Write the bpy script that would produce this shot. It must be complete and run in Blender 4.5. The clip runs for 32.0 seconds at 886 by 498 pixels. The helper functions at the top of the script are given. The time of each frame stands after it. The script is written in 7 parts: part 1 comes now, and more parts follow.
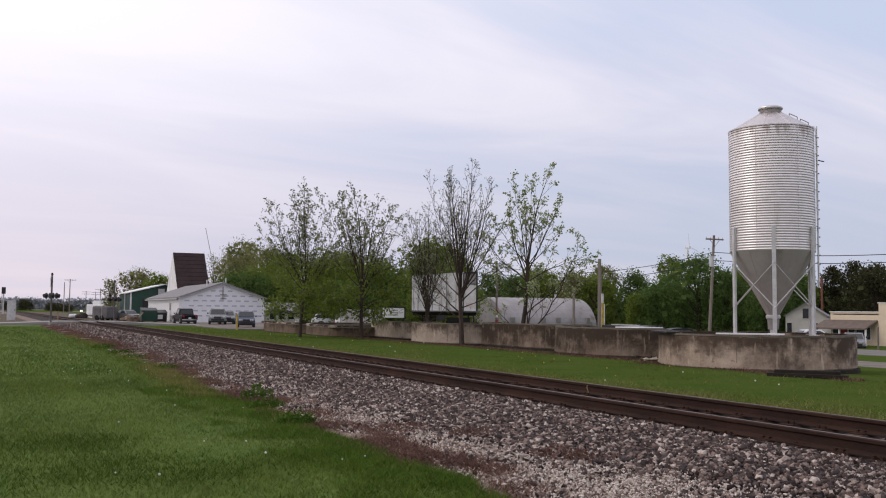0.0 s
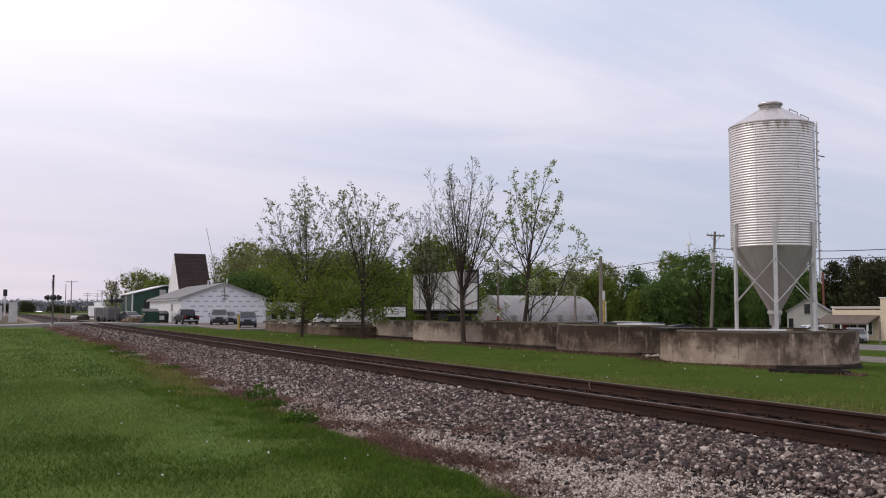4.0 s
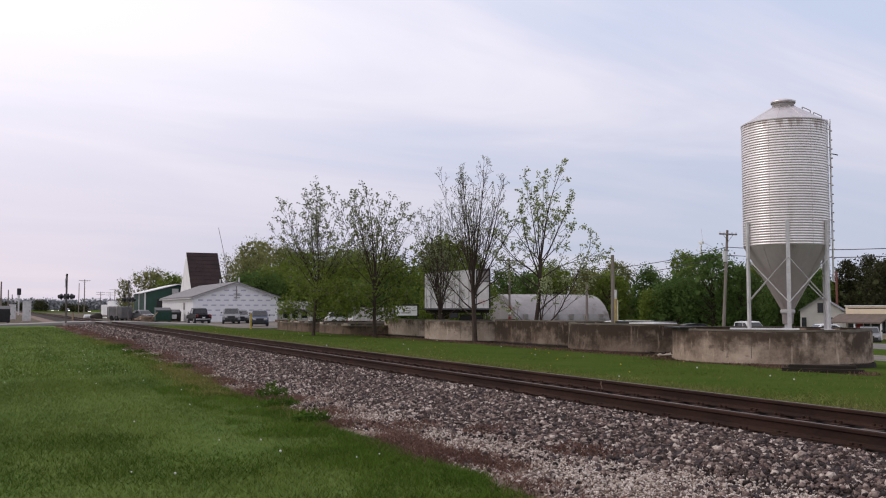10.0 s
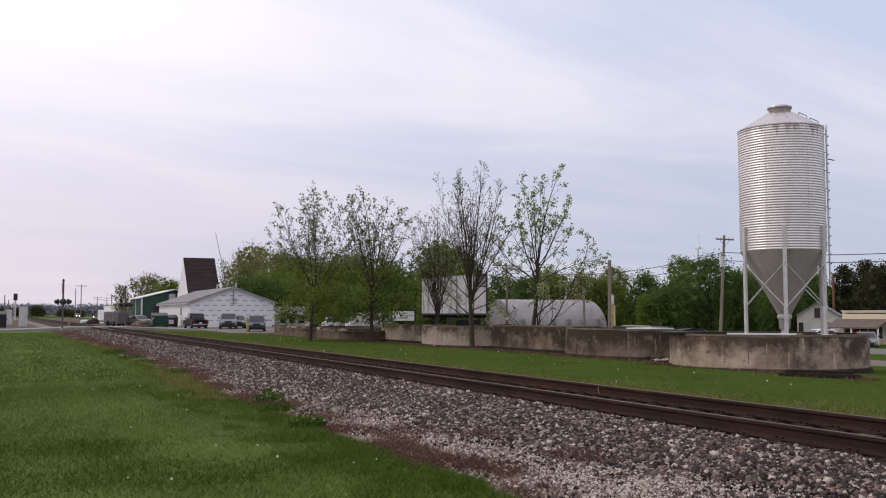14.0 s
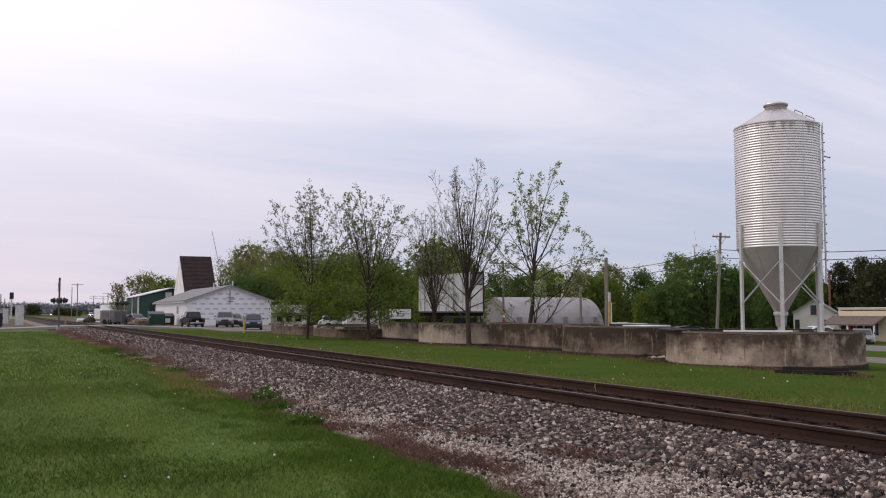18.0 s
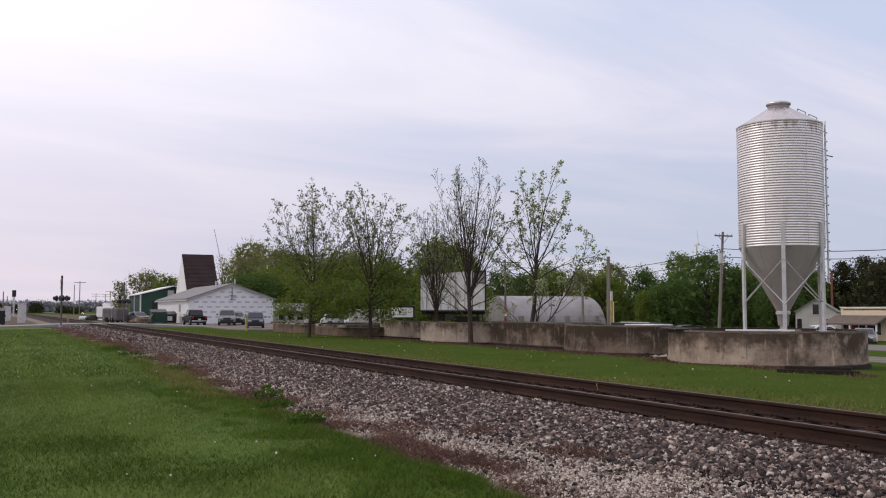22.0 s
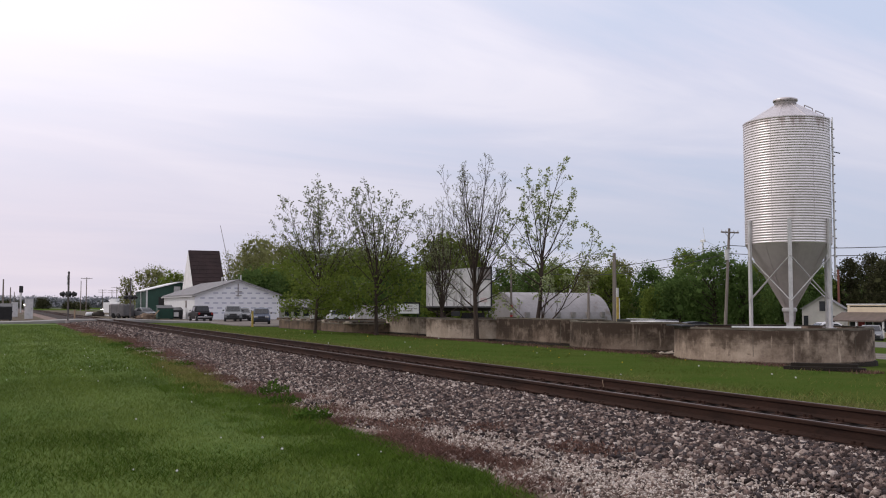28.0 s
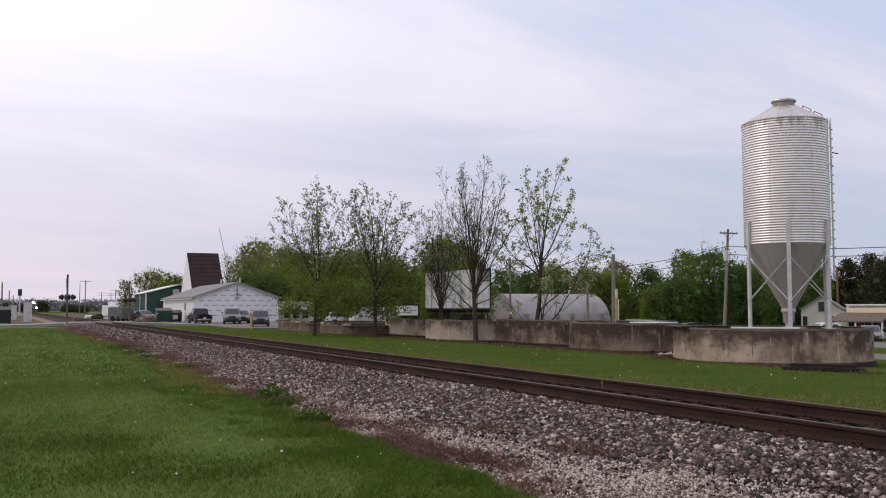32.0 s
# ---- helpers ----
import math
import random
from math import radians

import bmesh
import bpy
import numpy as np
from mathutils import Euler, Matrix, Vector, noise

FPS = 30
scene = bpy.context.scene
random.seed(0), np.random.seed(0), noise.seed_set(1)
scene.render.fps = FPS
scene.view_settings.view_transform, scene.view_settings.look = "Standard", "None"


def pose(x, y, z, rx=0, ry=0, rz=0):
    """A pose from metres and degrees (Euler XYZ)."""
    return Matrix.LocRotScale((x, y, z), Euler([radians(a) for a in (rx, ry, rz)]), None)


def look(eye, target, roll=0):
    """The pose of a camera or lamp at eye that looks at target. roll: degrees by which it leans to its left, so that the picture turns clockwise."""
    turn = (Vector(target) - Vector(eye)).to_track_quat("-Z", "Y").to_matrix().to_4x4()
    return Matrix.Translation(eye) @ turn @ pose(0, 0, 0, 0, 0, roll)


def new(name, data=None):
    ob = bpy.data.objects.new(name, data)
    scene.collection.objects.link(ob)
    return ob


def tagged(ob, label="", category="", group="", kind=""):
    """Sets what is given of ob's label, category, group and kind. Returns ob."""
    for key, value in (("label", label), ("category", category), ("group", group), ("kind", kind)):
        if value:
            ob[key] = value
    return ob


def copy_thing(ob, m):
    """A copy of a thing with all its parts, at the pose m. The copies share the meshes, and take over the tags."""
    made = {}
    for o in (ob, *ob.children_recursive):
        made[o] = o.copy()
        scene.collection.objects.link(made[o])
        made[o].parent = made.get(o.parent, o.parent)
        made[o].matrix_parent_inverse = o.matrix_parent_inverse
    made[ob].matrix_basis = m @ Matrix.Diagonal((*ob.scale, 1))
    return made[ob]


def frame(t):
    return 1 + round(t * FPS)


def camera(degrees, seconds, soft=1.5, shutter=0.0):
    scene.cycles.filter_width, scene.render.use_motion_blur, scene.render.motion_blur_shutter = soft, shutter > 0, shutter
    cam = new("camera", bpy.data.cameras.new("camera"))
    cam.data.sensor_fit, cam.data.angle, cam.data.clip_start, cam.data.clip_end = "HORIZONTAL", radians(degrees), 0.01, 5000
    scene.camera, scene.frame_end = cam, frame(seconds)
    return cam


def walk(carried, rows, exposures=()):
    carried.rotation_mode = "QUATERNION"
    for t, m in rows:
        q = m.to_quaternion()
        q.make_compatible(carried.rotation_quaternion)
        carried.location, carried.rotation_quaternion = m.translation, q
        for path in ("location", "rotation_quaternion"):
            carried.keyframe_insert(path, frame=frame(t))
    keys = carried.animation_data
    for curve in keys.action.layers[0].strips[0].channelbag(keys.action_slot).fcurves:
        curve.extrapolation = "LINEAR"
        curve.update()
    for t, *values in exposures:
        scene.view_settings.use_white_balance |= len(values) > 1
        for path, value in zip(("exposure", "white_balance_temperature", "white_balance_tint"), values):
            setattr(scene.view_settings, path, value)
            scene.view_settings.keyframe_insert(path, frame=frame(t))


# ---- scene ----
EYE = (0.0, 0.0, 1.65)
# seconds and the turn of the standing camera, in degrees
TURNS = [
    (0, 93.750, -0.498, -25.567),
    (0.5, 93.747, -0.421, -25.625),
    (1, 93.720, -0.259, -25.814),
    (1.5, 93.661, -0.105, -26.089),
    (2, 93.636, -0.049, -26.132),
    (2.5, 93.637, 0.060, -26.036),
    (3, 93.628, -0.057, -25.734),
    (3.5, 93.663, -0.018, -25.481),
    (5.5, 93.659, 0.004, -25.480),
    (6, 93.583, 0.055, -25.359),
    (6.5, 93.492, 0.008, -25.179),
    (7, 93.442, -0.064, -24.944),
    (7.5, 93.460, -0.077, -24.788),
    (8, 93.489, 0.003, -24.742),
    (8.5, 93.488, -0.004, -24.742),
    (9, 93.540, -0.000, -24.738),
    (9.5, 93.572, -0.059, -24.739),
    (10, 93.595, -0.015, -24.787),
    (10.5, 93.607, -0.055, -24.796),
    (11, 93.644, 0.003, -24.834),
    (11.5, 93.695, 0.016, -24.894),
    (12, 93.733, 0.003, -24.942),
    (12.5, 93.763, 0.004, -24.959),
    (13, 93.798, 0.015, -24.942),
    (13.5, 93.882, -0.062, -24.879),
    (14, 93.905, -0.004, -24.959),
    (14.5, 93.850, 0.018, -24.998),
    (16.5, 93.822, 0.096, -25.048),
    (17, 93.821, 0.100, -25.149),
    (17.5, 93.853, 0.157, -25.207),
    (18, 93.779, 0.125, -25.153),
    (18.5, 93.723, 0.170, -25.187),
    (19, 93.727, 0.126, -25.120),
    (19.5, 93.694, 0.008, -24.986),
    (20, 93.718, 0.098, -25.048),
    (20.5, 93.714, 0.082, -24.937),
    (21, 93.714, 0.084, -24.848),
    (21.5, 93.694, 0.012, -24.974),
    (22, 93.694, 0.010, -25.034),
    (22.5, 93.682, 0.054, -25.126),
    (23, 93.667, 0.069, -25.037),
    (23.5, 93.644, 0.017, -24.990),
    (24, 93.586, -0.019, -24.867),
    (24.5, 93.556, -0.041, -24.920),
    (25, 93.540, 0.018, -24.954),
    (25.5, 93.488, 0.014, -24.958),
    (27.5, 93.465, -0.066, -24.879),
    (28, 93.473, -0.065, -24.687),
    (28.5, 93.497, -0.038, -24.634),
    (29, 93.501, -0.037, -24.639),
    (29.5, 93.548, -0.037, -24.625),
    (30, 93.555, 0.054, -24.689),
    (30.5, 93.574, 0.108, -24.692),
    (31, 93.658, 0.140, -24.647),
    (31.5, 93.682, 0.128, -24.739),
    (32, 93.578, 0.121, -24.739),
]
cam = camera(50.0, 32.0, soft=1.1)
walk(cam, [(t, pose(*EYE, rx, ry, rz)) for t, rx, ry, rz in TURNS], exposures=[(0, 0.0, 6500, 15), (32, 0.0, 6500, 15)])

# ---- daylight: thin high cloud, brightest beyond the end of the track ----
SUN_AZIMUTH, SUN_HEIGHT = -62.0, 42.0
world = bpy.data.worlds.new("sky")
scene.world = world
world.use_nodes = True


def wire(nt, a, b):
    nt.links.new(a, b)


def build_sky():
    nt = world.node_tree
    nt.nodes.clear()
    out = nt.nodes.new("ShaderNodeOutputWorld")
    bg = nt.nodes.new("ShaderNodeBackground")
    sky = nt.nodes.new("ShaderNodeTexSky")
    sky.sky_type, sky.sun_disc = "NISHITA", False
    sky.sun_elevation, sky.sun_rotation = radians(SUN_HEIGHT), radians(SUN_AZIMUTH)
    co = nt.nodes.new("ShaderNodeTexCoord")
    # cloud sheets, stretched sideways as they recede
    sep = nt.nodes.new("ShaderNodeSeparateXYZ")
    wire(nt, co.outputs["Generated"], sep.inputs[0])
    lift = nt.nodes.new("ShaderNodeMath")
    lift.operation = "ADD"
    lift.inputs[1].default_value = 0.16
    wire(nt, sep.outputs["Z"], lift.inputs[0])
    div = nt.nodes.new("ShaderNodeVectorMath")
    div.operation = "DIVIDE"
    comb = nt.nodes.new("ShaderNodeCombineXYZ")
    for k in range(3):
        wire(nt, lift.outputs[0], comb.inputs[k])
    wire(nt, co.outputs["Generated"], div.inputs[0])
    wire(nt, comb.outputs[0], div.inputs[1])
    mp = nt.nodes.new("ShaderNodeMapping")
    mp.inputs["Rotation"].default_value = (0, 0, radians(-22))
    mp.inputs["Scale"].default_value = (0.5, 1.5, 0.8)
    mp.inputs["Location"].default_value = (1.3, 0.45, 0.2)
    wire(nt, div.outputs[0], mp.inputs[0])
    n1 = nt.nodes.new("ShaderNodeTexNoise")
    n1.inputs["Scale"].default_value, n1.inputs["Detail"].default_value, n1.inputs["Roughness"].default_value = 1.0, 6, 0.52
    n1.inputs["Distortion"].default_value = 0.5
    wire(nt, mp.outputs[0], n1.inputs["Vector"])
    ramp = nt.nodes.new("ShaderNodeValToRGB")
    e = ramp.color_ramp.elements
    e[0].position, e[0].color = 0.38, (6.1, 7.0, 8.7, 1)
    e[1].position, e[1].color = 0.63, (9.2, 9.1, 9.9, 1)
    m = e.new(0.5)
    m.color = (7.4, 7.7, 9.05, 1)
    wire(nt, n1.outputs["Fac"], ramp.inputs[0])
    # the veil is brightest round the hidden sun
    dot = nt.nodes.new("ShaderNodeVectorMath")
    dot.operation = "DOT_PRODUCT"
    az = radians(SUN_AZIMUTH)
    dot.inputs[1].default_value = (math.sin(az) * 0.8, math.cos(az) * 0.8, 0.6)
    wire(nt, co.outputs["Generated"], dot.inputs[0])
    veil = nt.nodes.new("ShaderNodeMapRange")
    veil.interpolation_type = "SMOOTHSTEP"
    veil.inputs["From Min"].default_value, veil.inputs["From Max"].default_value = -0.05, 0.8
    veil.inputs["To Min"].default_value, veil.inputs["To Max"].default_value = 0.0, 0.86
    wire(nt, dot.outputs["Value"], veil.inputs["Value"])
    bright = nt.nodes.new("ShaderNodeMix")
    bright.data_type = "RGBA"
    bright.inputs["B"].default_value = (12.6, 12.2, 12.5, 1)
    wire(nt, veil.outputs[0], bright.inputs["Factor"])
    wire(nt, ramp.outputs[0], bright.inputs["A"])
    # a warm pale band low over the horizon
    low = nt.nodes.new("ShaderNodeMapRange")
    low.interpolation_type = "SMOOTHSTEP"
    low.inputs["From Min"].default_value, low.inputs["From Max"].default_value = 0.3, 0.04
    low.inputs["To Min"].default_value, low.inputs["To Max"].default_value = 0.0, 0.66
    wire(nt, sep.outputs["Z"], low.inputs["Value"])
    warm = nt.nodes.new("ShaderNodeMix")
    warm.data_type = "RGBA"
    turn = nt.nodes.new("ShaderNodeMapRange")
    turn.inputs["From Min"].default_value, turn.inputs["From Max"].default_value = 0.05, 0.55
    wire(nt, sep.outputs["X"], turn.inputs["Value"])
    haze = nt.nodes.new("ShaderNodeMix")
    haze.data_type = "RGBA"
    haze.inputs["A"].default_value, haze.inputs["B"].default_value = (6.85, 6.1, 7.1, 1), (5.0, 5.45, 6.6, 1)
    wire(nt, turn.outputs[0], haze.inputs["Factor"])
    wire(nt, haze.outputs["Result"], warm.inputs["B"])
    wire(nt, low.outputs[0], warm.inputs["Factor"])
    wire(nt, bright.outputs["Result"], warm.inputs["A"])
    # the blue air shows a little through the cloud
    air = nt.nodes.new("ShaderNodeMix")
    air.data_type = "RGBA"
    air.inputs["Factor"].default_value = 0.9
    wire(nt, sky.outputs[0], air.inputs["A"])
    wire(nt, warm.outputs["Result"], air.inputs["B"])
    wire(nt, air.outputs["Result"], bg.inputs["Color"])
    bg.inputs["Strength"].default_value = 0.1
    wire(nt, bg.outputs[0], out.inputs[0])


build_sky()
sun = new("sun", bpy.data.lights.new("sun", "SUN"))
sun.data.energy, sun.data.angle, sun.data.color = 0.7, radians(14), (1.0, 0.95, 0.88)
sun.matrix_basis = look((math.sin(radians(SUN_AZIMUTH)) * 60, math.cos(radians(SUN_AZIMUTH)) * 60, 60 * math.tan(radians(SUN_HEIGHT))), (0, 0, 0))


# ---- materials ----
def material(name, colour, rough=0.8, metal=0.0, second=None, grain=6.0, fine=60.0, amount=0.5, bump=0.3, bump_scale=40.0, stretch=(1, 1, 1), spread=0.0, dark=None, island=0.0, distance=0.01, spec=None):
    """A surface of two mixed colours in large patches and fine grain, with relief. stretch: the grain's scale by axis;
    spread: how much separate objects differ; island: how much separate pieces of one mesh differ."""
    m = bpy.data.materials.new(name)
    m.use_nodes = True
    nt = m.node_tree
    b = nt.nodes["Principled BSDF"]
    b.inputs["Roughness"].default_value, b.inputs["Metallic"].default_value = rough, metal
    b.inputs["Specular IOR Level"].default_value = spec if spec is not None else (0.15 if rough > 0.8 else 0.5)
    co = nt.nodes.new("ShaderNodeTexCoord")
    mp = nt.nodes.new("ShaderNodeMapping")
    mp.inputs["Scale"].default_value = stretch
    wire(nt, co.outputs["Object"], mp.inputs[0])
    big = nt.nodes.new("ShaderNodeTexNoise")
    big.inputs["Scale"].default_value, big.inputs["Detail"].default_value = grain, 5
    wire(nt, mp.outputs[0], big.inputs["Vector"])
    small = nt.nodes.new("ShaderNodeTexNoise")
    small.inputs["Scale"].default_value, small.inputs["Detail"].default_value = fine, 4
    wire(nt, mp.outputs[0], small.inputs["Vector"])
    add = nt.nodes.new("ShaderNodeMath")
    add.operation = "MULTIPLY_ADD"
    add.inputs[1].default_value = 0.45
    wire(nt, small.outputs["Fac"], add.inputs[0])
    wire(nt, big.outputs["Fac"], add.inputs[2])
    ran = nt.nodes.new("ShaderNodeMapRange")
    ran.inputs["From Min"].default_value, ran.inputs["From Max"].default_value = 0.5, 0.95
    ran.inputs["To Max"].default_value = 1.0
    wire(nt, add.outputs[0], ran.inputs["Value"])
    mix = nt.nodes.new("ShaderNodeMix")
    mix.data_type = "RGBA"
    c2 = second or tuple(c * (1 - amount) for c in colour)
    mix.inputs["A"].default_value, mix.inputs["B"].default_value = (*colour, 1), (*c2, 1)
    wire(nt, ran.outputs[0], mix.inputs["Factor"])
    last = mix.outputs["Result"]
    if spread or island:
        if spread:
            info = nt.nodes.new("ShaderNodeObjectInfo")
            rnd = info.outputs["Random"]
        else:
            geo = nt.nodes.new("ShaderNodeNewGeometry")
            rnd = geo.outputs["Random Per Island"]
        k = spread or island
        r2 = nt.nodes.new("ShaderNodeMapRange")
        r2.inputs["To Min"].default_value, r2.inputs["To Max"].default_value = 1 - k, 1 + k
        wire(nt, rnd, r2.inputs["Value"])
        hs = nt.nodes.new("ShaderNodeHueSaturation")
        wire(nt, r2.outputs[0], hs.inputs["Value"])
        wire(nt, last, hs.inputs["Color"])
        last = hs.outputs["Color"]
    if dark:
        # streaks and stains with a shape of their own: colour, scale vector, threshold
        mp2 = nt.nodes.new("ShaderNodeMapping")
        mp2.inputs["Scale"].default_value = dark[1]
        wire(nt, co.outputs["Object"], mp2.inputs[0])
        st = nt.nodes.new("ShaderNodeTexNoise")
        st.inputs["Scale"].default_value, st.inputs["Detail"].default_value, st.inputs["Roughness"].default_value = 1.0, 8, 0.62
        wire(nt, mp2.outputs[0], st.inputs["Vector"])
        r3 = nt.nodes.new("ShaderNodeMapRange")
        r3.interpolation_type = "SMOOTHSTEP"
        r3.inputs["From Min"].default_value, r3.inputs["From Max"].default_value = dark[2], dark[2] + 0.16
        wire(nt, st.outputs["Fac"], r3.inputs["Value"])
        mx = nt.nodes.new("ShaderNodeMix")
        mx.data_type = "RGBA"
        mx.inputs["B"].default_value = (*dark[0], 1)
        wire(nt, r3.outputs[0], mx.inputs["Factor"])
        wire(nt, last, mx.inputs["A"])
        last = mx.outputs["Result"]
    wire(nt, last, b.inputs["Base Color"])
    if bump:
        bn = nt.nodes.new("ShaderNodeTexNoise")
        bn.inputs["Scale"].default_value, bn.inputs["Detail"].default_value = bump_scale, 5
        wire(nt, mp.outputs[0], bn.inputs["Vector"])
        bp = nt.nodes.new("ShaderNodeBump")
        bp.inputs["Strength"].default_value, bp.inputs["Distance"].default_value = bump, distance
        wire(nt, bn.outputs["Fac"], bp.inputs["Height"])
        wire(nt, bp.outputs[0], b.inputs["Normal"])
    return m


def leaf_material(name, colour, second, island=0.35, through_light=0.35, stretch=(1, 1, 1), spec=0.02):
    """Leaves: many small pieces of uneven green that let some light through."""
    m = material(name, colour, rough=0.6, second=second, grain=0.9, fine=9, bump=0, island=island, spec=spec, stretch=stretch)
    nt = m.node_tree
    b = nt.nodes["Principled BSDF"]
    tr = nt.nodes.new("ShaderNodeBsdfTranslucent")
    wire(nt, b.inputs["Base Color"].links[0].from_socket, tr.inputs["Color"])
    mx = nt.nodes.new("ShaderNodeMixShader")
    mx.inputs[0].default_value = through_light
    wire(nt, b.outputs[0], mx.inputs[1])
    wire(nt, tr.outputs[0], mx.inputs[2])
    wire(nt, mx.outputs[0], nt.nodes["Material Output"].inputs["Surface"])
    return m


def glow_material(name, colour, strength):
    m = bpy.data.materials.new(name)
    m.use_nodes = True
    b = m.node_tree.nodes["Principled BSDF"]
    b.inputs["Base Color"].default_value = (*colour, 1)
    b.inputs["Emission Color"].default_value = (*colour, 1)
    b.inputs["Emission Strength"].default_value = strength
    return m


GRASS = material("grass_soil", (0.068, 0.123, 0.02), 0.95, second=(0.09, 0.134, 0.026), grain=0.35, fine=5, bump=1.0, bump_scale=28, distance=0.05,
                 dark=((0.06, 0.085, 0.018), (0.12, 0.03, 1), 0.58), spec=0.12)
BLADE = leaf_material("grass_blade", (0.112, 0.16, 0.025), (0.066, 0.104, 0.016), 0.14, 0.2, (0.9, 0.07, 1), 0.1)
# Lush green, darkened further for the shade between near blades.
LUSH_SHADE = leaf_material("lush_shade_blade", (0.06, 0.104, 0.015), (0.046, 0.082, 0.011), 0.12, 0.2)
VERGE = leaf_material("verge_blade", (0.14, 0.16, 0.035), (0.22, 0.19, 0.075), 0.4, 0.25)
DRY = leaf_material("dry_weed", (0.108, 0.059, 0.047), (0.18, 0.107, 0.083), 0.45, 0.2)
WEED = leaf_material("weed_leaf", (0.07, 0.125, 0.02), (0.045, 0.085, 0.014), 0.3, 0.3)
VERGE_PALE = leaf_material("pale_verge_blade", (0.125, 0.158, 0.035), (0.175, 0.175, 0.06), 0.3, 0.25)
VERGE_GREEN = leaf_material("verge_green", (0.054, 0.095, 0.015), (0.075, 0.103, 0.02), 0.1, 0.25)
EDGE_GREEN = leaf_material("edge_green", (0.098, 0.155, 0.024), (0.06, 0.106, 0.016), 0.25, 0.25)
VERGE_SOIL = material("rough_verge", (0.05, 0.092, 0.016), 0.95, second=(0.08, 0.104, 0.026), grain=0.5, fine=5, bump=1.0, bump_scale=28, distance=0.05,
                      dark=((0.085, 0.075, 0.034), (0.5, 0.3, 1), 0.62), spec=0.0)


def mown(m, shine, swath=1.0):
    """Swaths along the track where the mower bent the grass, soft patches and small tufts; shine: the bent blades'
    sheen, put into the colour as the tint of the palest swath.
    """
    nt = m.node_tree
    src = nt.nodes["Principled BSDF"].inputs["Base Color"].links[0].from_socket
    ends = [link.to_socket for link in src.links]
    co = nt.nodes.new("ShaderNodeTexCoord")
    total = None
    for scale, amount, detail in (((1.5, 0.05, 1.0), swath, 2), ((0.4, 0.3, 1.0), 0.7, 3), ((4.5, 3.5, 2.0), 0.95, 4)):
        mp = nt.nodes.new("ShaderNodeMapping")
        mp.inputs["Scale"].default_value, mp.inputs["Location"].default_value = scale, (detail * 3.7, 1.0, 0)
        wire(nt, co.outputs["Object"], mp.inputs[0])
        no = nt.nodes.new("ShaderNodeTexNoise")
        no.inputs["Scale"].default_value, no.inputs["Detail"].default_value = 1.0, detail
        wire(nt, mp.outputs[0], no.inputs["Vector"])
        ma = nt.nodes.new("ShaderNodeMath")
        ma.operation = "MULTIPLY_ADD"
        ma.inputs[1].default_value = amount / (swath + 1.45)
        wire(nt, no.outputs["Fac"], ma.inputs[0])
        if total is not None:
            wire(nt, total, ma.inputs[2])
        else:
            ma.inputs[2].default_value = 0.0
        total = ma.outputs[0]
    ramp = nt.nodes.new("ShaderNodeValToRGB")
    e = ramp.color_ramp.elements
    e[0].position, e[0].color = 0.4, (0.8, 0.87, 0.78, 1)
    e[1].position, e[1].color = 0.6, (*shine, 1)
    wire(nt, total, ramp.inputs[0])
    mx = nt.nodes.new("ShaderNodeMix")
    mx.data_type, mx.blend_type = "RGBA", "MULTIPLY"
    mx.inputs["Factor"].default_value = 1.0
    wire(nt, src, mx.inputs["A"])
    wire(nt, ramp.outputs[0], mx.inputs["B"])
    for socket in ends:
        wire(nt, mx.outputs["Result"], socket)


mown(GRASS, (1.32, 1.22, 1.35), 0.35)
mown(BLADE, (1.26, 1.17, 1.5))
mown(VERGE_GREEN, (1.6, 1.3, 1.6), 0.05)
PUFF = material("seed_head", (0.75, 0.75, 0.7), 0.9, bump=0)
YELLOW_BLOOM = material("yellow_bloom", (0.7, 0.5, 0.03), 0.8, bump=0)
# Bed darker than its stones: the shade in the gaps is in its colour.
BALLAST = material("ballast_bed", (0.06, 0.048, 0.042), 0.9, second=(0.025, 0.02, 0.018), grain=9, fine=42, bump=1.0, bump_scale=24, distance=0.06,
                   dark=((0.1, 0.055, 0.045), (0.8, 0.25, 1), 0.55))


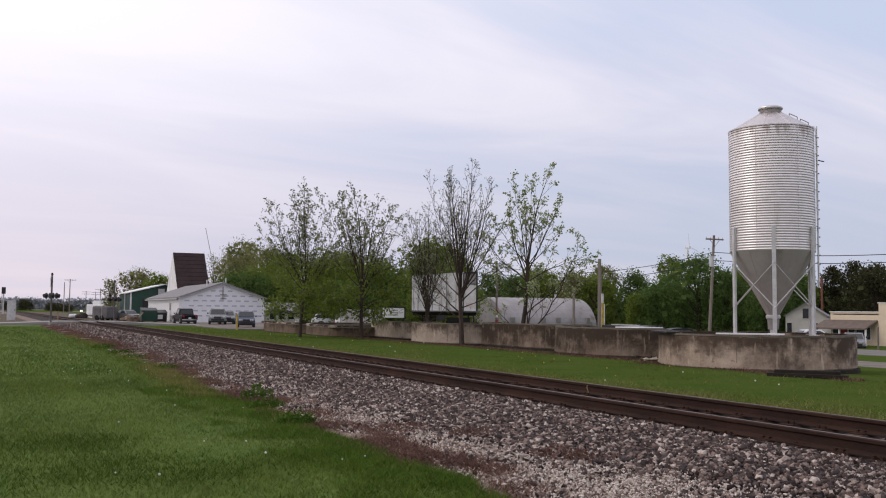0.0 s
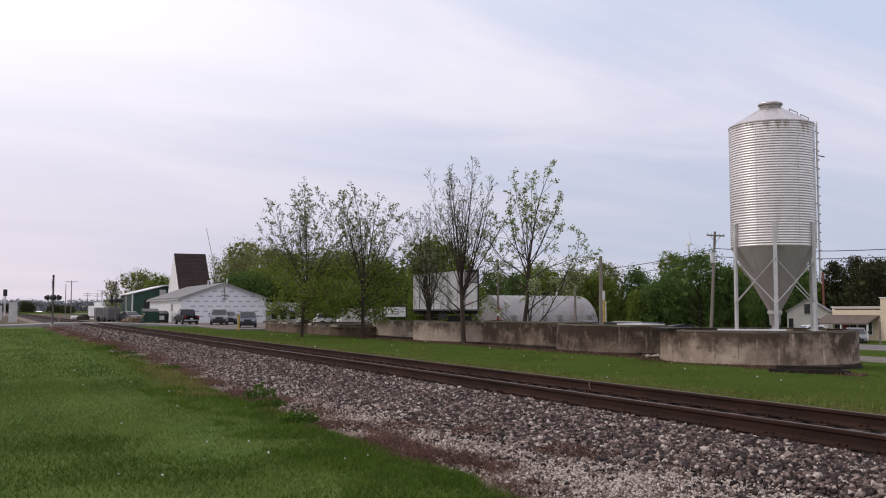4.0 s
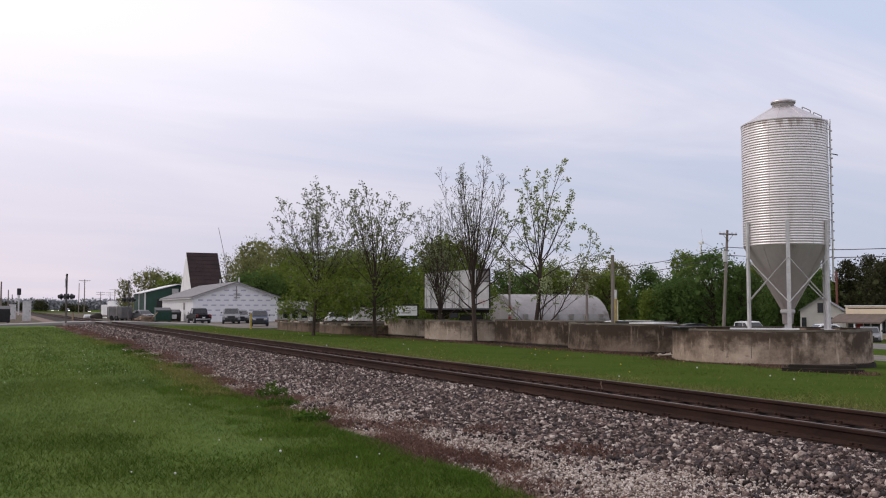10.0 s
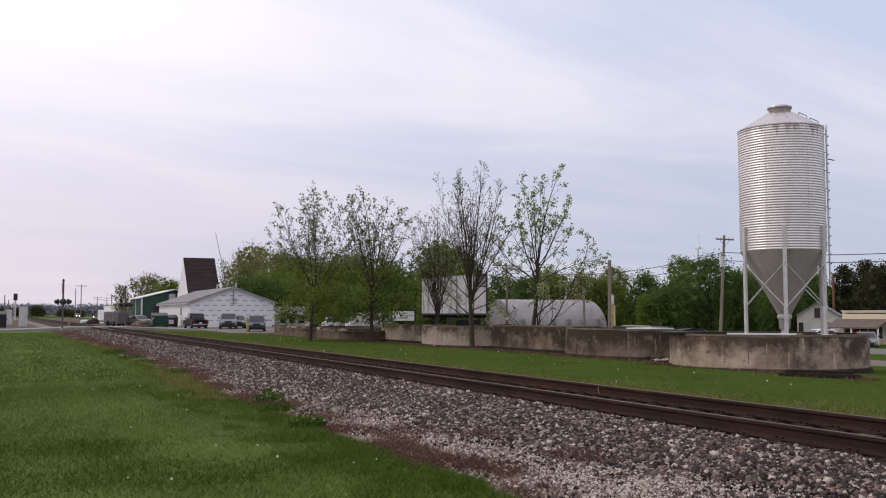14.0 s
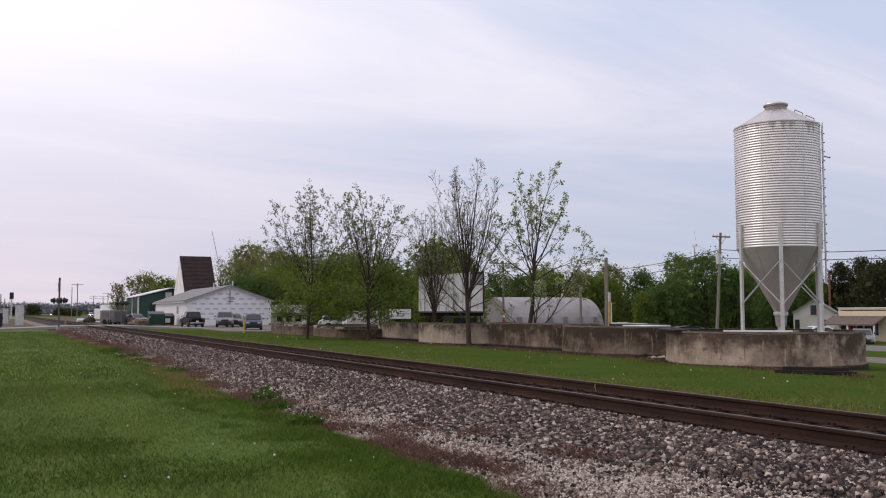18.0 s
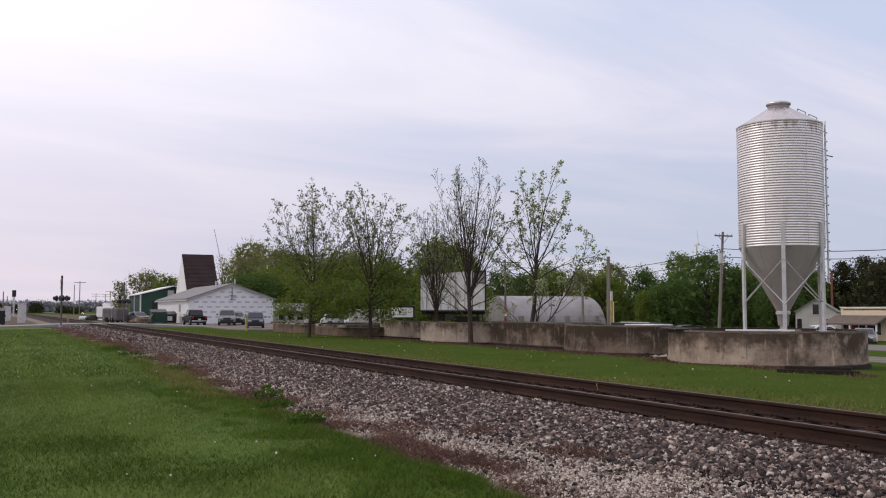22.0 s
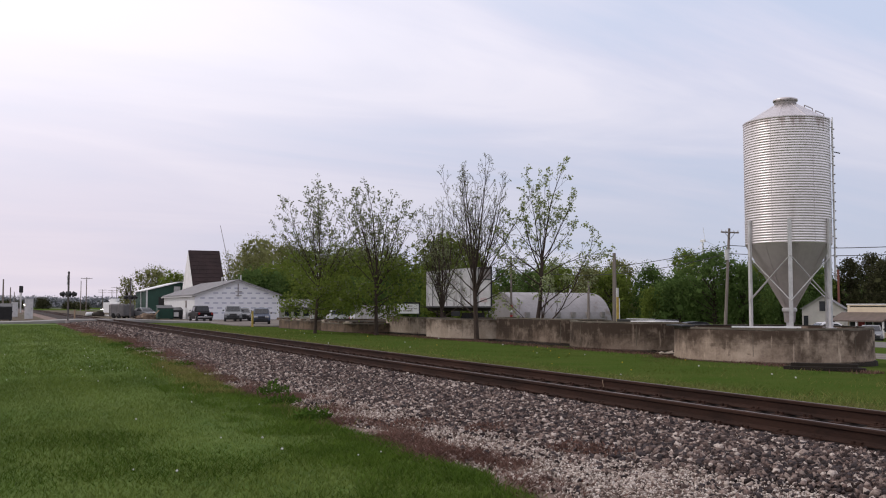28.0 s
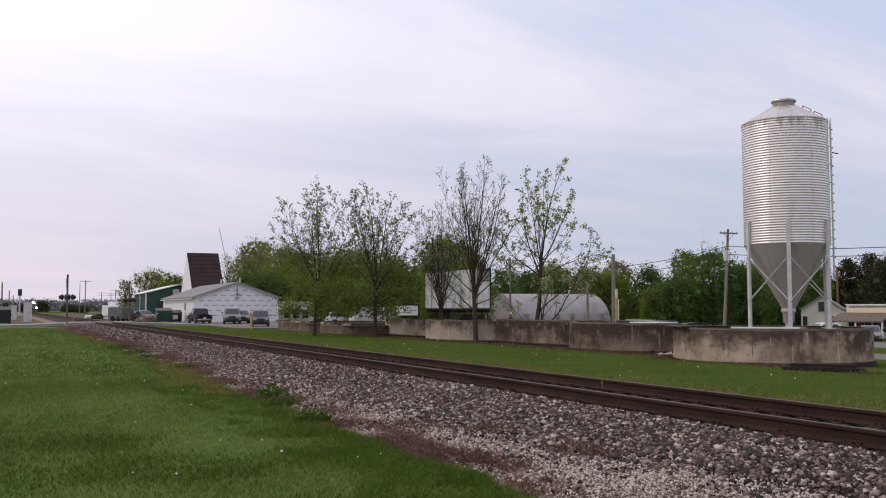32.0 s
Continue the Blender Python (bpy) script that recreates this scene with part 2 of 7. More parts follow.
def stone_material(name, tones):
    """Loose stones of mixed colours: each piece takes its own tone."""
    m = material(name, (0.2, 0.2, 0.2), 0.85, second=(0.1, 0.1, 0.1), grain=8, fine=60, bump=0.5, bump_scale=80)
    nt = m.node_tree
    b = nt.nodes["Principled BSDF"]
    geo = nt.nodes.new("ShaderNodeNewGeometry")
    ramp = nt.nodes.new("ShaderNodeValToRGB")
    e = ramp.color_ramp.elements
    while len(e) < len(tones):
        e.new(0.5)
    for i, t in enumerate(tones):
        e[i].position, e[i].color = i / len(tones), (*t, 1)
    ramp.color_ramp.interpolation = "CONSTANT"
    wire(nt, geo.outputs["Random Per Island"], ramp.inputs[0])
    mix = nt.nodes.new("ShaderNodeMix")
    mix.data_type, mix.blend_type = "RGBA", "MULTIPLY"
    mix.inputs["Factor"].default_value = 1.0
    no = nt.nodes.new("ShaderNodeTexNoise")
    no.inputs["Scale"].default_value, no.inputs["Detail"].default_value = 45.0, 4
    co = nt.nodes.new("ShaderNodeTexCoord")
    wire(nt, co.outputs["Object"], no.inputs["Vector"])
    r = nt.nodes.new("ShaderNodeMapRange")
    r.inputs["From Min"].default_value, r.inputs["From Max"].default_value, r.inputs["To Min"].default_value, r.inputs["To Max"].default_value = 0.3, 0.7, 0.6, 1.15
    wire(nt, no.outputs["Fac"], r.inputs["Value"])
    wire(nt, ramp.outputs[0], mix.inputs["A"])
    wire(nt, r.outputs[0], mix.inputs["B"])
    wire(nt, mix.outputs["Result"], b.inputs["Base Color"])
    return m


STONE = stone_material("ballast_stone", [(0.028, 0.02, 0.018), (0.06, 0.041, 0.035), (0.14, 0.097, 0.082), (0.038, 0.03, 0.029), (0.19, 0.137, 0.116), (0.33, 0.26, 0.22), (0.085, 0.06, 0.052), (0.05, 0.039, 0.039), (0.25, 0.188, 0.16), (0.52, 0.44, 0.38), (0.11, 0.083, 0.075), (0.07, 0.058, 0.058)])
# A darker set of tones for the stones between the rails.
DARK_STONE = stone_material("dark_stone", [(0.035, 0.025, 0.02), (0.07, 0.05, 0.04), (0.12, 0.09, 0.072), (0.05, 0.036, 0.03), (0.2, 0.15, 0.12)])
GRIT_STONE = stone_material("grit_stone", [(0.16, 0.12, 0.1), (0.48, 0.4, 0.34), (0.68, 0.6, 0.53), (0.3, 0.23, 0.19), (0.58, 0.5, 0.43)])
GRIT = material("trackside_grit", (0.27, 0.21, 0.175), 0.95, second=(0.13, 0.09, 0.075), grain=2.2, fine=30, bump=0.8, bump_scale=60, distance=0.02)
RUST = material("rusted_steel", (0.052, 0.026, 0.0175), 0.85, 0.0, second=(0.022, 0.0122, 0.0092), grain=4, fine=50, bump=0.3, stretch=(1, 0.25, 1))
SHINE = material("worn_rail_head", (0.17, 0.14, 0.13), 0.55, 0.55, second=(0.09, 0.066, 0.058), grain=3, fine=30, bump=0.05, stretch=(1, 0.05, 1))
TIE = material("weathered_sleeper", (0.11, 0.085, 0.07), 0.9, second=(0.05, 0.04, 0.035), grain=4, fine=30, bump=0.6, stretch=(0.3, 2, 1), spread=0.25)


def weathered_wall(name, pale, mid, dark, shift, seed=0.0):
    """Old poured concrete: a dark weathered upper part that runs down in streaks, pale bare patches, board lines and pits."""
    m = material(name, pale, 0.93, second=mid, grain=1.1, fine=16, bump=0.6, bump_scale=26, distance=0.015)
    nt = m.node_tree
    b = nt.nodes["Principled BSDF"]
    first_colour = b.inputs["Base Color"].links[0].from_socket
    co = nt.nodes.new("ShaderNodeTexCoord")
    sep = nt.nodes.new("ShaderNodeSeparateXYZ")
    wire(nt, co.outputs["Object"], sep.inputs[0])
    total = None
    for scale, amount, detail in (((0.6, 0.6, 1.0), 1.25, 8), ((3.0, 3.0, 0.4), 0.34, 5), ((7.0, 7.0, 5.0), 0.36, 5)):
        mp = nt.nodes.new("ShaderNodeMapping")
        mp.inputs["Scale"].default_value, mp.inputs["Location"].default_value = scale, (seed, seed * 0.7, seed * 0.3)
        wire(nt, co.outputs["Object"], mp.inputs[0])
        no = nt.nodes.new("ShaderNodeTexNoise")
        no.inputs["Scale"].default_value, no.inputs["Detail"].default_value, no.inputs["Roughness"].default_value = 1.0, detail, 0.6
        wire(nt, mp.outputs[0], no.inputs["Vector"])
        ma = nt.nodes.new("ShaderNodeMath")
        ma.operation = "MULTIPLY_ADD"
        ma.inputs[1].default_value = amount
        wire(nt, no.outputs["Fac"], ma.inputs[0])
        if total is None:
            zz = nt.nodes.new("ShaderNodeMath")
            zz.operation = "MULTIPLY_ADD"
            zz.inputs[1].default_value, zz.inputs[2].default_value = 0.42, shift
            wire(nt, sep.outputs["Z"], zz.inputs[0])
            total = zz.outputs[0]
        wire(nt, total, ma.inputs[2])
        total = ma.outputs[0]
    ran = nt.nodes.new("ShaderNodeMapRange")
    ran.interpolation_type = "SMOOTHSTEP"
    ran.inputs["From Min"].default_value, ran.inputs["From Max"].default_value = 0.93, 1.34
    wire(nt, total, ran.inputs["Value"])
    mx = nt.nodes.new("ShaderNodeMix")
    mx.data_type = "RGBA"
    mx.inputs["B"].default_value = (*dark, 1)
    wire(nt, ran.outputs[0], mx.inputs["Factor"])
    wire(nt, first_colour, mx.inputs["A"])
    # sharp-edged patches where the skin has come off, and pale runs of lime
    last = mx.outputs["Result"]
    for scale, lo, tone, k in (((1.4, 1.4, 1.5), 0.585, tuple(c * 1.1 for c in pale), 0.5), ((6.0, 6.0, 0.8), 0.64, tuple(min(c * 1.5, 0.7) for c in pale), 0.6), ((2.0, 2.0, 3.0), 0.64, dark, 0.8)):
        mp = nt.nodes.new("ShaderNodeMapping")
        mp.inputs["Scale"].default_value, mp.inputs["Location"].default_value = scale, (seed + 4, seed * 0.3, 2.0 + scale[0])
        wire(nt, co.outputs["Object"], mp.inputs[0])
        no = nt.nodes.new("ShaderNodeTexNoise")
        no.inputs["Scale"].default_value, no.inputs["Detail"].default_value, no.inputs["Roughness"].default_value = 1.0, 7, 0.6
        wire(nt, mp.outputs[0], no.inputs["Vector"])
        r = nt.nodes.new("ShaderNodeMapRange")
        r.inputs["From Min"].default_value, r.inputs["From Max"].default_value, r.inputs["To Max"].default_value = lo - 0.03, lo + 0.07, k
        wire(nt, no.outputs["Fac"], r.inputs["Value"])
        m2 = nt.nodes.new("ShaderNodeMix")
        m2.data_type = "RGBA"
        m2.inputs["B"].default_value = (*tone, 1)
        wire(nt, r.outputs[0], m2.inputs["Factor"])
        wire(nt, last, m2.inputs["A"])
        last = m2.outputs["Result"]
    wire(nt, last, b.inputs["Base Color"])
    return m


CONCRETE = weathered_wall("old_concrete", (0.45, 0.355, 0.275), (0.25, 0.185, 0.138), (0.082, 0.057, 0.042), -0.03, 3.0)
CONCRETE_DARK = weathered_wall("dark_weathered_concrete", (0.24, 0.187, 0.144), (0.13, 0.092, 0.068), (0.052, 0.0365, 0.0265), 0.02, 7.0)
CONCRETE_LIGHT = weathered_wall("pale_concrete", (0.43, 0.355, 0.285), (0.27, 0.212, 0.162), (0.085, 0.062, 0.045), -0.14, 1.0)
CONCRETE_BROWN = weathered_wall("brown_concrete", (0.19, 0.135, 0.095), (0.1, 0.073, 0.053), (0.045, 0.034, 0.026), -0.02, 5.0)
# Dark timber brown, also used to paint shade along the wall feet.
ROTTEN = material("rotten_timber", (0.035, 0.028, 0.022), 0.95, second=(0.02, 0.017, 0.014), grain=4, fine=30, bump=0.5)
PATCH = material("patched_plaster", (0.42, 0.36, 0.29), 0.9, second=(0.27, 0.225, 0.175), grain=2.5, fine=22, bump=0.4)
MOSS = material("dark_moss_cap", (0.075, 0.068, 0.05), 0.95, second=(0.13, 0.11, 0.085), grain=3, fine=30, bump=0.6)
GALV = material("galvanised_steel", (0.68, 0.635, 0.63), 0.36, 0.85, second=(0.54, 0.495, 0.485), grain=0.7, fine=5, bump=0.03, dark=((0.42, 0.4, 0.38), (1.2, 1.2, 0.25), 0.6))
SHELL = material("grimy_galvanised_wall", (0.78, 0.73, 0.72), 0.4, 0.8, second=(0.64, 0.59, 0.575), grain=0.5, fine=4, bump=0.03, dark=((0.5, 0.45, 0.42), (1.6, 1.6, 0.3), 0.6))


def rust_runs(m, top, reach):
    """Brown rust that runs down in streaks from the rim at the given height."""
    nt = m.node_tree
    b = nt.nodes["Principled BSDF"]
    src = b.inputs["Base Color"].links[0].from_socket
    co = nt.nodes.new("ShaderNodeTexCoord")
    sep = nt.nodes.new("ShaderNodeSeparateXYZ")
    wire(nt, co.outputs["Object"], sep.inputs[0])
    near = nt.nodes.new("ShaderNodeMapRange")
    near.inputs["From Min"].default_value, near.inputs["From Max"].default_value = top - reach, top
    near.inputs["To Min"].default_value, near.inputs["To Max"].default_value = -0.25, 0.2
    wire(nt, sep.outputs["Z"], near.inputs["Value"])
    mp = nt.nodes.new("ShaderNodeMapping")
    mp.inputs["Scale"].default_value = (7.0, 7.0, 0.5)
    wire(nt, co.outputs["Object"], mp.inputs[0])
    no = nt.nodes.new("ShaderNodeTexNoise")
    no.inputs["Scale"].default_value, no.inputs["Detail"].default_value = 1.0, 5
    wire(nt, mp.outputs[0], no.inputs["Vector"])
    add = nt.nodes.new("ShaderNodeMath")
    wire(nt, near.outputs[0], add.inputs[0])
    wire(nt, no.outputs["Fac"], add.inputs[1])
    r = nt.nodes.new("ShaderNodeMapRange")
    r.interpolation_type = "SMOOTHSTEP"
    r.inputs["From Min"].default_value, r.inputs["From Max"].default_value, r.inputs["To Max"].default_value = 0.58, 0.76, 0.5
    wire(nt, add.outputs[0], r.inputs["Value"])
    mx = nt.nodes.new("ShaderNodeMix")
    mx.data_type = "RGBA"
    mx.inputs["B"].default_value = (0.16, 0.085, 0.05, 1)
    wire(nt, r.outputs[0], mx.inputs["Factor"])
    wire(nt, src, mx.inputs["A"])
    wire(nt, mx.outputs["Result"], b.inputs["Base Color"])


rust_runs(SHELL, 6.93, 0.7)
GALV_DULL = material("dull_galvanised", (0.36, 0.325, 0.305), 0.62, 0.3, second=(0.23, 0.21, 0.2), grain=1, fine=8, bump=0.05)
HOPPER = material("dull_hopper_sheet", (0.48, 0.44, 0.42), 0.58, 0.25, second=(0.38, 0.345, 0.33), grain=0.9, fine=7, bump=0.05, dark=((0.27, 0.24, 0.22), (1.5, 1.5, 0.35), 0.6))
TARP = material("dull_grey_sheeting", (0.15, 0.145, 0.145), 0.8, second=(0.08, 0.076, 0.074), grain=1, fine=8, bump=0.2)
PALE_STEEL = material("pale_steel", (0.62, 0.61, 0.6), 0.5, 0.3, second=(0.46, 0.455, 0.445), grain=3, fine=20, bump=0.05)
MAST = material("grimy_steel_mast", (0.15, 0.13, 0.12), 0.8, 0.1, second=(0.08, 0.07, 0.065), grain=3, fine=20, bump=0.1)
DARK_STEEL = material("dark_steel", (0.045, 0.043, 0.042), 0.6, 0.5, grain=5, bump=0.1)
BLACK = material("black_paint", (0.02, 0.02, 0.021), 0.5, grain=4, bump=0.05)
RUBBER = material("tyre_rubber", (0.022, 0.022, 0.022), 0.85, grain=8, bump=0.2)
WOODPOLE = material("weathered_pole", (0.26, 0.225, 0.195), 0.9, second=(0.16, 0.135, 0.115), grain=3, fine=30, bump=0.4, stretch=(3, 3, 0.2))
BARK = material("tree_bark", (0.082, 0.06, 0.048), 0.95, second=(0.047, 0.036, 0.029), grain=5, fine=30, bump=0.7, stretch=(2, 2, 0.4))
LEAF_YOUNG = leaf_material("young_leaf", (0.35, 0.39, 0.2), (0.24, 0.28, 0.125), 0.3, 0.55)
LEAF_DULL = leaf_material("dull_leaf", (0.24, 0.26, 0.14), (0.15, 0.17, 0.085), 0.3, 0.45)
LEAF_FRESH = leaf_material("fresh_leaf", (0.185, 0.232, 0.048), (0.115, 0.158, 0.033), 0.2, 0.5)
LEAF_OLIVE = leaf_material("olive_leaf", (0.25, 0.25, 0.11), (0.17, 0.18, 0.07), 0.2, 0.45)
LEAF_DARK = leaf_material("dark_leaf", (0.116, 0.176, 0.05), (0.069, 0.114, 0.034), 0.22, 0.4)
LEAF_BRONZE = leaf_material("bronze_leaf", (0.066, 0.072, 0.03), (0.045, 0.042, 0.026), 0.4, 0.3)
ASPHALT = material("worn_asphalt", (0.21, 0.195, 0.18), 0.95, second=(0.15, 0.138, 0.126), grain=0.5, fine=40, bump=0.3, bump_scale=90)
ROAD_PALE = material("pale_road", (0.33, 0.315, 0.295), 0.95, second=(0.23, 0.22, 0.205), grain=0.5, fine=30, bump=0.3, bump_scale=90)
GRAVEL = material("gravel_lot", (0.22, 0.195, 0.17), 0.95, second=(0.13, 0.112, 0.095), grain=0.6, fine=25, bump=0.5)
DRY_GROUND = material("rough_dry_ground", (0.11, 0.085, 0.06), 0.95, second=(0.075, 0.064, 0.038), grain=0.25, fine=6, bump=0.6)
WHITE_PAINT = material("white_paint", (0.78, 0.78, 0.77), 0.6, second=(0.66, 0.66, 0.65), grain=1.5, fine=20, bump=0.05)
STAINED = material("stained_white_wall", (0.8, 0.78, 0.76), 0.85, second=(0.52, 0.49, 0.46), grain=0.8, fine=9, bump=0.2, dark=((0.2, 0.17, 0.15), (2.6, 2.6, 0.45), 0.53))
BATTEN = material("worn_grey_boards", (0.3, 0.27, 0.245), 0.9, second=(0.5, 0.48, 0.46), grain=2.5, fine=14, bump=0.2, stretch=(1, 1, 0.25))
GABLE_WHITE = material("streaked_white_gable", (0.86, 0.85, 0.84), 0.8, second=(0.7, 0.68, 0.66), grain=0.8, fine=9, bump=0.1, dark=((0.42, 0.36, 0.33), (1.4, 1.4, 0.25), 0.58))
WRAP = material("house_wrap", (0.8, 0.8, 0.82), 0.55, second=(0.72, 0.72, 0.75), grain=1.5, fine=8, bump=0.15, bump_scale=3)
WRAP_PRINT = material("wrap_print", (0.36, 0.37, 0.45), 0.6, second=(0.5, 0.5, 0.58), grain=9, fine=40, bump=0)
CREAM = material("cream_wall", (0.68, 0.57, 0.42), 0.85, second=(0.6, 0.5, 0.365), grain=0.8, fine=12, bump=0.1)
SIDING = material("pale_siding", (0.5, 0.475, 0.43), 0.8, second=(0.39, 0.37, 0.335), grain=1, fine=12, bump=0.1)
SHINGLE = material("grey_shingle", (0.26, 0.25, 0.25), 0.92, second=(0.19, 0.185, 0.185), grain=2, fine=20, bump=0.5, spread=0.12)
SHINGLE_DARK = material("dark_shingle", (0.05, 0.033, 0.032), 0.92, second=(0.03, 0.022, 0.022), grain=0.5, fine=9, bump=0.4, spread=0.05)
AWNING = material("brown_awning", (0.16, 0.125, 0.105), 0.85, second=(0.12, 0.095, 0.08), grain=2, fine=20, bump=0.2)
GREEN_METAL = material("dark_green_metal", (0.018, 0.07, 0.045), 0.55, 0.1, second=(0.013, 0.05, 0.035), grain=1, fine=8, bump=0.05)
GREEN_BIN = material("green_dumpster_paint", (0.01, 0.06, 0.04), 0.6, second=(0.012, 0.045, 0.03), grain=3, fine=20, bump=0.1)
QUONSET = material("weathered_sheet_metal", (0.34, 0.32, 0.315), 0.6, 0.3, second=(0.25, 0.235, 0.23), grain=0.5, fine=5, bump=0.05, dark=((0.2, 0.165, 0.14), (0.8, 0.8, 0.3), 0.55))
BROWN_BRICK = material("red_brick", (0.24, 0.1, 0.075), 0.9, second=(0.17, 0.075, 0.06), grain=3, fine=30, bump=0.3)
GLASS_DARK = material("dark_window_glass", (0.025, 0.028, 0.032), 0.12, bump=0)
FADED_RED = material("faded_red_print", (0.5, 0.33, 0.3), 0.85, second=(0.68, 0.6, 0.58), grain=7, fine=30, bump=0.05)
RED = material("red_paint", (0.45, 0.03, 0.03), 0.5, grain=3, bump=0.05)
YELLOW = material("yellow_paint", (0.5, 0.35, 0.06), 0.6, grain=3, bump=0.05)
CHROME = material("bright_metal", (0.6, 0.6, 0.6), 0.25, 0.9, bump=0)
PLY = material("scrap_wood", (0.34, 0.24, 0.16), 0.9, second=(0.22, 0.16, 0.11), grain=2, fine=20, bump=0.3, spread=0.3)
DIRT = material("spoil_earth", (0.16, 0.115, 0.08), 0.95, second=(0.085, 0.06, 0.045), grain=2, fine=20, bump=0.8)
# Far woods: the haze of the air is mixed into their base colour.
HAZED_WOODS = material("haze_tinted_trees", (0.27, 0.28, 0.3), 0.95, second=(0.33, 0.335, 0.355), grain=0.05, fine=0.6, bump=0)
HEADLIGHT = glow_material("burning_headlight", (1.0, 0.8, 0.55), 60.0)
CARLIGHT = glow_material("car_headlight", (1.0, 0.97, 0.9), 14.0)
TAIL = material("tail_lamp_red", (0.35, 0.01, 0.01), 0.3, bump=0)
LOCO = material("locomotive_paint", (0.04, 0.045, 0.06), 0.5, second=(0.03, 0.03, 0.035), grain=2, bump=0.05)


def car_paint(name, colour, coat=0.25):
    m = material(name, colour, 0.38, 0.0, second=tuple(c * 0.88 for c in colour), grain=1.5, fine=6, bump=0)
    if coat < 0.1:
        m.node_tree.nodes["Principled BSDF"].inputs["Specular IOR Level"].default_value = 0.15
    m.node_tree.nodes["Principled BSDF"].inputs["Coat Weight"].default_value = coat
    return m


PAINTS = {"white": car_paint("white_car_paint", (0.75, 0.75, 0.75)), "silver": car_paint("silver_car_paint", (0.17, 0.175, 0.18)),
          "black": car_paint("black_car_paint", (0.006, 0.006, 0.007), 0.05), "navy": car_paint("navy_car_paint", (0.03, 0.045, 0.08)),
          "grey": car_paint("grey_car_paint", (0.12, 0.125, 0.13)), "maroon": car_paint("maroon_car_paint", (0.09, 0.025, 0.03)),
          "tan": car_paint("tan_car_paint", (0.3, 0.26, 0.2))}


# ---- building helpers ----
def mesh_object(name, me, mat, parent=None, label=""):
    me.materials.append(mat)
    ob = new(name, me)
    if parent is not None:
        ob.parent = parent
    if label:
        ob["label"] = label
    return ob


def part(name, bm, mat, parent=None, label="", smooth=False):
    """Links a bmesh as one mesh object under a thing or a part."""
    bmesh.ops.recalc_face_normals(bm, faces=bm.faces[:])
    if smooth:
        for f in bm.faces:
            f.smooth = True
    me = bpy.data.meshes.new(name)
    bm.to_mesh(me)
    bm.free()
    return mesh_object(name, me, mat, parent, label)


def sheet(name, verts, faces, mat, parent=None, label="", smooth=False):
    """A mesh from arrays of corners and of faces with equal numbers of corners."""
    verts, faces = np.asarray(verts, dtype=np.float32), np.asarray(faces, dtype=np.int32)
    me = bpy.data.meshes.new(name)
    k = faces.shape[1]
    me.vertices.add(len(verts))
    me.vertices.foreach_set("co", verts.ravel())
    me.loops.add(faces.size)
    me.loops.foreach_set("vertex_index", faces.ravel())
    me.polygons.add(len(faces))
    me.polygons.foreach_set("loop_start", np.arange(0, faces.size, k, dtype=np.int32))
    if smooth:
        me.polygons.foreach_set("use_smooth", np.ones(len(faces), dtype=bool))
    me.update(calc_edges=True)
    me.validate()
    return mesh_object(name, me, mat, parent, label)


def thing(name, x, y, z, turn=0.0, label="", category="", group="", kind=""):
    """An Empty at the base of a thing."""
    ob = new(name)
    ob.empty_display_size = 0.2
    ob.matrix_basis = pose(x, y, z, 0, 0, turn)
    return tagged(ob, label, category, group, kind)


def box(bm, x0, y0, z0, x1, y1, z1, bevel=0.0):
    m = Matrix.Translation(((x0 + x1) / 2, (y0 + y1) / 2, (z0 + z1) / 2)) @ Matrix.Diagonal((abs(x1 - x0), abs(y1 - y0), abs(z1 - z0), 1))
    got = bmesh.ops.create_cube(bm, size=1, matrix=m)["verts"]
    if bevel:
        edges = list({e for v in got for e in v.link_edges})
        bmesh.ops.bevel(bm, geom=edges, offset=bevel, segments=2, affect="EDGES", profile=0.6)
    return bm


def boxed(*a, bevel=0.0):
    return box(bmesh.new(), *a, bevel=bevel)


def tube(bm, a, b, r0, r1=None, n=10, caps=True):
    """A round bar from a to b."""
    a, b = Vector(a), Vector(b)
    r1 = r0 if r1 is None else r1
    d = b - a
    m = Matrix.Translation((a + b) / 2) @ d.to_track_quat("Z", "Y").to_matrix().to_4x4()
    bmesh.ops.create_cone(bm, cap_ends=caps, segments=n, radius1=r0, radius2=r1, depth=d.length, matrix=m)
    return bm


def tubed(*a, **k):
    return tube(bmesh.new(), *a, **k)


def bar(bm, a, b, w, h):
    """A square bar from a to b."""
    a, b = Vector(a), Vector(b)
    d = b - a
    m = Matrix.Translation((a + b) / 2) @ d.to_track_quat("Z", "Y").to_matrix().to_4x4() @ Matrix.Diagonal((w, h, d.length, 1))
    bmesh.ops.create_cube(bm, size=1, matrix=m)
    return bm


def prism(profile, axis, lo, hi):
    """A closed outline (pairs) carried along an axis. 'x': pairs are y, z; 'y': x, z; 'z': x, y."""
    bm = bmesh.new()

    def place(p, t):
        return {"x": (t, p[0], p[1]), "y": (p[0], t, p[1]), "z": (p[0], p[1], t)}[axis]
    a = [bm.verts.new(place(p, lo)) for p in profile]
    b = [bm.verts.new(place(p, hi)) for p in profile]
    bm.faces.new(a)
    bm.faces.new(b[::-1])
    n = len(profile)
    for i in range(n):
        bm.faces.new((a[i], a[(i + 1) % n], b[(i + 1) % n], b[i]))
    return bm


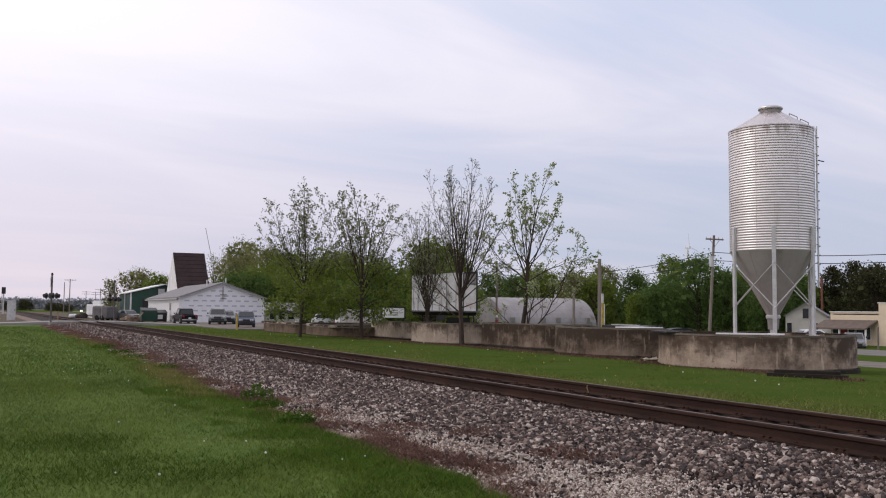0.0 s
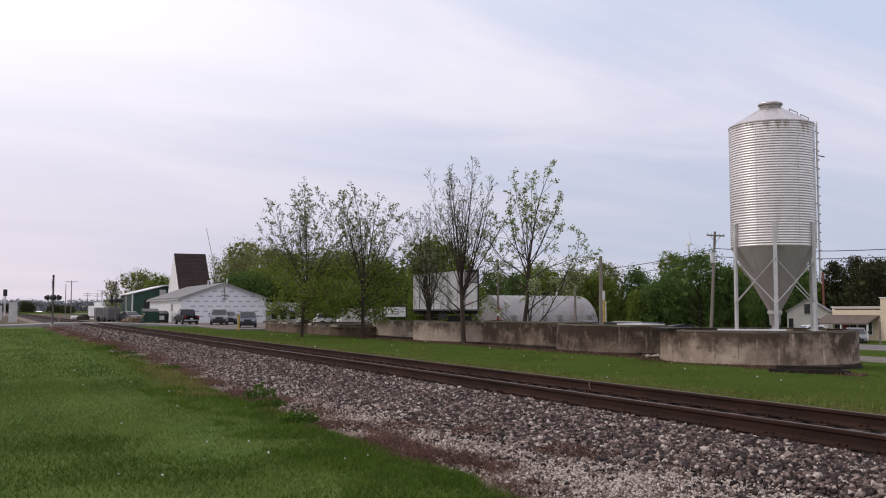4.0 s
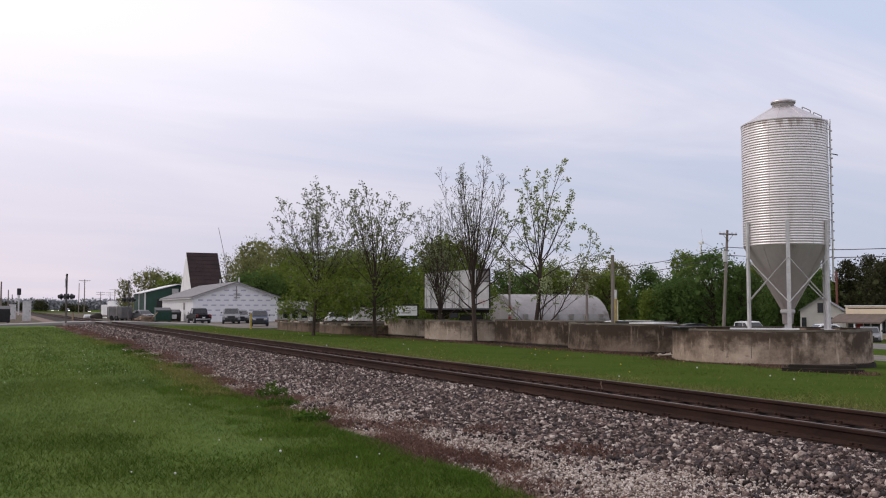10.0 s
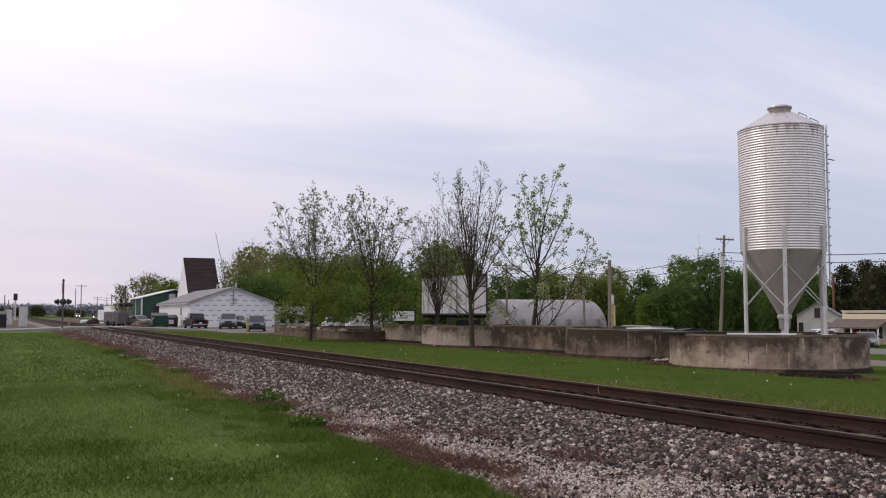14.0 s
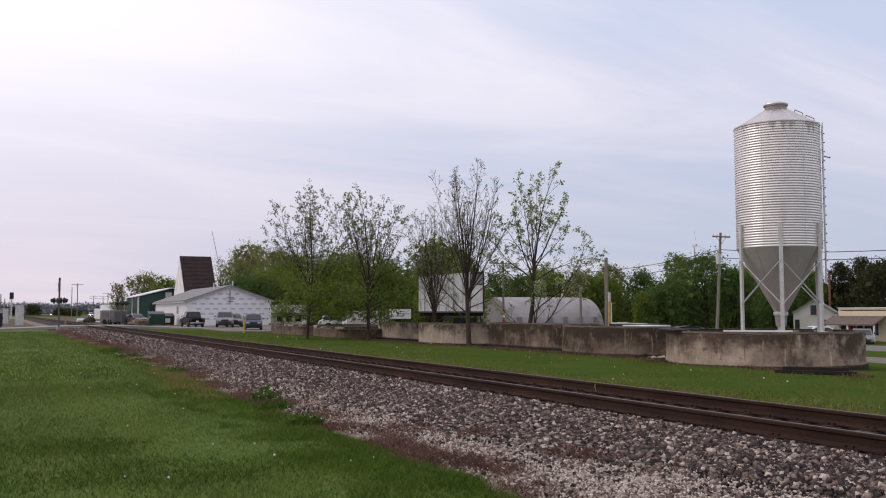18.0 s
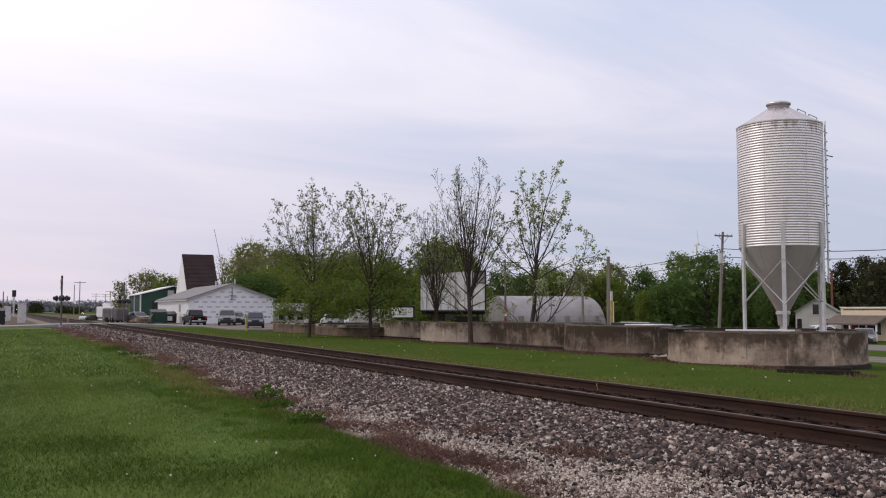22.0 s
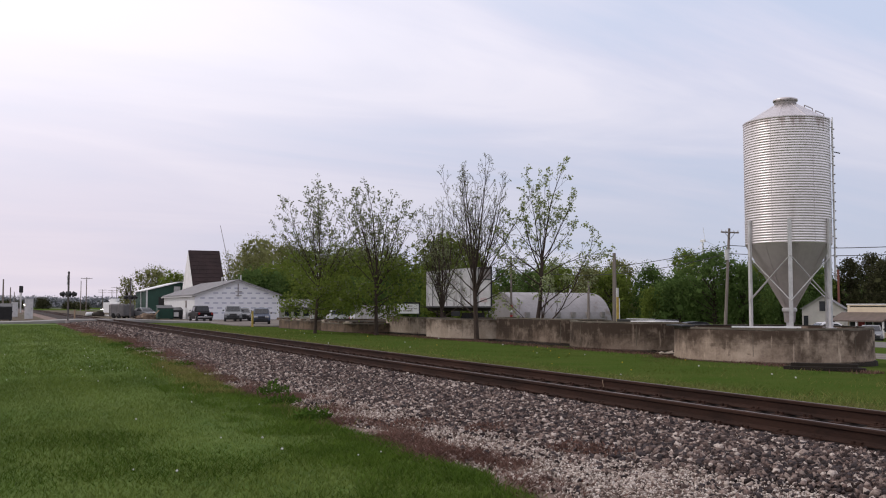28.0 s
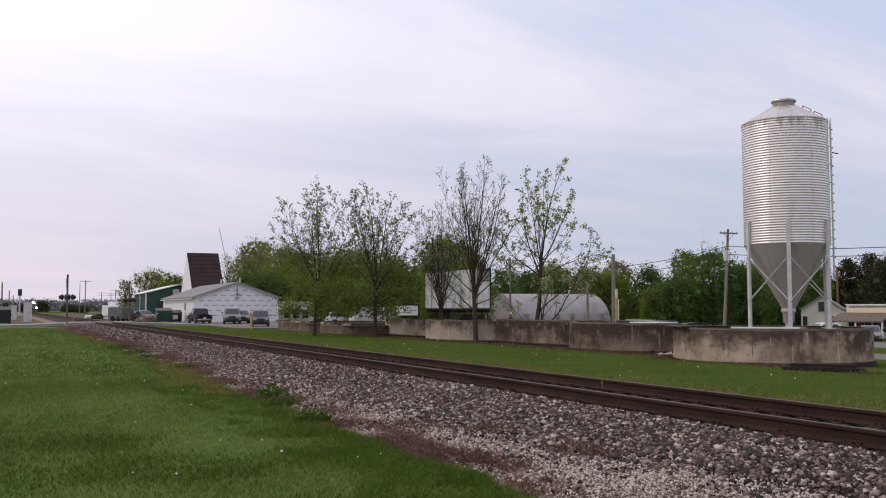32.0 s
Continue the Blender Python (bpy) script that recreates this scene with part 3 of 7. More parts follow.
def lathe(profile, n=32, cap=True):
    """Turns pairs of radius and height round the z axis."""
    bm = bmesh.new()
    rings = []
    for r, z in profile:
        rings.append([bm.verts.new((r * math.cos(2 * math.pi * i / n), r * math.sin(2 * math.pi * i / n), z)) for i in range(n)])
    for a, b in zip(rings, rings[1:]):
        for i in range(n):
            bm.faces.new((a[i], a[(i + 1) % n], b[(i + 1) % n], b[i]))
    if cap:
        bm.faces.new(rings[0][::-1])
        bm.faces.new(rings[-1])
    return bm


def hang(points, sag, n=14):
    """Points of a hanging wire between two ends."""
    a, b = Vector(points[0]), Vector(points[1])
    return [a.lerp(b, i / n) - Vector((0, 0, sag * 4 * (i / n) * (1 - i / n))) for i in range(n + 1)]


def pipe(points, r, n=5):
    """Verts and quads of a tube along points, for thin wires."""
    bm = bmesh.new()
    rings = []
    for i, p in enumerate(points):
        d = (Vector(points[min(i + 1, len(points) - 1)]) - Vector(points[max(i - 1, 0)])).normalized()
        q = d.to_track_quat("Z", "Y")
        rings.append([bm.verts.new(Vector(p) + q @ Vector((r * math.cos(2 * math.pi * k / n), r * math.sin(2 * math.pi * k / n), 0))) for k in range(n)])
    for a, b in zip(rings, rings[1:]):
        for k in range(n):
            bm.faces.new((a[k], a[(k + 1) % n], b[(k + 1) % n], b[k]))
    return bm


# ---- ground, track and roads ----
TRACK_X, RAIL_TOP, BED, CRIB = 8.86, 0.40, 0.205, 0.13
STREET_X, STREET_Z = 59.0, -1.1
CROSS_Y = 101.0


def ground_z(x, y):
    """The lie of the land: level lawn by the track, falling gently to the street."""
    if x < 14:
        return 0.0
    far = min(max((y - 85) / 45.0, 0.0), 1.0)
    low = STREET_Z - 0.03
    z = -0.1 * min((x - 14) / 7.0, 1.0) + (low + 0.1) * max(0.0, (x - 21) / 33.0 if x < 54 else 1.0)
    if x < 46:
        z = z * (1 - 0.75 * far * max(0.0, 1 - max(0.0, x - 34) / 12.0))
    return z


def build_ground():
    xs = [-3000, -900, -300, -120, -60, -30, -20, -14, -10, -7, -5, -3, -1, 1, 2.5, 3.6, 4.2, 4.75, 5.5, 11.9, 12.6, 14, 16, 18, 20, 21, 24, 27, 30, 34, 38, 42, 46, 50, 54, 58, 62, 66, 75, 90, 120, 180, 300, 800, 3000]
    ys = [-3000, -600, -150, -60, -30, -15, -8] + [i * 1.5 - 4 for i in range(34)] + [50, 55, 60, 66, 72, 80, 85, 92, 100, 108, 116, 124, 132, 145, 170, 220, 300, 500, 1000, 2000, 4500]
    vs, fs = [], []
    for x in xs:
        for y in ys:
            z = ground_z(x, y)
            if 4.95 < x < 12.1:
                z -= 0.08
            elif abs(x) < 25 and -5 < y < 60 and not 3.5 < x < 5:
                z += (noise.noise((x * 0.4, y * 0.4, 1.7)) * 0.025)
            vs.append((x, y, z))
    k = len(ys)
    for i in range(len(xs) - 1):
        for j in range(k - 1):
            fs.append((i * k + j, (i + 1) * k + j, (i + 1) * k + j + 1, i * k + j + 1))
    land = sheet("ground", vs, fs, GRASS, smooth=True)
    land.data.materials.append(VERGE_SOIL)
    for f in land.data.polygons:
        if f.center.x > 11.9:
            f.material_index = 1
    tagged(land, "mown green lawn and rough grass verges", "ground", kind="structure")


build_ground()

bed = part("ballast_bed", prism([(4.9, -0.3), (4.9, 0.015), (5.7, 0.06), (7.1, 0.165), (7.5, 0.19), (7.9, 0.185), (8.0, CRIB), (10.2, CRIB), (10.6, 0.12), (12.2, 0.0), (12.2, -0.3)], "y", -40, 1600), BALLAST)
tagged(bed, "grey crushed-stone railway embankment with brown stains", "railway bed", kind="structure")


def lawn_edge(y):
    """Where the lawn ends and the bare grit begins."""
    return np.interp(y, [7, 16, 19.5, 24, 28, 33, 46, 64, 95], [4.04, 4.15, 4.02, 4.2, 4.42, 4.6, 4.72, 4.4, 4.4]) + 0.05 * np.sin(y * 0.9) + 0.05 * np.sin(y * 2.3 + 1) + 0.05 * np.sin(y * 5.1 + 2) * np.sin(y * 1.7)


def build_strip():
    ys = np.concatenate([[-40, -5], np.arange(3, 60, 0.5), [64, 70, 80, 100, 700]])
    vs, fs = [], []
    for y in ys:
        e = float(lawn_edge(y))
        for k, z in ((0.0, -0.1), (0.0, 0.003), (0.3, 0.02), (0.6, 0.04), (1.0, 0.08)):
            vs.append((e + (5.9 - e) * k, y, z))
    for j in range(len(ys) - 1):
        for k in range(4):
            a = j * 5 + k
            fs.append((a, a + 1, a + 6, a + 5))
    return sheet("weedy_strip", vs, fs, GRIT)


strip = build_strip()
tagged(strip, "strip of pale grit and brown dirt beside the lawn", "track edge", kind="structure")


def rail_profile(x):
    """Half-inch true outline of a heavy rail with its foot at the tie plates."""
    h = 0.178
    half = [(0.07, 0), (0.07, 0.013), (0.02, 0.03), (0.009, 0.045), (0.009, 0.125), (0.034, 0.138), (0.036, 0.168), (0.026, h)]
    z = RAIL_TOP - h
    return [(x + a, z + b) for a, b in half] + [(x - a, z + b) for a, b in half[::-1]]


def rail(x):
    ob = part("rail", prism(rail_profile(x), "y", -40, 1600), RUST)
    tagged(ob, "rust-brown steel rail with a dull worn top", "rail", "rails of the track")
    part("running_band", boxed(x - 0.02, -40, RAIL_TOP - 0.002, x + 0.02, 1600, RAIL_TOP + 0.003), SHINE, ob, "polished running surface")
    return ob


RAILS = (TRACK_X - 0.755, TRACK_X + 0.755)
for rail_x in RAILS:
    rail(rail_x)
bond = part("bond_wire", pipe([(RAILS[1] - 0.05, 14.05, RAIL_TOP - 0.16), (RAILS[1] - 0.06, 14.08, RAIL_TOP - 0.07), (RAILS[1] - 0.04, 14.1, RAIL_TOP - 0.03)], 0.008), PLY)
tagged(bond, "pale signal bond wire against the rail web", "wire")


def sleeper():
    ob = part("sleeper", boxed(-1.3, -0.115, -0.17, 1.3, 0.115, 0.0, bevel=0.012), TIE)
    tagged(ob, "dark weathered wooden railway sleeper in the ballast", "sleeper", "sleepers under the track")
    for sx in (-0.755, 0.755):
        plate = part("tie_plate", boxed(sx - 0.18, -0.095, 0.0, sx + 0.18, 0.095, 0.014), RUST, ob)
        for dx, dy in ((-0.085, -0.05), (-0.085, 0.05), (0.085, 0.05)):
            part("spike", boxed(sx + dx - 0.016, dy - 0.016, 0.014, sx + dx + 0.016, dy + 0.016, 0.05), RUST, plate)
    return ob


first = sleeper()
first.matrix_basis = pose(TRACK_X, 1.0, BED + 0.004, 0, 0, 0.4)
tie_rnd = random.Random(11)
for tie_i in range(1, 174):
    copy_thing(first, pose(TRACK_X + tie_rnd.uniform(-0.05, 0.05), 1.0 + tie_i * 0.52 + tie_rnd.uniform(-0.03, 0.03), BED + tie_rnd.uniform(-0.004, 0.006), 0, 0, tie_rnd.uniform(-1.2, 1.2)))


def road_strip(name, mat, label, rows, half, thick=0.25):
    """A road slab carried through centre points (x, y, z) with a half width across."""
    bm = bmesh.new()
    prev = None
    for i, (x, y, z) in enumerate(rows):
        a, b = rows[max(i - 1, 0)], rows[min(i + 1, len(rows) - 1)]
        d = Vector((b[0] - a[0], b[1] - a[1], 0)).normalized()
        n = Vector((-d.y, d.x, 0)) * half
        p = Vector((x, y, z))
        ring = [bm.verts.new(p + n), bm.verts.new(p - n), bm.verts.new(p - n - Vector((0, 0, thick))), bm.verts.new(p + n - Vector((0, 0, thick)))]
        if prev:
            for k in range(4):
                bm.faces.new((prev[k], prev[(k + 1) % 4], ring[(k + 1) % 4], ring[k]))
        else:
            bm.faces.new(ring[::-1])
        prev = ring
    bm.faces.new(prev)
    ob = part(name, bm, mat)
    return tagged(ob, label, "road", kind="structure")


road_strip("crossing_road", ROAD_PALE, "pale worn side road over the level crossing",
           [(-300, CROSS_Y, 0.03), (-30, CROSS_Y, 0.03), (-6, CROSS_Y, 0.05), (2, CROSS_Y, 0.2), (6.2, CROSS_Y, RAIL_TOP - 0.03), (11.6, CROSS_Y, RAIL_TOP - 0.03), (16, CROSS_Y, 0.16), (20, CROSS_Y, 0.03)], 3.3)
road_strip("street", ASPHALT, "grey asphalt street beyond the yards", [(STREET_X, -150, STREET_Z), (STREET_X, 0, STREET_Z), (STREET_X, 150, STREET_Z), (STREET_X, 1800, STREET_Z + 0.4)], 4.2)
road_strip("gravel_lane", GRAVEL, "grey gravel lane behind the foundations", [(30.5, -40, -0.38), (30.5, 16, -0.38), (34, 30, -0.47), (38, 60, -0.62)], 2.4, 0.2)
lot = part("parking_lot", prism([(17, 105), (18.7, 103), (18.9, 100.8), (18.4, 90), (18.3, 81.5), (20.6, 80.2), (24.5, 82), (30, 88), (33, 95), (33, 119.2), (17, 119.2)], "z", -0.4, 0.02), GRAVEL)
tagged(lot, "grey gravel parking lot before the white shed", "parking lot", kind="structure")

yard = part("dirt_yard", prism([(12.4, 104.6), (17, 105), (17, 119.2), (33, 119.2), (33, 150), (24, 420), (13, 420)], "z", -0.4, 0.012), DRY_GROUND)
tagged(yard, "bare grey-brown dirt yard beyond the crossing", "yard", kind="structure")

side = part("trackside_dirt", prism([(-30, 104.6), (4.4, 104.6), (4.4, 420), (-30, 420)], "z", -0.3, 0.01), DRY_GROUND)
tagged(side, "rough brownish ground beside the track beyond the crossing", "ground", kind="structure")


# ---- the concrete foundations ----
def round_wall(name, label, cx, cy, a, b, n_exp, z0, z1, mat, cap=True, thick=0.28, group="old round foundations", slab=None, worn=0.0):
    """A closed wall round a rounded plan: half sizes a across, b along the track."""
    th = thing(name, cx, cy, z0, 0, label, "foundation", group)
    h = z1 - z0
    n = 72

    def at(i, da):
        t = 2 * math.pi * i / n
        c, s = math.cos(t), math.sin(t)
        k = (abs(c) ** n_exp + abs(s) ** n_exp) ** (-1 / n_exp)
        return (a - da) * k * c, (b - da) * k * s

    def low(i):
        # the side away from the track has crumbled lower
        return 1 - worn * max(0.0, math.cos(2 * math.pi * i / n) + 0.45) ** 0.5
    bm = bmesh.new()
    levels = [(0.03, -0.25), (0.03, h * 0.04), (-0.012, h * 0.055), (0.0, h * 0.3), (0.0, h * 0.58), (0.006, h * 0.585), (0.006, h * 0.598), (0.001, h * 0.6), (0.0, h * 0.93), (0.03, h)]
    rings = []
    for da, z in levels:
        rings.append([bm.verts.new((*at(i, da + 0.012 * noise.noise((i * 0.7, z * 3, cy))), z * low(i) + (0.03 * noise.noise((i * 0.5, cy, 2)) if z == h else 0))) for i in range(n)])
    rings.append([bm.verts.new((*at(i, thick), h * low(i))) for i in range(n)])
    rings.append([bm.verts.new((*at(i, thick), -0.25)) for i in range(n)])
    rings.append(rings[0])
    for r0, r1 in zip(rings, rings[1:]):
        for i in range(n):
            bm.faces.new((r0[i], r0[(i + 1) % n], r1[(i + 1) % n], r1[i]))
    part("wall", bm, mat, th)
    # Ring at the wall foot; its dark colour paints the shade gap there.
    bm = bmesh.new()
    f0 = [bm.verts.new((*at(i, -0.09 - 0.05 * noise.noise((i * 0.8, cy, 9))), -0.2)) for i in range(n)]
    f1 = [bm.verts.new((*at(i, -0.06 - 0.05 * noise.noise((i * 0.8, cy, 9))), 0.015 + 0.03 * noise.noise((i, cy, 4)))) for i in range(n)]
    f2 = [bm.verts.new((*at(i, 0.035), 0.03)) for i in range(n)]
    for p, q in ((f0, f1), (f1, f2)):
        for i in range(n):
            bm.faces.new((p[i], p[(i + 1) % n], q[(i + 1) % n], q[i]))
    part("footing", bm, ROTTEN, th, "crumbled wall base, darkened for the shade gap under the wall")
    for i in (34, 43, 55):
        # weathered joints between the pours of concrete
        (x0, y0), (x1, y1) = at(i + 0.3 * (i % 2), -0.003), at(i + 0.3 * (i % 2) + 0.06, -0.003)
        xm, ym = at(i + 0.3 * (i % 2), 0.05)
        part("pour_joint", prism([(x0, y0), (x1, y1), (xm, ym)], "z", 0.08, h * low(i) * 0.9), MOSS, th)
    if slab:
        bm = bmesh.new()
        lo = [bm.verts.new((*at(i, thick - 0.02), slab - 0.2)) for i in range(n)]
        hi = [bm.verts.new((*at(i, thick - 0.02), slab)) for i in range(n)]
        bm.faces.new(hi)
        bm.faces.new(lo[::-1])
        for i in range(n):
            bm.faces.new((lo[i], lo[(i + 1) % n], hi[(i + 1) % n], hi[i]))
        part("floor_slab", bm, CONCRETE, th)
    if cap:
        # a thin dark crust of moss and dirt on top of the wall
        bm = bmesh.new()
        r0 = [bm.verts.new((*at(i, -0.005 + 0.02 * noise.noise((i, 1, cy))), (h - 0.02 - 0.06 * abs(noise.noise((i * 0.9, cy, 5)))) * low(i))) for i in range(n)]
        r1 = [bm.verts.new((*at(i, 0.03), h * low(i) + 0.035)) for i in range(n)]
        r2 = [bm.verts.new((*at(i, thick), h * low(i) + 0.03)) for i in range(n)]
        for p, q in ((r0, r1), (r1, r2)):
            for i in range(n):
                bm.faces.new((p[i], p[(i + 1) % n], q[(i + 1) % n], q[i]))
        part("mossy_cap", bm, MOSS, th, "dark moss and dirt crust")
    return th


round_wall("round_foundation", "stained round concrete foundation under the feed bin", 23.76, 24.88, 3.22, 3.22, 2.0, -0.12, 0.96, CONCRETE, slab=1.0)
round_wall("round_foundation", "dark-stained curved concrete foundation", 25.7, 33.3, 3.75, 3.9, 2.3, -0.1, 1.03, CONCRETE_DARK, worn=0.3)
round_wall("round_foundation", "dark-streaked concrete foundation beside a tree", 27.3, 41.3, 3.8, 4.3, 6.0, -0.1, 1.06, CONCRETE_DARK, worn=0.3)
round_wall("round_foundation", "half pale, half dark round concrete foundation", 25.4, 48.3, 3.7, 3.7, 2.4, -0.1, 0.98, CONCRETE_LIGHT, worn=0.3)
round_wall("round_foundation", "pale plastered concrete foundation", 27.4, 57.8, 3.8, 3.9, 7.0, -0.1, 0.96, CONCRETE_LIGHT, worn=0.3)
round_wall("round_foundation", "low crumbling brown concrete foundation", 24.7, 63.6, 4.0, 3.6, 7.0, -0.1, 0.5, CONCRETE_BROWN)
round_wall("round_foundation", "low crumbling brown concrete foundation", 24.5, 72.9, 4.2, 4.7, 7.0, -0.1, 0.58, CONCRETE_BROWN)


# ---- the feed bin ----
BIN_X, BIN_Y, BIN_R = 24.05, 24.31, 1.39
SLAB = 0.96


def build_bin():
    th = thing("feed_bin", BIN_X, BIN_Y, SLAB, 0, "tall galvanised corrugated feed bin on six pale legs", "feed bin")
    z_eave, z_low, z_peak = 6.93, 2.78, 7.57
    # corrugated shell
    prof = []
    pitch = 0.086
    count = int((z_eave - z_low) / pitch)
    for i in range(count):
        z = z_low + i * pitch
        for f, d in ((0.0, -0.009), (0.25, 0.0), (0.5, 0.009), (0.75, 0.0)):
            prof.append((BIN_R + d, z + f * pitch))
    prof.append((BIN_R, z_eave))
    part("shell", lathe(prof, 96, cap=False), SHELL, th, "ribbed galvanised steel wall", smooth=True)
    # seams where the sheets overlap, and rust streaks under the eave
    for ang in (205, 262, 318, 20, 85, 145):
        a = radians(ang)
        c, s = math.cos(a), math.sin(a)
        bm = bmesh.new()
        bar(bm, ((BIN_R + 0.003) * c, (BIN_R + 0.003) * s, z_low), ((BIN_R + 0.003) * c, (BIN_R + 0.003) * s, z_eave), 0.006, 0.008)
        part("sheet_seam", bm, GALV, th)
    part("eave_band", lathe([(BIN_R - 0.01, z_eave - 0.02), (BIN_R + 0.012, z_eave - 0.02), (BIN_R + 0.018, z_eave + 0.0), (BIN_R + 0.02, z_eave + 0.03), (BIN_R - 0.02, z_eave + 0.03)], 96, cap=False), GALV, th)
    # roof of overlapping sheets
    n = 10
    for i in range(n):
        a0, a1 = 2 * math.pi * i / n, 2 * math.pi * (i + 1) / n
        bm = bmesh.new()
        r1, r0 = BIN_R + 0.02, 0.38
        am = (a0 + a1) / 2
        pts = []
        for r, z in ((r1, z_eave + 0.02), (r0, z_peak)):
            for a, up in ((a0, 0.014), (a0 + 0.02, 0.0), (am, 0.0), (a1 - 0.02, 0.0), (a1, 0.014)):
                pts.append(bm.verts.new((r * math.cos(a), r * math.sin(a), z + up)))
        for k in range(4):
            bm.faces.new((pts[k], pts[k + 1], pts[k + 6], pts[k + 5]))
        part("roof_sheet", bm, GALV, th)
    part("fill_collar", lathe([(0.36, z_peak - 0.04), (0.36, z_peak + 0.14), (0.33, z_peak + 0.15)], 32), GALV_DULL, th)
    part("fill_lid", lathe([(0.40, z_peak + 0.12), (0.41, z_peak + 0.19), (0.3, z_peak + 0.235), (0.05, z_peak + 0.25)], 32), GALV, th, "domed lid on the fill opening", smooth=True)
    bm = bmesh.new()
    for r, z in ((0.62, z_peak - 0.14), (0.98, z_peak - 0.34)):
        a = radians(-35)
        c, s = math.cos(a), math.sin(a)
        p = [Vector((r * c, r * s, z)), Vector((r * c, r * s, z + 0.13)), Vector(((r + 0.26) * c, (r + 0.26) * s, z + 0.0)), Vector(((r + 0.26) * c, (r + 0.26) * s, z - 0.1))]
        for u, v in zip(p, p[1:]):
            tube(bm, u, v, 0.016, n=6)
    part("roof_handrail", bm, GALV_DULL, th)
    part("roof_hatch", boxed(1.02, -0.72, z_eave + 0.02, 1.3, -0.42, z_eave + 0.2, bevel=0.02), GALV, th)
    # hopper cone, its sheet joints and the boot
    z_tip = 0.55
    part("hopper_cone", lathe([(0.15, z_tip), (0.15, z_tip + 0.03), (BIN_R - 0.005, z_low + 0.01), (BIN_R - 0.005, z_low + 0.03)], 64, cap=False), HOPPER, th, "dull grey sheet-steel hopper", smooth=False)
    for i in range(8):
        a = 2 * math.pi * (i + 0.3) / 8
        c, s = math.cos(a), math.sin(a)
        part("cone_seam", bar(bmesh.new(), (0.16 * c, 0.16 * s, z_tip + 0.03), ((BIN_R + 0.0) * c, (BIN_R + 0.0) * s, z_low + 0.02), 0.008, 0.02), HOPPER, th)
    part("boot_collar", lathe([(0.22, z_tip - 0.02), (0.24, z_tip + 0.02), (0.24, z_tip + 0.09), (0.2, z_tip + 0.12)], 32), PALE_STEEL, th)
    part("boot", lathe([(0.16, 0.17), (0.17, 0.18), (0.2, z_tip - 0.02)], 24), GALV_DULL, th)
    # legs: channels bolted up the shell
    dirs = []
    toward = math.atan2(-BIN_Y, -BIN_X)
    for k in range(6):
        dirs.append(toward + radians(2.0) + k * math.pi / 3)
    r_leg = BIN_R + 0.05
    for a in dirs:
        c, s = math.cos(a), math.sin(a)
        bm = bmesh.new()
        m = Matrix.Translation((r_leg * c, r_leg * s, 0)) @ Matrix.Rotation(a, 4, "Z")
        box(bm, -0.05, -0.064, 0.0, 0.03, 0.064, 3.6, 0.006)
        bmesh.ops.transform(bm, matrix=m, verts=bm.verts[:])
        leg = part("leg", bm, PALE_STEEL, th, "pale galvanised channel leg")
        bm = bmesh.new()
        box(bm, -0.13, -0.13, 0.0, 0.13, 0.13, 0.02, 0.004)
        bmesh.ops.transform(bm, matrix=m, verts=bm.verts[:])
        part("foot_plate", bm, PALE_STEEL, leg)
    # flat diagonal braces between neighbouring legs
    for k in range(6):
        a, b = dirs[k], dirs[(k + 1) % 6]
        pa = lambda z, d=0.0: Vector(((r_leg + 0.02 + d) * math.cos(a), (r_leg + 0.02 + d) * math.sin(a), z))
        pb = lambda z, d=0.0: Vector(((r_leg + 0.02 + d) * math.cos(b), (r_leg + 0.02 + d) * math.sin(b), z))
        part("brace", bar(bmesh.new(), pa(2.38), pb(0.9), 0.05, 0.02), PALE_STEEL, th)
        part("brace", bar(bmesh.new(), pb(2.38, 0.025), pa(0.9, 0.025), 0.05, 0.02), PALE_STEEL, th)
    # ladder up the side
    a = toward + radians(91)
    c, s = math.cos(a), math.sin(a)
    t = Vector((-s, c, 0))
    lad = part("ladder", tube(tube(bmesh.new(), Vector(((BIN_R + 0.07) * c, (BIN_R + 0.07) * s, 1.6)) - t * 0.19, Vector(((BIN_R + 0.07) * c, (BIN_R + 0.07) * s, z_eave + 0.1)) - t * 0.19, 0.02, n=8),
                              Vector(((BIN_R + 0.07) * c, (BIN_R + 0.07) * s, 1.6)) + t * 0.19, Vector(((BIN_R + 0.07) * c, (BIN_R + 0.07) * s, z_eave + 0.1)) + t * 0.19, 0.02, n=8), WHITE_PAINT, th)
    for i in range(17):
        z = 1.75 + i * 0.305
        p = Vector(((BIN_R + 0.07) * c, (BIN_R + 0.07) * s, z))
        part("rung", tubed(p - t * 0.19, p + t * 0.19, 0.013, n=6), GALV_DULL, lad)
        if i % 2 == 0:
            part("bracket", bar(bmesh.new(), Vector((BIN_R * c, BIN_R * s, z + 0.06)) - t * 0.19, Vector(((BIN_R + 0.07) * c, (BIN_R + 0.07) * s, z + 0.06)) - t * 0.19, 0.025, 0.025), GALV_DULL, lad)
        part("hoop_lug", tubed(p - t * 0.19, p - t * 0.19 + Vector((0.06 * c, 0.06 * s, 0.0)), 0.022, n=8), GALV_DULL, lad)
    part("fill_arm", bar(bmesh.new(), Vector(((BIN_R + 0.07) * c, (BIN_R + 0.07) * s, 5.9)), Vector(((BIN_R + 0.34) * c, (BIN_R + 0.27) * s, 5.84)), 0.03, 0.03), DARK_STEEL, lad)
    return th


build_bin()
# lumber and debris on and round the bin's foundation
board = part("white_board", boxed(-0.06, -1.03, 0.0, 0.06, 1.03, 0.05, bevel=0.006), WHITE_PAINT)
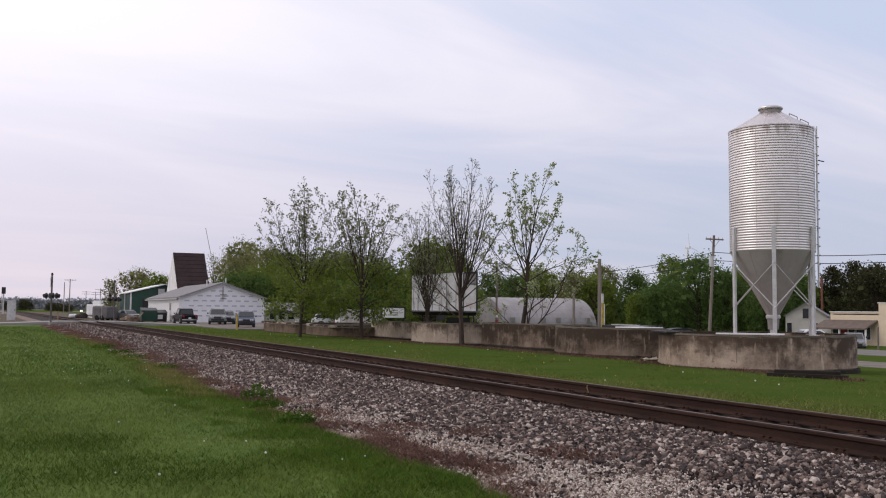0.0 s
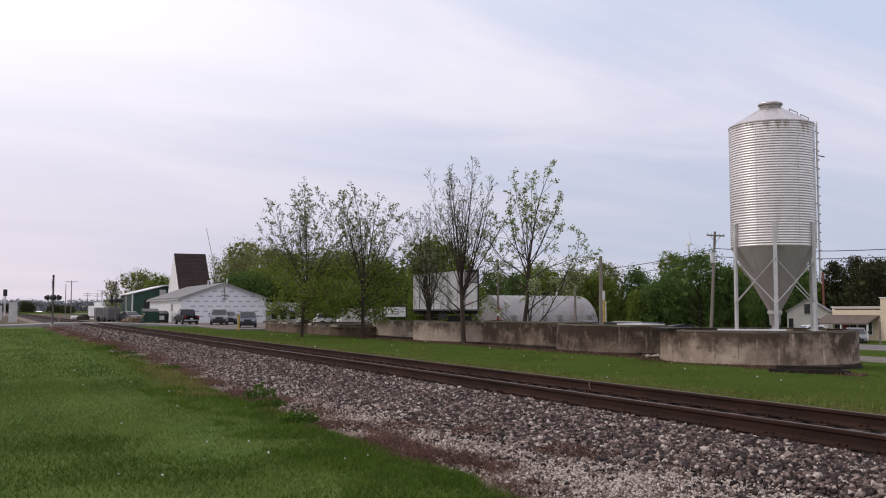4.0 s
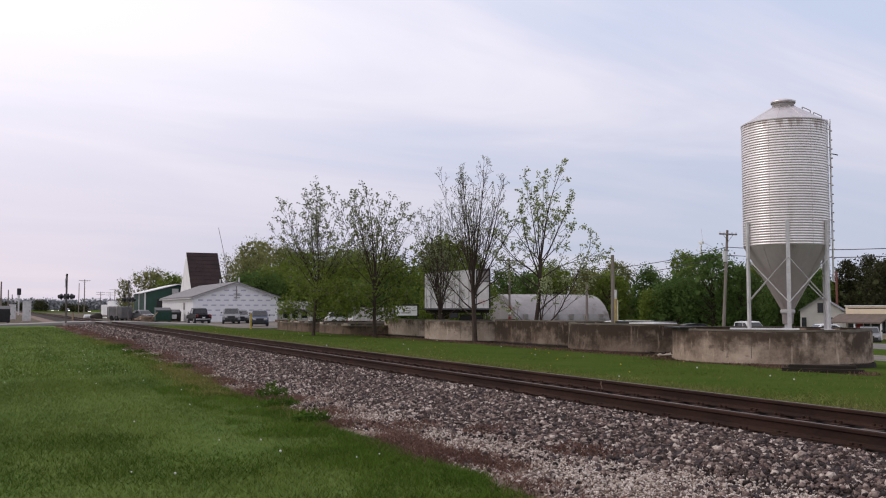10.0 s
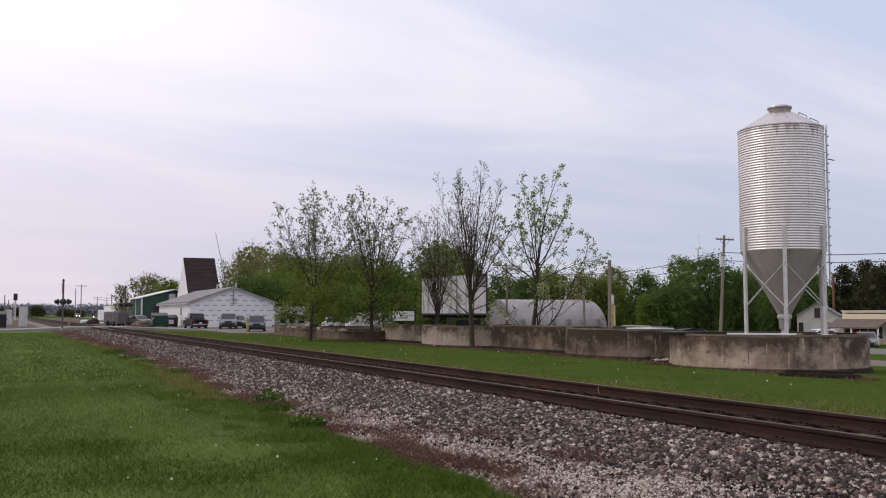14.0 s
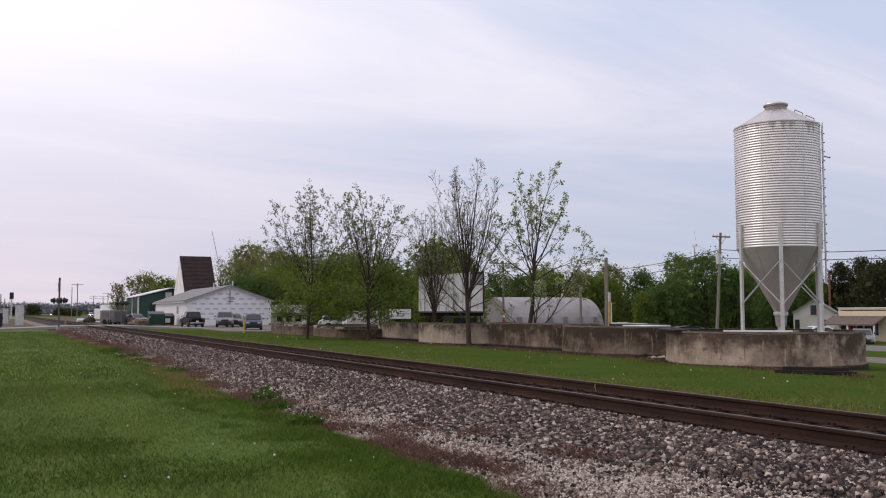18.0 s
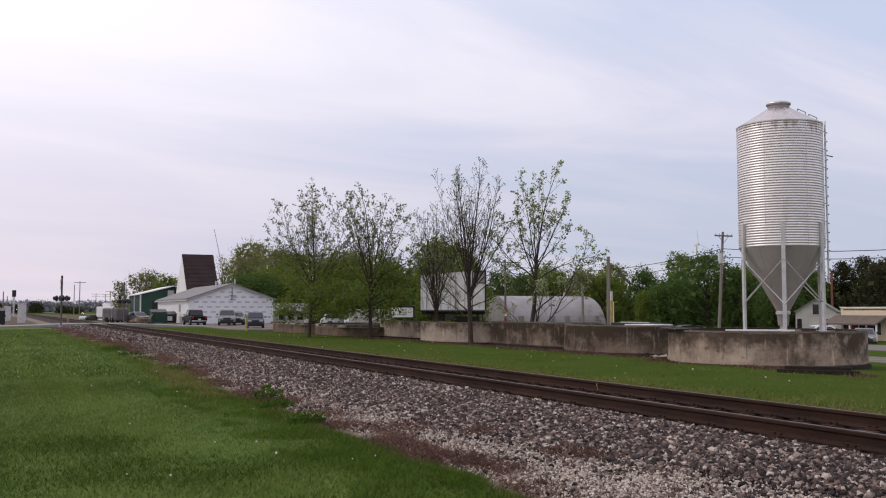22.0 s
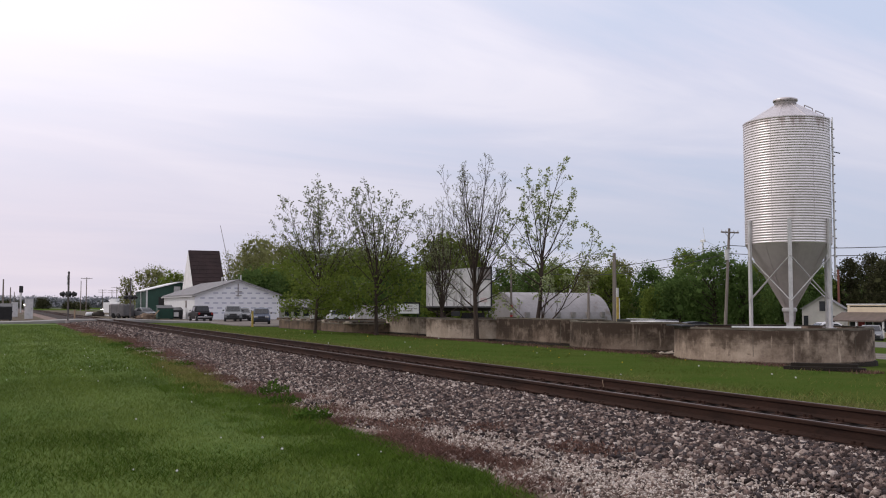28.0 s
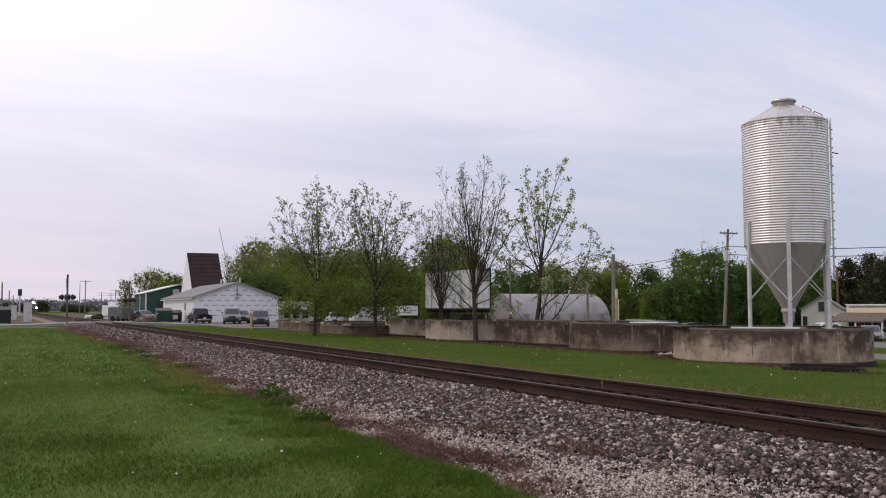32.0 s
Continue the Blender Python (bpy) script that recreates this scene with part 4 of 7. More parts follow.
board.matrix_basis = pose(21.62, 22.85, 1.0, 0, 0, 46.6)
tagged(board, "long white-painted board lying on the foundation wall", "board")
plank = part("dark_plank", boxed(-0.2, -0.95, 0.0, 0.2, 0.95, 0.05, bevel=0.006), DARK_STEEL)
plank.matrix_basis = pose(20.85, 26.1, 1.0, 0, 0, -22)
tagged(plank, "dark flat plank lying on the foundation wall", "plank")


def build_step():
    th = thing("timber_stack", 20.35, 19.35, -0.08, -47, "low stack of dark rotten timbers at the foot of the wall", "timber stack")
    for i, (dx, z, ln) in enumerate(((0.0, 0.0, 2.1), (0.25, 0.0, 1.9), (0.13, 0.09, 1.7))):
        b = part("timber", boxed(-ln / 2, -0.11, z, ln / 2, 0.11, z + 0.1, bevel=0.012), ROTTEN, th)
        b.matrix_basis = pose(0, dx, 0, 0, 0, -8 + i * 2)


build_step()


# ---- buildings ----
def wall_quad(bm, corners, thick):
    """A slab from four corners of its outer face, thick to the inside (against the normal)."""
    vs = [Vector(c) for c in corners]
    n = (vs[1] - vs[0]).cross(vs[2] - vs[0]).normalized() * thick
    a = [bm.verts.new(v) for v in vs]
    b = [bm.verts.new(v - n) for v in vs]
    k = len(vs)
    bm.faces.new(a)
    bm.faces.new(b[::-1])
    for i in range(k):
        bm.faces.new((a[i], b[i], b[(i + 1) % k], a[(i + 1) % k]))
    return bm


def window(parent, x0, x1, z0, z1, y, frame_mat=WHITE_PAINT, glass=GLASS_DARK):
    """A window on a wall that faces -y, with its frame proud of it."""
    fr = bmesh.new()
    w = 0.07
    for b in ((x0 - w, z0 - w, x1 + w, z0), (x0 - w, z1, x1 + w, z1 + w), (x0 - w, z0, x0, z1), (x1, z0, x1 + w, z1)):
        box(fr, b[0], y - 0.06, b[1], b[2], y + 0.04, b[3])
    win = part("window", fr, frame_mat, parent)
    part("pane", boxed(x0, y - 0.02, z0, x1, y + 0.02, z1), glass, win)
    return win


def gable_house(name, x, y, z, w, d, eave, ridge, wall_mat, roof_mat, label, category, over=0.35, turn=0.0, base=0.6, roof_thick=0.14):
    """Gables face -y and +y; the ridge runs along y. The corner x, y is the middle of the front gable."""
    th = thing(name, x, y, z, turn, label, category)
    for yy, nm in ((0.0, "gable_wall"), (d, "gable_wall")):
        pr = prism([(-w / 2, -base), (w / 2, -base), (w / 2, eave), (0, ridge), (-w / 2, eave)], "y", yy if yy == 0 else d - 0.2, 0.2 if yy == 0 else d)
        part(nm, pr, wall_mat, th)
    for sx in (-1, 1):
        part("side_wall", boxed(min(sx * w / 2, sx * (w / 2 - 0.2)), 0.2, -base, max(sx * w / 2, sx * (w / 2 - 0.2)), d - 0.2, eave - 0.02), wall_mat, th)
    run = w / 2 + over
    drop = (ridge - eave) / (w / 2) * run
    for sx in (-1, 1):
        prof = [(0, ridge + 0.02), (sx * run, ridge + 0.02 - drop), (sx * run, ridge + 0.02 - drop + roof_thick), (0, ridge + 0.02 + roof_thick)]
        part("roof_slope", prism(prof, "y", -over, d + over), roof_mat, th)
    return th


def build_shed():
    th = gable_house("white_shed", 26.5, 119.3, 0.0, 10.6, 25.0, 3.08, 4.9, WRAP, SHINGLE, "low white gabled shed wrapped in printed house wrap", "shed", over=0.3)
    # rows of faded print on the wrap, staggered
    for r in range(6):
        z = 0.75 + r * 0.62
        for c in range(10):
            x = -4.9 + c * 1.06 + (0.5 if r % 2 else 0.0)
            top = 3.05 + 1.8 * (1 - abs(x) / 5.3)
            if abs(x) + 0.35 > 5.2 or z + 0.2 > top - 0.15:
                continue
            part("wrap_print", boxed(x - 0.3, -0.006, z, x + 0.3, 0.0, z + 0.17), WRAP_PRINT, th)
    for sx in (-1, 1):
        a, b = Vector((0, -0.31, 4.83)), Vector((sx * 5.6, -0.31, 2.95))
        part("rake_board", bar(bmesh.new(), a, b, 0.16, 0.04), PALE_STEEL, th)
    for r in range(5):
        part("siding_board", boxed(-5.34, 0.2, 0.2 + r * 0.56, -5.3, 24.8, 0.2 + r * 0.56 + 0.5), WHITE_PAINT, th)
    part("eave_gutter", boxed(-5.75, -0.3, 2.84, -5.62, 25.3, 2.96), PALE_STEEL, th)
    bracket = bmesh.new()
    box(bracket, -0.05, -0.12, 2.9, 0.05, -0.01, 4.5)
    box(bracket, -0.35, -0.1, 3.45, 0.5, -0.02, 3.53)
    box(bracket, -0.3, -0.1, 2.98, 0.45, -0.02, 3.06)
    part("meter_mast", bracket, GALV_DULL, th, "grey service mast on the gable")
    part("side_plate", boxed(-5.4, 5.5, 1.5, -5.34, 6.6, 2.4), GALV_DULL, th)
    part("vent_pipe", tubed((0.6, 1.2, 4.6), (0.6, 1.2, 5.6), 0.09, n=8), PALE_STEEL, th)
    part("vent_pipe", tubed((-1.4, 3.0, 4.3), (-1.4, 3.0, 5.4), 0.09, n=8), PALE_STEEL, th)


build_shed()


def build_aframe():
    # steep dark roof rising behind the shed, its white gable toward the track
    th = thing("steep_roofed_hall", 25.8, 152.0, 0.0, 0, "steep dark-shingled A-frame hall with a white gable", "hall")
    ridge, half, length = 10.2, 8.0, 4.7
    pr = prism([(-half, -0.5), (half, -0.5), (half, 0.4), (0, ridge), (-half, 0.4)], "x", 0.0, 0.25)
    part("gable_wall", pr, GABLE_WHITE, th)
    pr = prism([(-half, -0.5), (half, -0.5), (half, 0.4), (0, ridge), (-half, 0.4)], "x", length - 0.25, length)
    part("gable_wall", pr, GABLE_WHITE, th)
    for sy in (-1, 1):
        sl = part("roof_slope", prism([(0, ridge), (sy * half, 0.35), (sy * (half + 0.2), 0.35), (0, ridge + 0.25)], "x", 0.05, length + 0.2), SHINGLE_DARK, th)
        if sy < 0:
            for r in range(16):
                t0, t1 = r / 16, (r + 1) / 16 - 0.004
                y0, y1 = -(half + 0.2) * t0, -(half + 0.2) * t1
                z0, z1 = ridge + 0.25 - (ridge - 0.1) * t0, ridge + 0.25 - (ridge - 0.1) * t1
                for c in range(5):
                    x0 = 0.06 + c * 1.03 + (0.25 if r % 2 else 0)
                    x1 = min(x0 + 1.0, length + 0.19)
                    bm = bmesh.new()
                    wall_quad(bm, [(x0, y1 - 0.03, z1 + 0.02), (x1, y1 - 0.03, z1 + 0.02), (x1, y0 - 0.012, z0 + 0.01), (x0, y0 - 0.012, z0 + 0.01)], 0.012)
                    part("shingle", bm, SHINGLE_DARK, sl)


build_aframe()


def build_green():
    th = gable_house("green_metal_building", 26.0, 160.0, 0.0, 10.6, 14.0, 4.2, 5.55, GREEN_METAL, WHITE_PAINT, "dark green metal building with white trim", "building", over=0.35)
    for i in range(13):
        y = 0.7 + i * 1.0
        part("wall_rib", boxed(-5.34, y, -0.1, -5.3, y + 0.08, 4.2), GREEN_METAL, th)
    part("corner_trim", boxed(-5.36, -0.06, -0.1, -5.12, 0.0, 4.2), WHITE_PAINT, th)
    part("downpipe", boxed(-5.5, 6.0, 0.0, -5.34, 6.15, 4.2), WHITE_PAINT, th)
    part("wall_lamp_box", boxed(-1.0, -0.2, 3.9, 0.0, 0.0, 4.9), PALE_STEEL, th)
    part("overhead_door", boxed(-3.4, -0.04, 0.0, -0.4, 0.0, 3.2), DARK_STEEL, th)


build_green()


def build_low_white():
    th = gable_house("low_white_building", 44.5, 128.0, -0.5, 12.0, 14.0, 2.5, 3.3, SIDING, SHINGLE, "long low white building with dark windows", "building")
    for i in range(4):
        window(th, -5.0 + i * 2.7, -3.6 + i * 2.7, 0.9, 2.0, 0.0)


build_low_white()


def build_white_trailer():
    """A tall old box trailer on a high frame, its end doors framed in black."""
    th = thing("white_box_trailer", 34.0, 77.5, -0.5, -24, "tall stained white box trailer with rusty streaks on a high frame", "trailer")
    w, d, z0, h0, h1 = 5.85, 2.6, 2.2, 5.2, 5.72
    top = lambda x: h0 + (h1 - h0) * x / w
    side = part("side_wall", prism([(0, z0), (4.55, z0), (4.55, top(4.55)), (0, h0)], "y", 0, 0.08), STAINED, th)
    part("back_wall", prism([(0, z0), (w, z0), (w, h1), (0, h0)], "y", d - 0.08, d), STAINED, th)
    part("nose_wall", boxed(0, 0.08, z0, 0.08, d - 0.08, h0), STAINED, th)
    part("roof", prism([(0, h0), (w, h1), (w, h1 + 0.06), (0, h0 + 0.06)], "y", -0.03, d + 0.03), GALV, th)
    for k in range(11):
        x = 0.1 + k * 0.42
        part("side_post", boxed(x, -0.035, z0, x + 0.06, 0.0, top(x) - 0.02), (BATTEN, STAINED, TARP)[(k * 2) % 3], side)
    for k, (x, z, ww, hh) in enumerate(((0.2, 4.3, 0.34, 0.6), (1.0, 3.0, 0.3, 1.2), (2.25, 3.7, 0.32, 0.9), (3.1, 2.4, 0.32, 0.7), (3.95, 3.6, 0.3, 1.1))):
        part("bare_panel", boxed(x, -0.012, z, x + ww, 0.0, z + hh), BATTEN, side, "panel with its paint worn off")
    fr = bmesh.new()
    for b in ((4.55, z0, 4.63, top(4.55)), (w - 0.14, z0, w, h1), (4.63, h1 - 0.2, w - 0.14, h1 - 0.04), (4.63, 4.55, w - 0.14, 4.63)):
        box(fr, b[0], -0.05, b[1], b[2], 0.1, b[3])
    part("door_frame", fr, BLACK, th, "black steel frame round the doors")
    part("upper_door", boxed(4.63, 0.0, 4.63, w - 0.14, 0.06, h1 - 0.2), GALV_DULL, th, "grey upper door panel")
    lower = part("lower_door", boxed(4.63, 0.0, z0, w - 0.14, 0.06, 4.55), STAINED, th)
    part("faded_sign", boxed(4.8, -0.012, 2.55, 5.4, 0.0, 2.95), FADED_RED, lower, "faded red painted mark")
    part("bottom_rail", boxed(-0.02, -0.04, z0 - 0.12, w + 0.02, 0.06, z0), TARP, th)
    for yy in (0.5, d - 0.6):
        part("frame_beam", boxed(0.1, yy, z0 - 0.42, w - 0.1, yy + 0.14, z0 - 0.12), ROTTEN, th)
    for xx in (0.9, 1.6, 4.3, 5.0):
        part("frame_leg", boxed(xx, 0.55, -0.1, xx + 0.12, 0.67, z0 - 0.42), ROTTEN, th)
    for xx in (3.6, 4.75):
        for yy in (0.1, d - 0.4):
            part("tyre", tubed((xx, yy, 1.0), (xx, yy + 0.3, 1.0), 0.52, n=20), RUBBER, th)
    part("axle_box", boxed(3.2, 0.4, 0.9, 5.2, d - 0.4, 1.6), ROTTEN, th)
    part("tool_box", boxed(2.2, 0.05, 1.3, 3.0, 0.5, 1.75, bevel=0.03), BLACK, th)
    part("mud_flap", boxed(5.5, 0.1, 0.9, 5.54, 0.6, 1.9), RUBBER, th)


build_white_trailer()


def pallet_stacks():
    """Stacked pallets and drums at the trailer's corner."""
    for k, (x, y, n) in enumerate(((37.6, 73.0, 9), (38.7, 72.4, 6))):
        th = thing("pallet_stack", x, y, ground_z(x, y), -24 + 8 * k, "stack of dark weathered pallets beside the white trailer", "pallets", "pallet stacks")
        for i in range(n):
            z = i * 0.15
            bm = bmesh.new()
            for yy in (-0.5, 0.0, 0.5):
                box(bm, -0.6, yy - 0.05, z, 0.6, yy + 0.05, z + 0.1)
            for xx in (-0.5, -0.25, 0.0, 0.25, 0.5):
                box(bm, xx - 0.06, -0.55, z + 0.1, xx + 0.06, 0.55, z + 0.125)
            part("pallet", bm, ROTTEN if i % 2 else TIE, th).matrix_basis = pose(0.03 * ((i * 5) % 3 - 1), 0, 0.02, 0, 0, 3 * ((i * 7) % 3 - 1))


pallet_stacks()


def build_quonset():
    th = thing("arched_metal_shed", 64.5, 121.0, -1.12, 0, "long arched sheet-metal storage shed", "storage shed")
    r, rise, length = 5.75, 4.85, 15.5
    n = 22
    segs = 28
    bm = bmesh.new()
    rows = []
    for k in range(segs + 1):
        x = length * k / segs
        rr = r + (0.025 if k % 2 else 0.0)
        rows.append([bm.verts.new((x, -rr * math.cos(math.pi * i / n), (rise + rr - r) * math.sin(math.pi * i / n))) for i in range(n + 1)])
    for a, b in zip(rows, rows[1:]):
        for i in range(n):
            bm.faces.new((a[i], a[i + 1], b[i + 1], b[i]))
    part("arched_roof", bm, QUONSET, th, "ribbed weathered sheet-metal arch")
    for x in (0.02, length - 0.14):
        part("end_wall", prism([(-r * math.cos(math.pi * i / n) * 0.99, rise * math.sin(math.pi * i / n) * 0.99) for i in range(n + 1)], "x", x, x + 0.12), QUONSET, th)
    for i in range(6):
        x = 1.2 + i * 2.5
        part("side_hatch", boxed(x, -r + 0.05, 1.3, x + 0.6, -r + 0.8, 2.0), GALV_DULL, th)
    part("roof_vent", tubed((12.0, 0, rise - 0.05), (12.0, 0, rise + 0.6), 0.15, n=8), PALE_STEEL, th)


build_quonset()


def build_sign_trailers():
    th = thing("white_sign_panel", 33.6, 83.6, -0.4, -22, "white framed panel with worn print on posts", "sign panel")
    part("panel", boxed(0, -0.04, 1.4, 2.1, 0.04, 2.32), WHITE_PAINT, th)
    fr = bmesh.new()
    for b in ((-0.14, -0.07, 1.3, 0.0, 0.07, 2.46), (2.1, -0.07, 1.3, 2.24, 0.07, 2.46), (-0.14, -0.07, 2.32, 2.24, 0.07, 2.46)):
        box(fr, *b)
    part("frame", fr, DARK_STEEL, th)
    for i in range(3):
        part("print_bar", boxed(0.6 + 0.15 * i, -0.055, 1.6 + i * 0.22, 1.5 - 0.12 * (i % 2), -0.04, 1.72 + i * 0.22), BATTEN, th)
    for x in (0.1, 2.0):
        part("post", boxed(x - 0.06, -0.05, -0.3, x + 0.06, 0.05, 1.4), DARK_STEEL, th)
    for x, y, ln, mat, lab in ((31.7, 90.0, 4.4, BATTEN, "grey-white box trailer parked in the yard"),):
        tr = thing("box_trailer", x, y, -0.35, -20, lab, "trailer")
        part("body", boxed(0, -1.1, 0.75, ln, 1.1, 2.1, bevel=0.04), mat, tr)
        part("chassis", boxed(0.2, -0.8, 0.45, ln - 0.2, 0.8, 0.75), DARK_STEEL, tr)
        for k in range(5):
            part("wall_rib", boxed(0.3 + k * (ln - 0.6) / 4, -1.13, 0.8, 0.36 + k * (ln - 0.6) / 4, -1.1, 2.05), PALE_STEEL, tr)
        for xx in (ln * 0.5, ln * 0.72):
            for sy in (-0.95, 0.95):
                part("tyre", tubed((xx, sy - 0.1, 0.36), (xx, sy + 0.1, 0.36), 0.36, n=16), RUBBER, tr)


build_sign_trailers()


def build_right_side():
    # cream shop with a long brown awning beyond the street
    th = thing("cream_shop", 72.0, 40.0, -1.1, 0, "cream-painted shop with a brown shingled awning", "shop")
    part("long_wall", boxed(0, 19.9, 0, 0.3, 25.5, 2.98), CREAM, th)
    part("parapet", boxed(-0.06, 19.9, 2.98, 0.36, 25.6, 3.06), WHITE_PAINT, th)
    part("tall_wall", boxed(-0.25, 8.0, 0, 0.05, 19.88, 3.8), CREAM, th)
    part("parapet", boxed(-0.31, 7.9, 3.8, 0.11, 19.95, 3.88), WHITE_PAINT, th)
    part("side_wall", boxed(0.3, 25.2, 0, 10, 25.5, 2.98), CREAM, th)
    part("side_wall", boxed(0.05, 7.98, 0, 10, 8.3, 3.8), CREAM, th)
    part("back_wall", boxed(10, 8, 0, 10.3, 25.5, 2.9), CREAM, th)
    part("flat_roof", boxed(0.0, 8.3, 2.75, 10, 25.2, 2.85), SHINGLE, th)
    aw = part("awning", prism([(0.0, 2.28), (-1.6, 1.55), (-1.6, 1.42), (0.0, 2.1)], "y", 20.2, 26.2), AWNING, th, "brown shingled awning")
    for y in (20.3, 23.2, 26.1):
        part("awning_post", boxed(-1.5, y - 0.06, 0, -1.38, y + 0.06, 1.5), WHITE_PAINT, th)
    for y0, y1 in ((21.0, 22.5), (22.7, 23.4), (24.4, 25.2)):
        fr = bmesh.new()
        for b in ((-0.05, y0 - 0.08, 0.45, 0.0, y0, 1.7), (-0.05, y1, 0.45, 0.0, y1 + 0.08, 1.7), (-0.05, y0, 1.62, 0.0, y1, 1.7), (-0.05, y0, 0.45, 0.0, y1, 0.53)):
            box(fr, *b)
        win = part("window", fr, WHITE_PAINT, th)
        part("pane", boxed(-0.03, y0, 0.53, 0.0, y1, 1.62), GLASS_DARK, win)
    part("red_door", boxed(-0.05, 23.55, 0, 0.0, 24.25, 1.65), RED, th, "dark red door")
    dr = part("garage_door", boxed(-0.3, 13.5, 0, -0.25, 17.8, 2.4), SIDING, th, "pale sectional garage door")
    for i in range(3):
        part("door_rail", boxed(-0.32, 13.5, 0.55 + i * 0.6, -0.3, 17.8, 0.6 + i * 0.6), PALE_STEEL, dr)
    part("wall_lamp", boxed(-0.4, 18.7, 1.75, -0.25, 19.0, 1.95), DARK_STEEL, th)
    # pale house with its gable to the street
    hs = thing("pale_house", 81.8, 77.8, -1.2, -50, "pale two-storey gabled house", "house")
    w, d = 4.3, 8.0
    part("gable_wall", prism([(-w / 2, -0.3), (w / 2, -0.3), (w / 2, 2.7), (0, 4.1), (-w / 2, 2.7)], "y", 0, 0.2), SIDING, hs)
    part("gable_wall", prism([(-w / 2, -0.3), (w / 2, -0.3), (w / 2, 2.7), (0, 4.1), (-w / 2, 2.7)], "y", d - 0.2, d), SIDING, hs)
    for sx in (-1, 1):
        part("side_wall", boxed(sx * w / 2 - 0.1 * (1 + sx), 0.2, -0.3, sx * w / 2 + 0.1 * (1 - sx), d - 0.2, 2.5), SIDING, hs)
        part("roof_slope", prism([(0, 4.1), (sx * (w / 2 + 0.15), 2.6), (sx * (w / 2 + 0.15), 2.67), (0, 4.17)], "y", -0.3, d + 0.3), SHINGLE, hs)
    window(hs, -0.35, 0.35, 2.4, 3.5, 0.0, SIDING)
    window(hs, -2.0, -1.5, 0.7, 1.9, 0.0, SIDING)
    window(hs, 0.7, 1.2, 0.7, 1.9, 0.0, SIDING)
    pr = part("porch", boxed(2.15, 0.2, -0.3, 4.4, 4.0, 1.9), SIDING, hs)


build_right_side()


def build_outbuilding():
    """A long low white building with a grey roof beyond the shed."""
    w, d, eave, ridge = 4.66, 6.0, 1.79, 2.83
    th = thing("low_outbuilding", 34.22, 128.0, -0.3, -6, "low white outbuilding with a grey roof and dark windows", "building")
    part("wall", boxed(0, 0, -0.3, w, d, eave), SIDING, th)
    part("roof", prism([(-0.35, eave - 0.06), (d / 2, ridge), (d + 0.35, eave - 0.06), (d + 0.35, eave + 0.06), (d / 2, ridge + 0.14), (-0.35, eave + 0.06)], "x", -0.3, w + 0.3), SHINGLE, th)
    for x in (0.7, 1.9, 3.2):
        win = part("window", boxed(x, -0.04, eave - 1.15, x + 0.8, 0.0, eave - 0.35), GLASS_DARK, th)
        part("frame", boxed(x - 0.08, -0.03, eave - 1.23, x + 0.88, -0.005, eave - 1.15), WHITE_PAINT, win)


build_outbuilding()


# ---- trees ----
def limb_tubes(segs, sides=6):
    """Corners and quads of tapered bars; segs: start, end, radius at each."""
    a = np.array([s[0] for s in segs], dtype=float)
    b = np.array([s[1] for s in segs], dtype=float)
    ra = np.array([s[2] for s in segs])
    rb = np.array([s[3] for s in segs])
    d = b - a
    d /= np.linalg.norm(d, axis=1, keepdims=True) + 1e-9
    ref = np.where(np.abs(d[:, 2:3]) > 0.9, np.array([[1.0, 0, 0]]), np.array([[0, 0, 1.0]]))
    u = np.cross(d, ref)
    u /= np.linalg.norm(u, axis=1, keepdims=True) + 1e-9
    v = np.cross(d, u)
    ang = np.arange(sides) * 2 * np.pi / sides
    ring = np.cos(ang)[None, :, None] * u[:, None, :] + np.sin(ang)[None, :, None] * v[:, None, :]
    va = a[:, None, :] + ring * ra[:, None, None]
    vb = b[:, None, :] + ring * rb[:, None, None]
    verts = np.concatenate([va, vb], axis=1).reshape(-1, 3)
    i = np.arange(sides)
    q = np.stack([i, (i + 1) % sides, (i + 1) % sides + sides, i + sides], axis=1)
    faces = (q[None] + (np.arange(len(segs)) * 2 * sides)[:, None, None]).reshape(-1, 4)
    return verts, faces


def leaf_cards(points, size, rng, droop=0.3, slim=0.55):
    """A small pointed four-cornered leaf at each point, turned at random."""
    n = len(points)
    d = rng.normal(size=(n, 3))
    d[:, 2] -= droop
    d /= np.linalg.norm(d, axis=1, keepdims=True)
    e = np.cross(d, rng.normal(size=(n, 3)))
    e /= np.linalg.norm(e, axis=1, keepdims=True)
    s = size * rng.uniform(0.6, 1.35, size=(n, 1))
    p = np.asarray(points)
    verts = np.stack([p, p + d * s * 0.5 + e * s * slim * 0.5, p + d * s, p + d * s * 0.45 - e * s * slim * 0.5], axis=1).reshape(-1, 3)
    faces = np.arange(n * 4).reshape(n, 4)
    return verts, faces


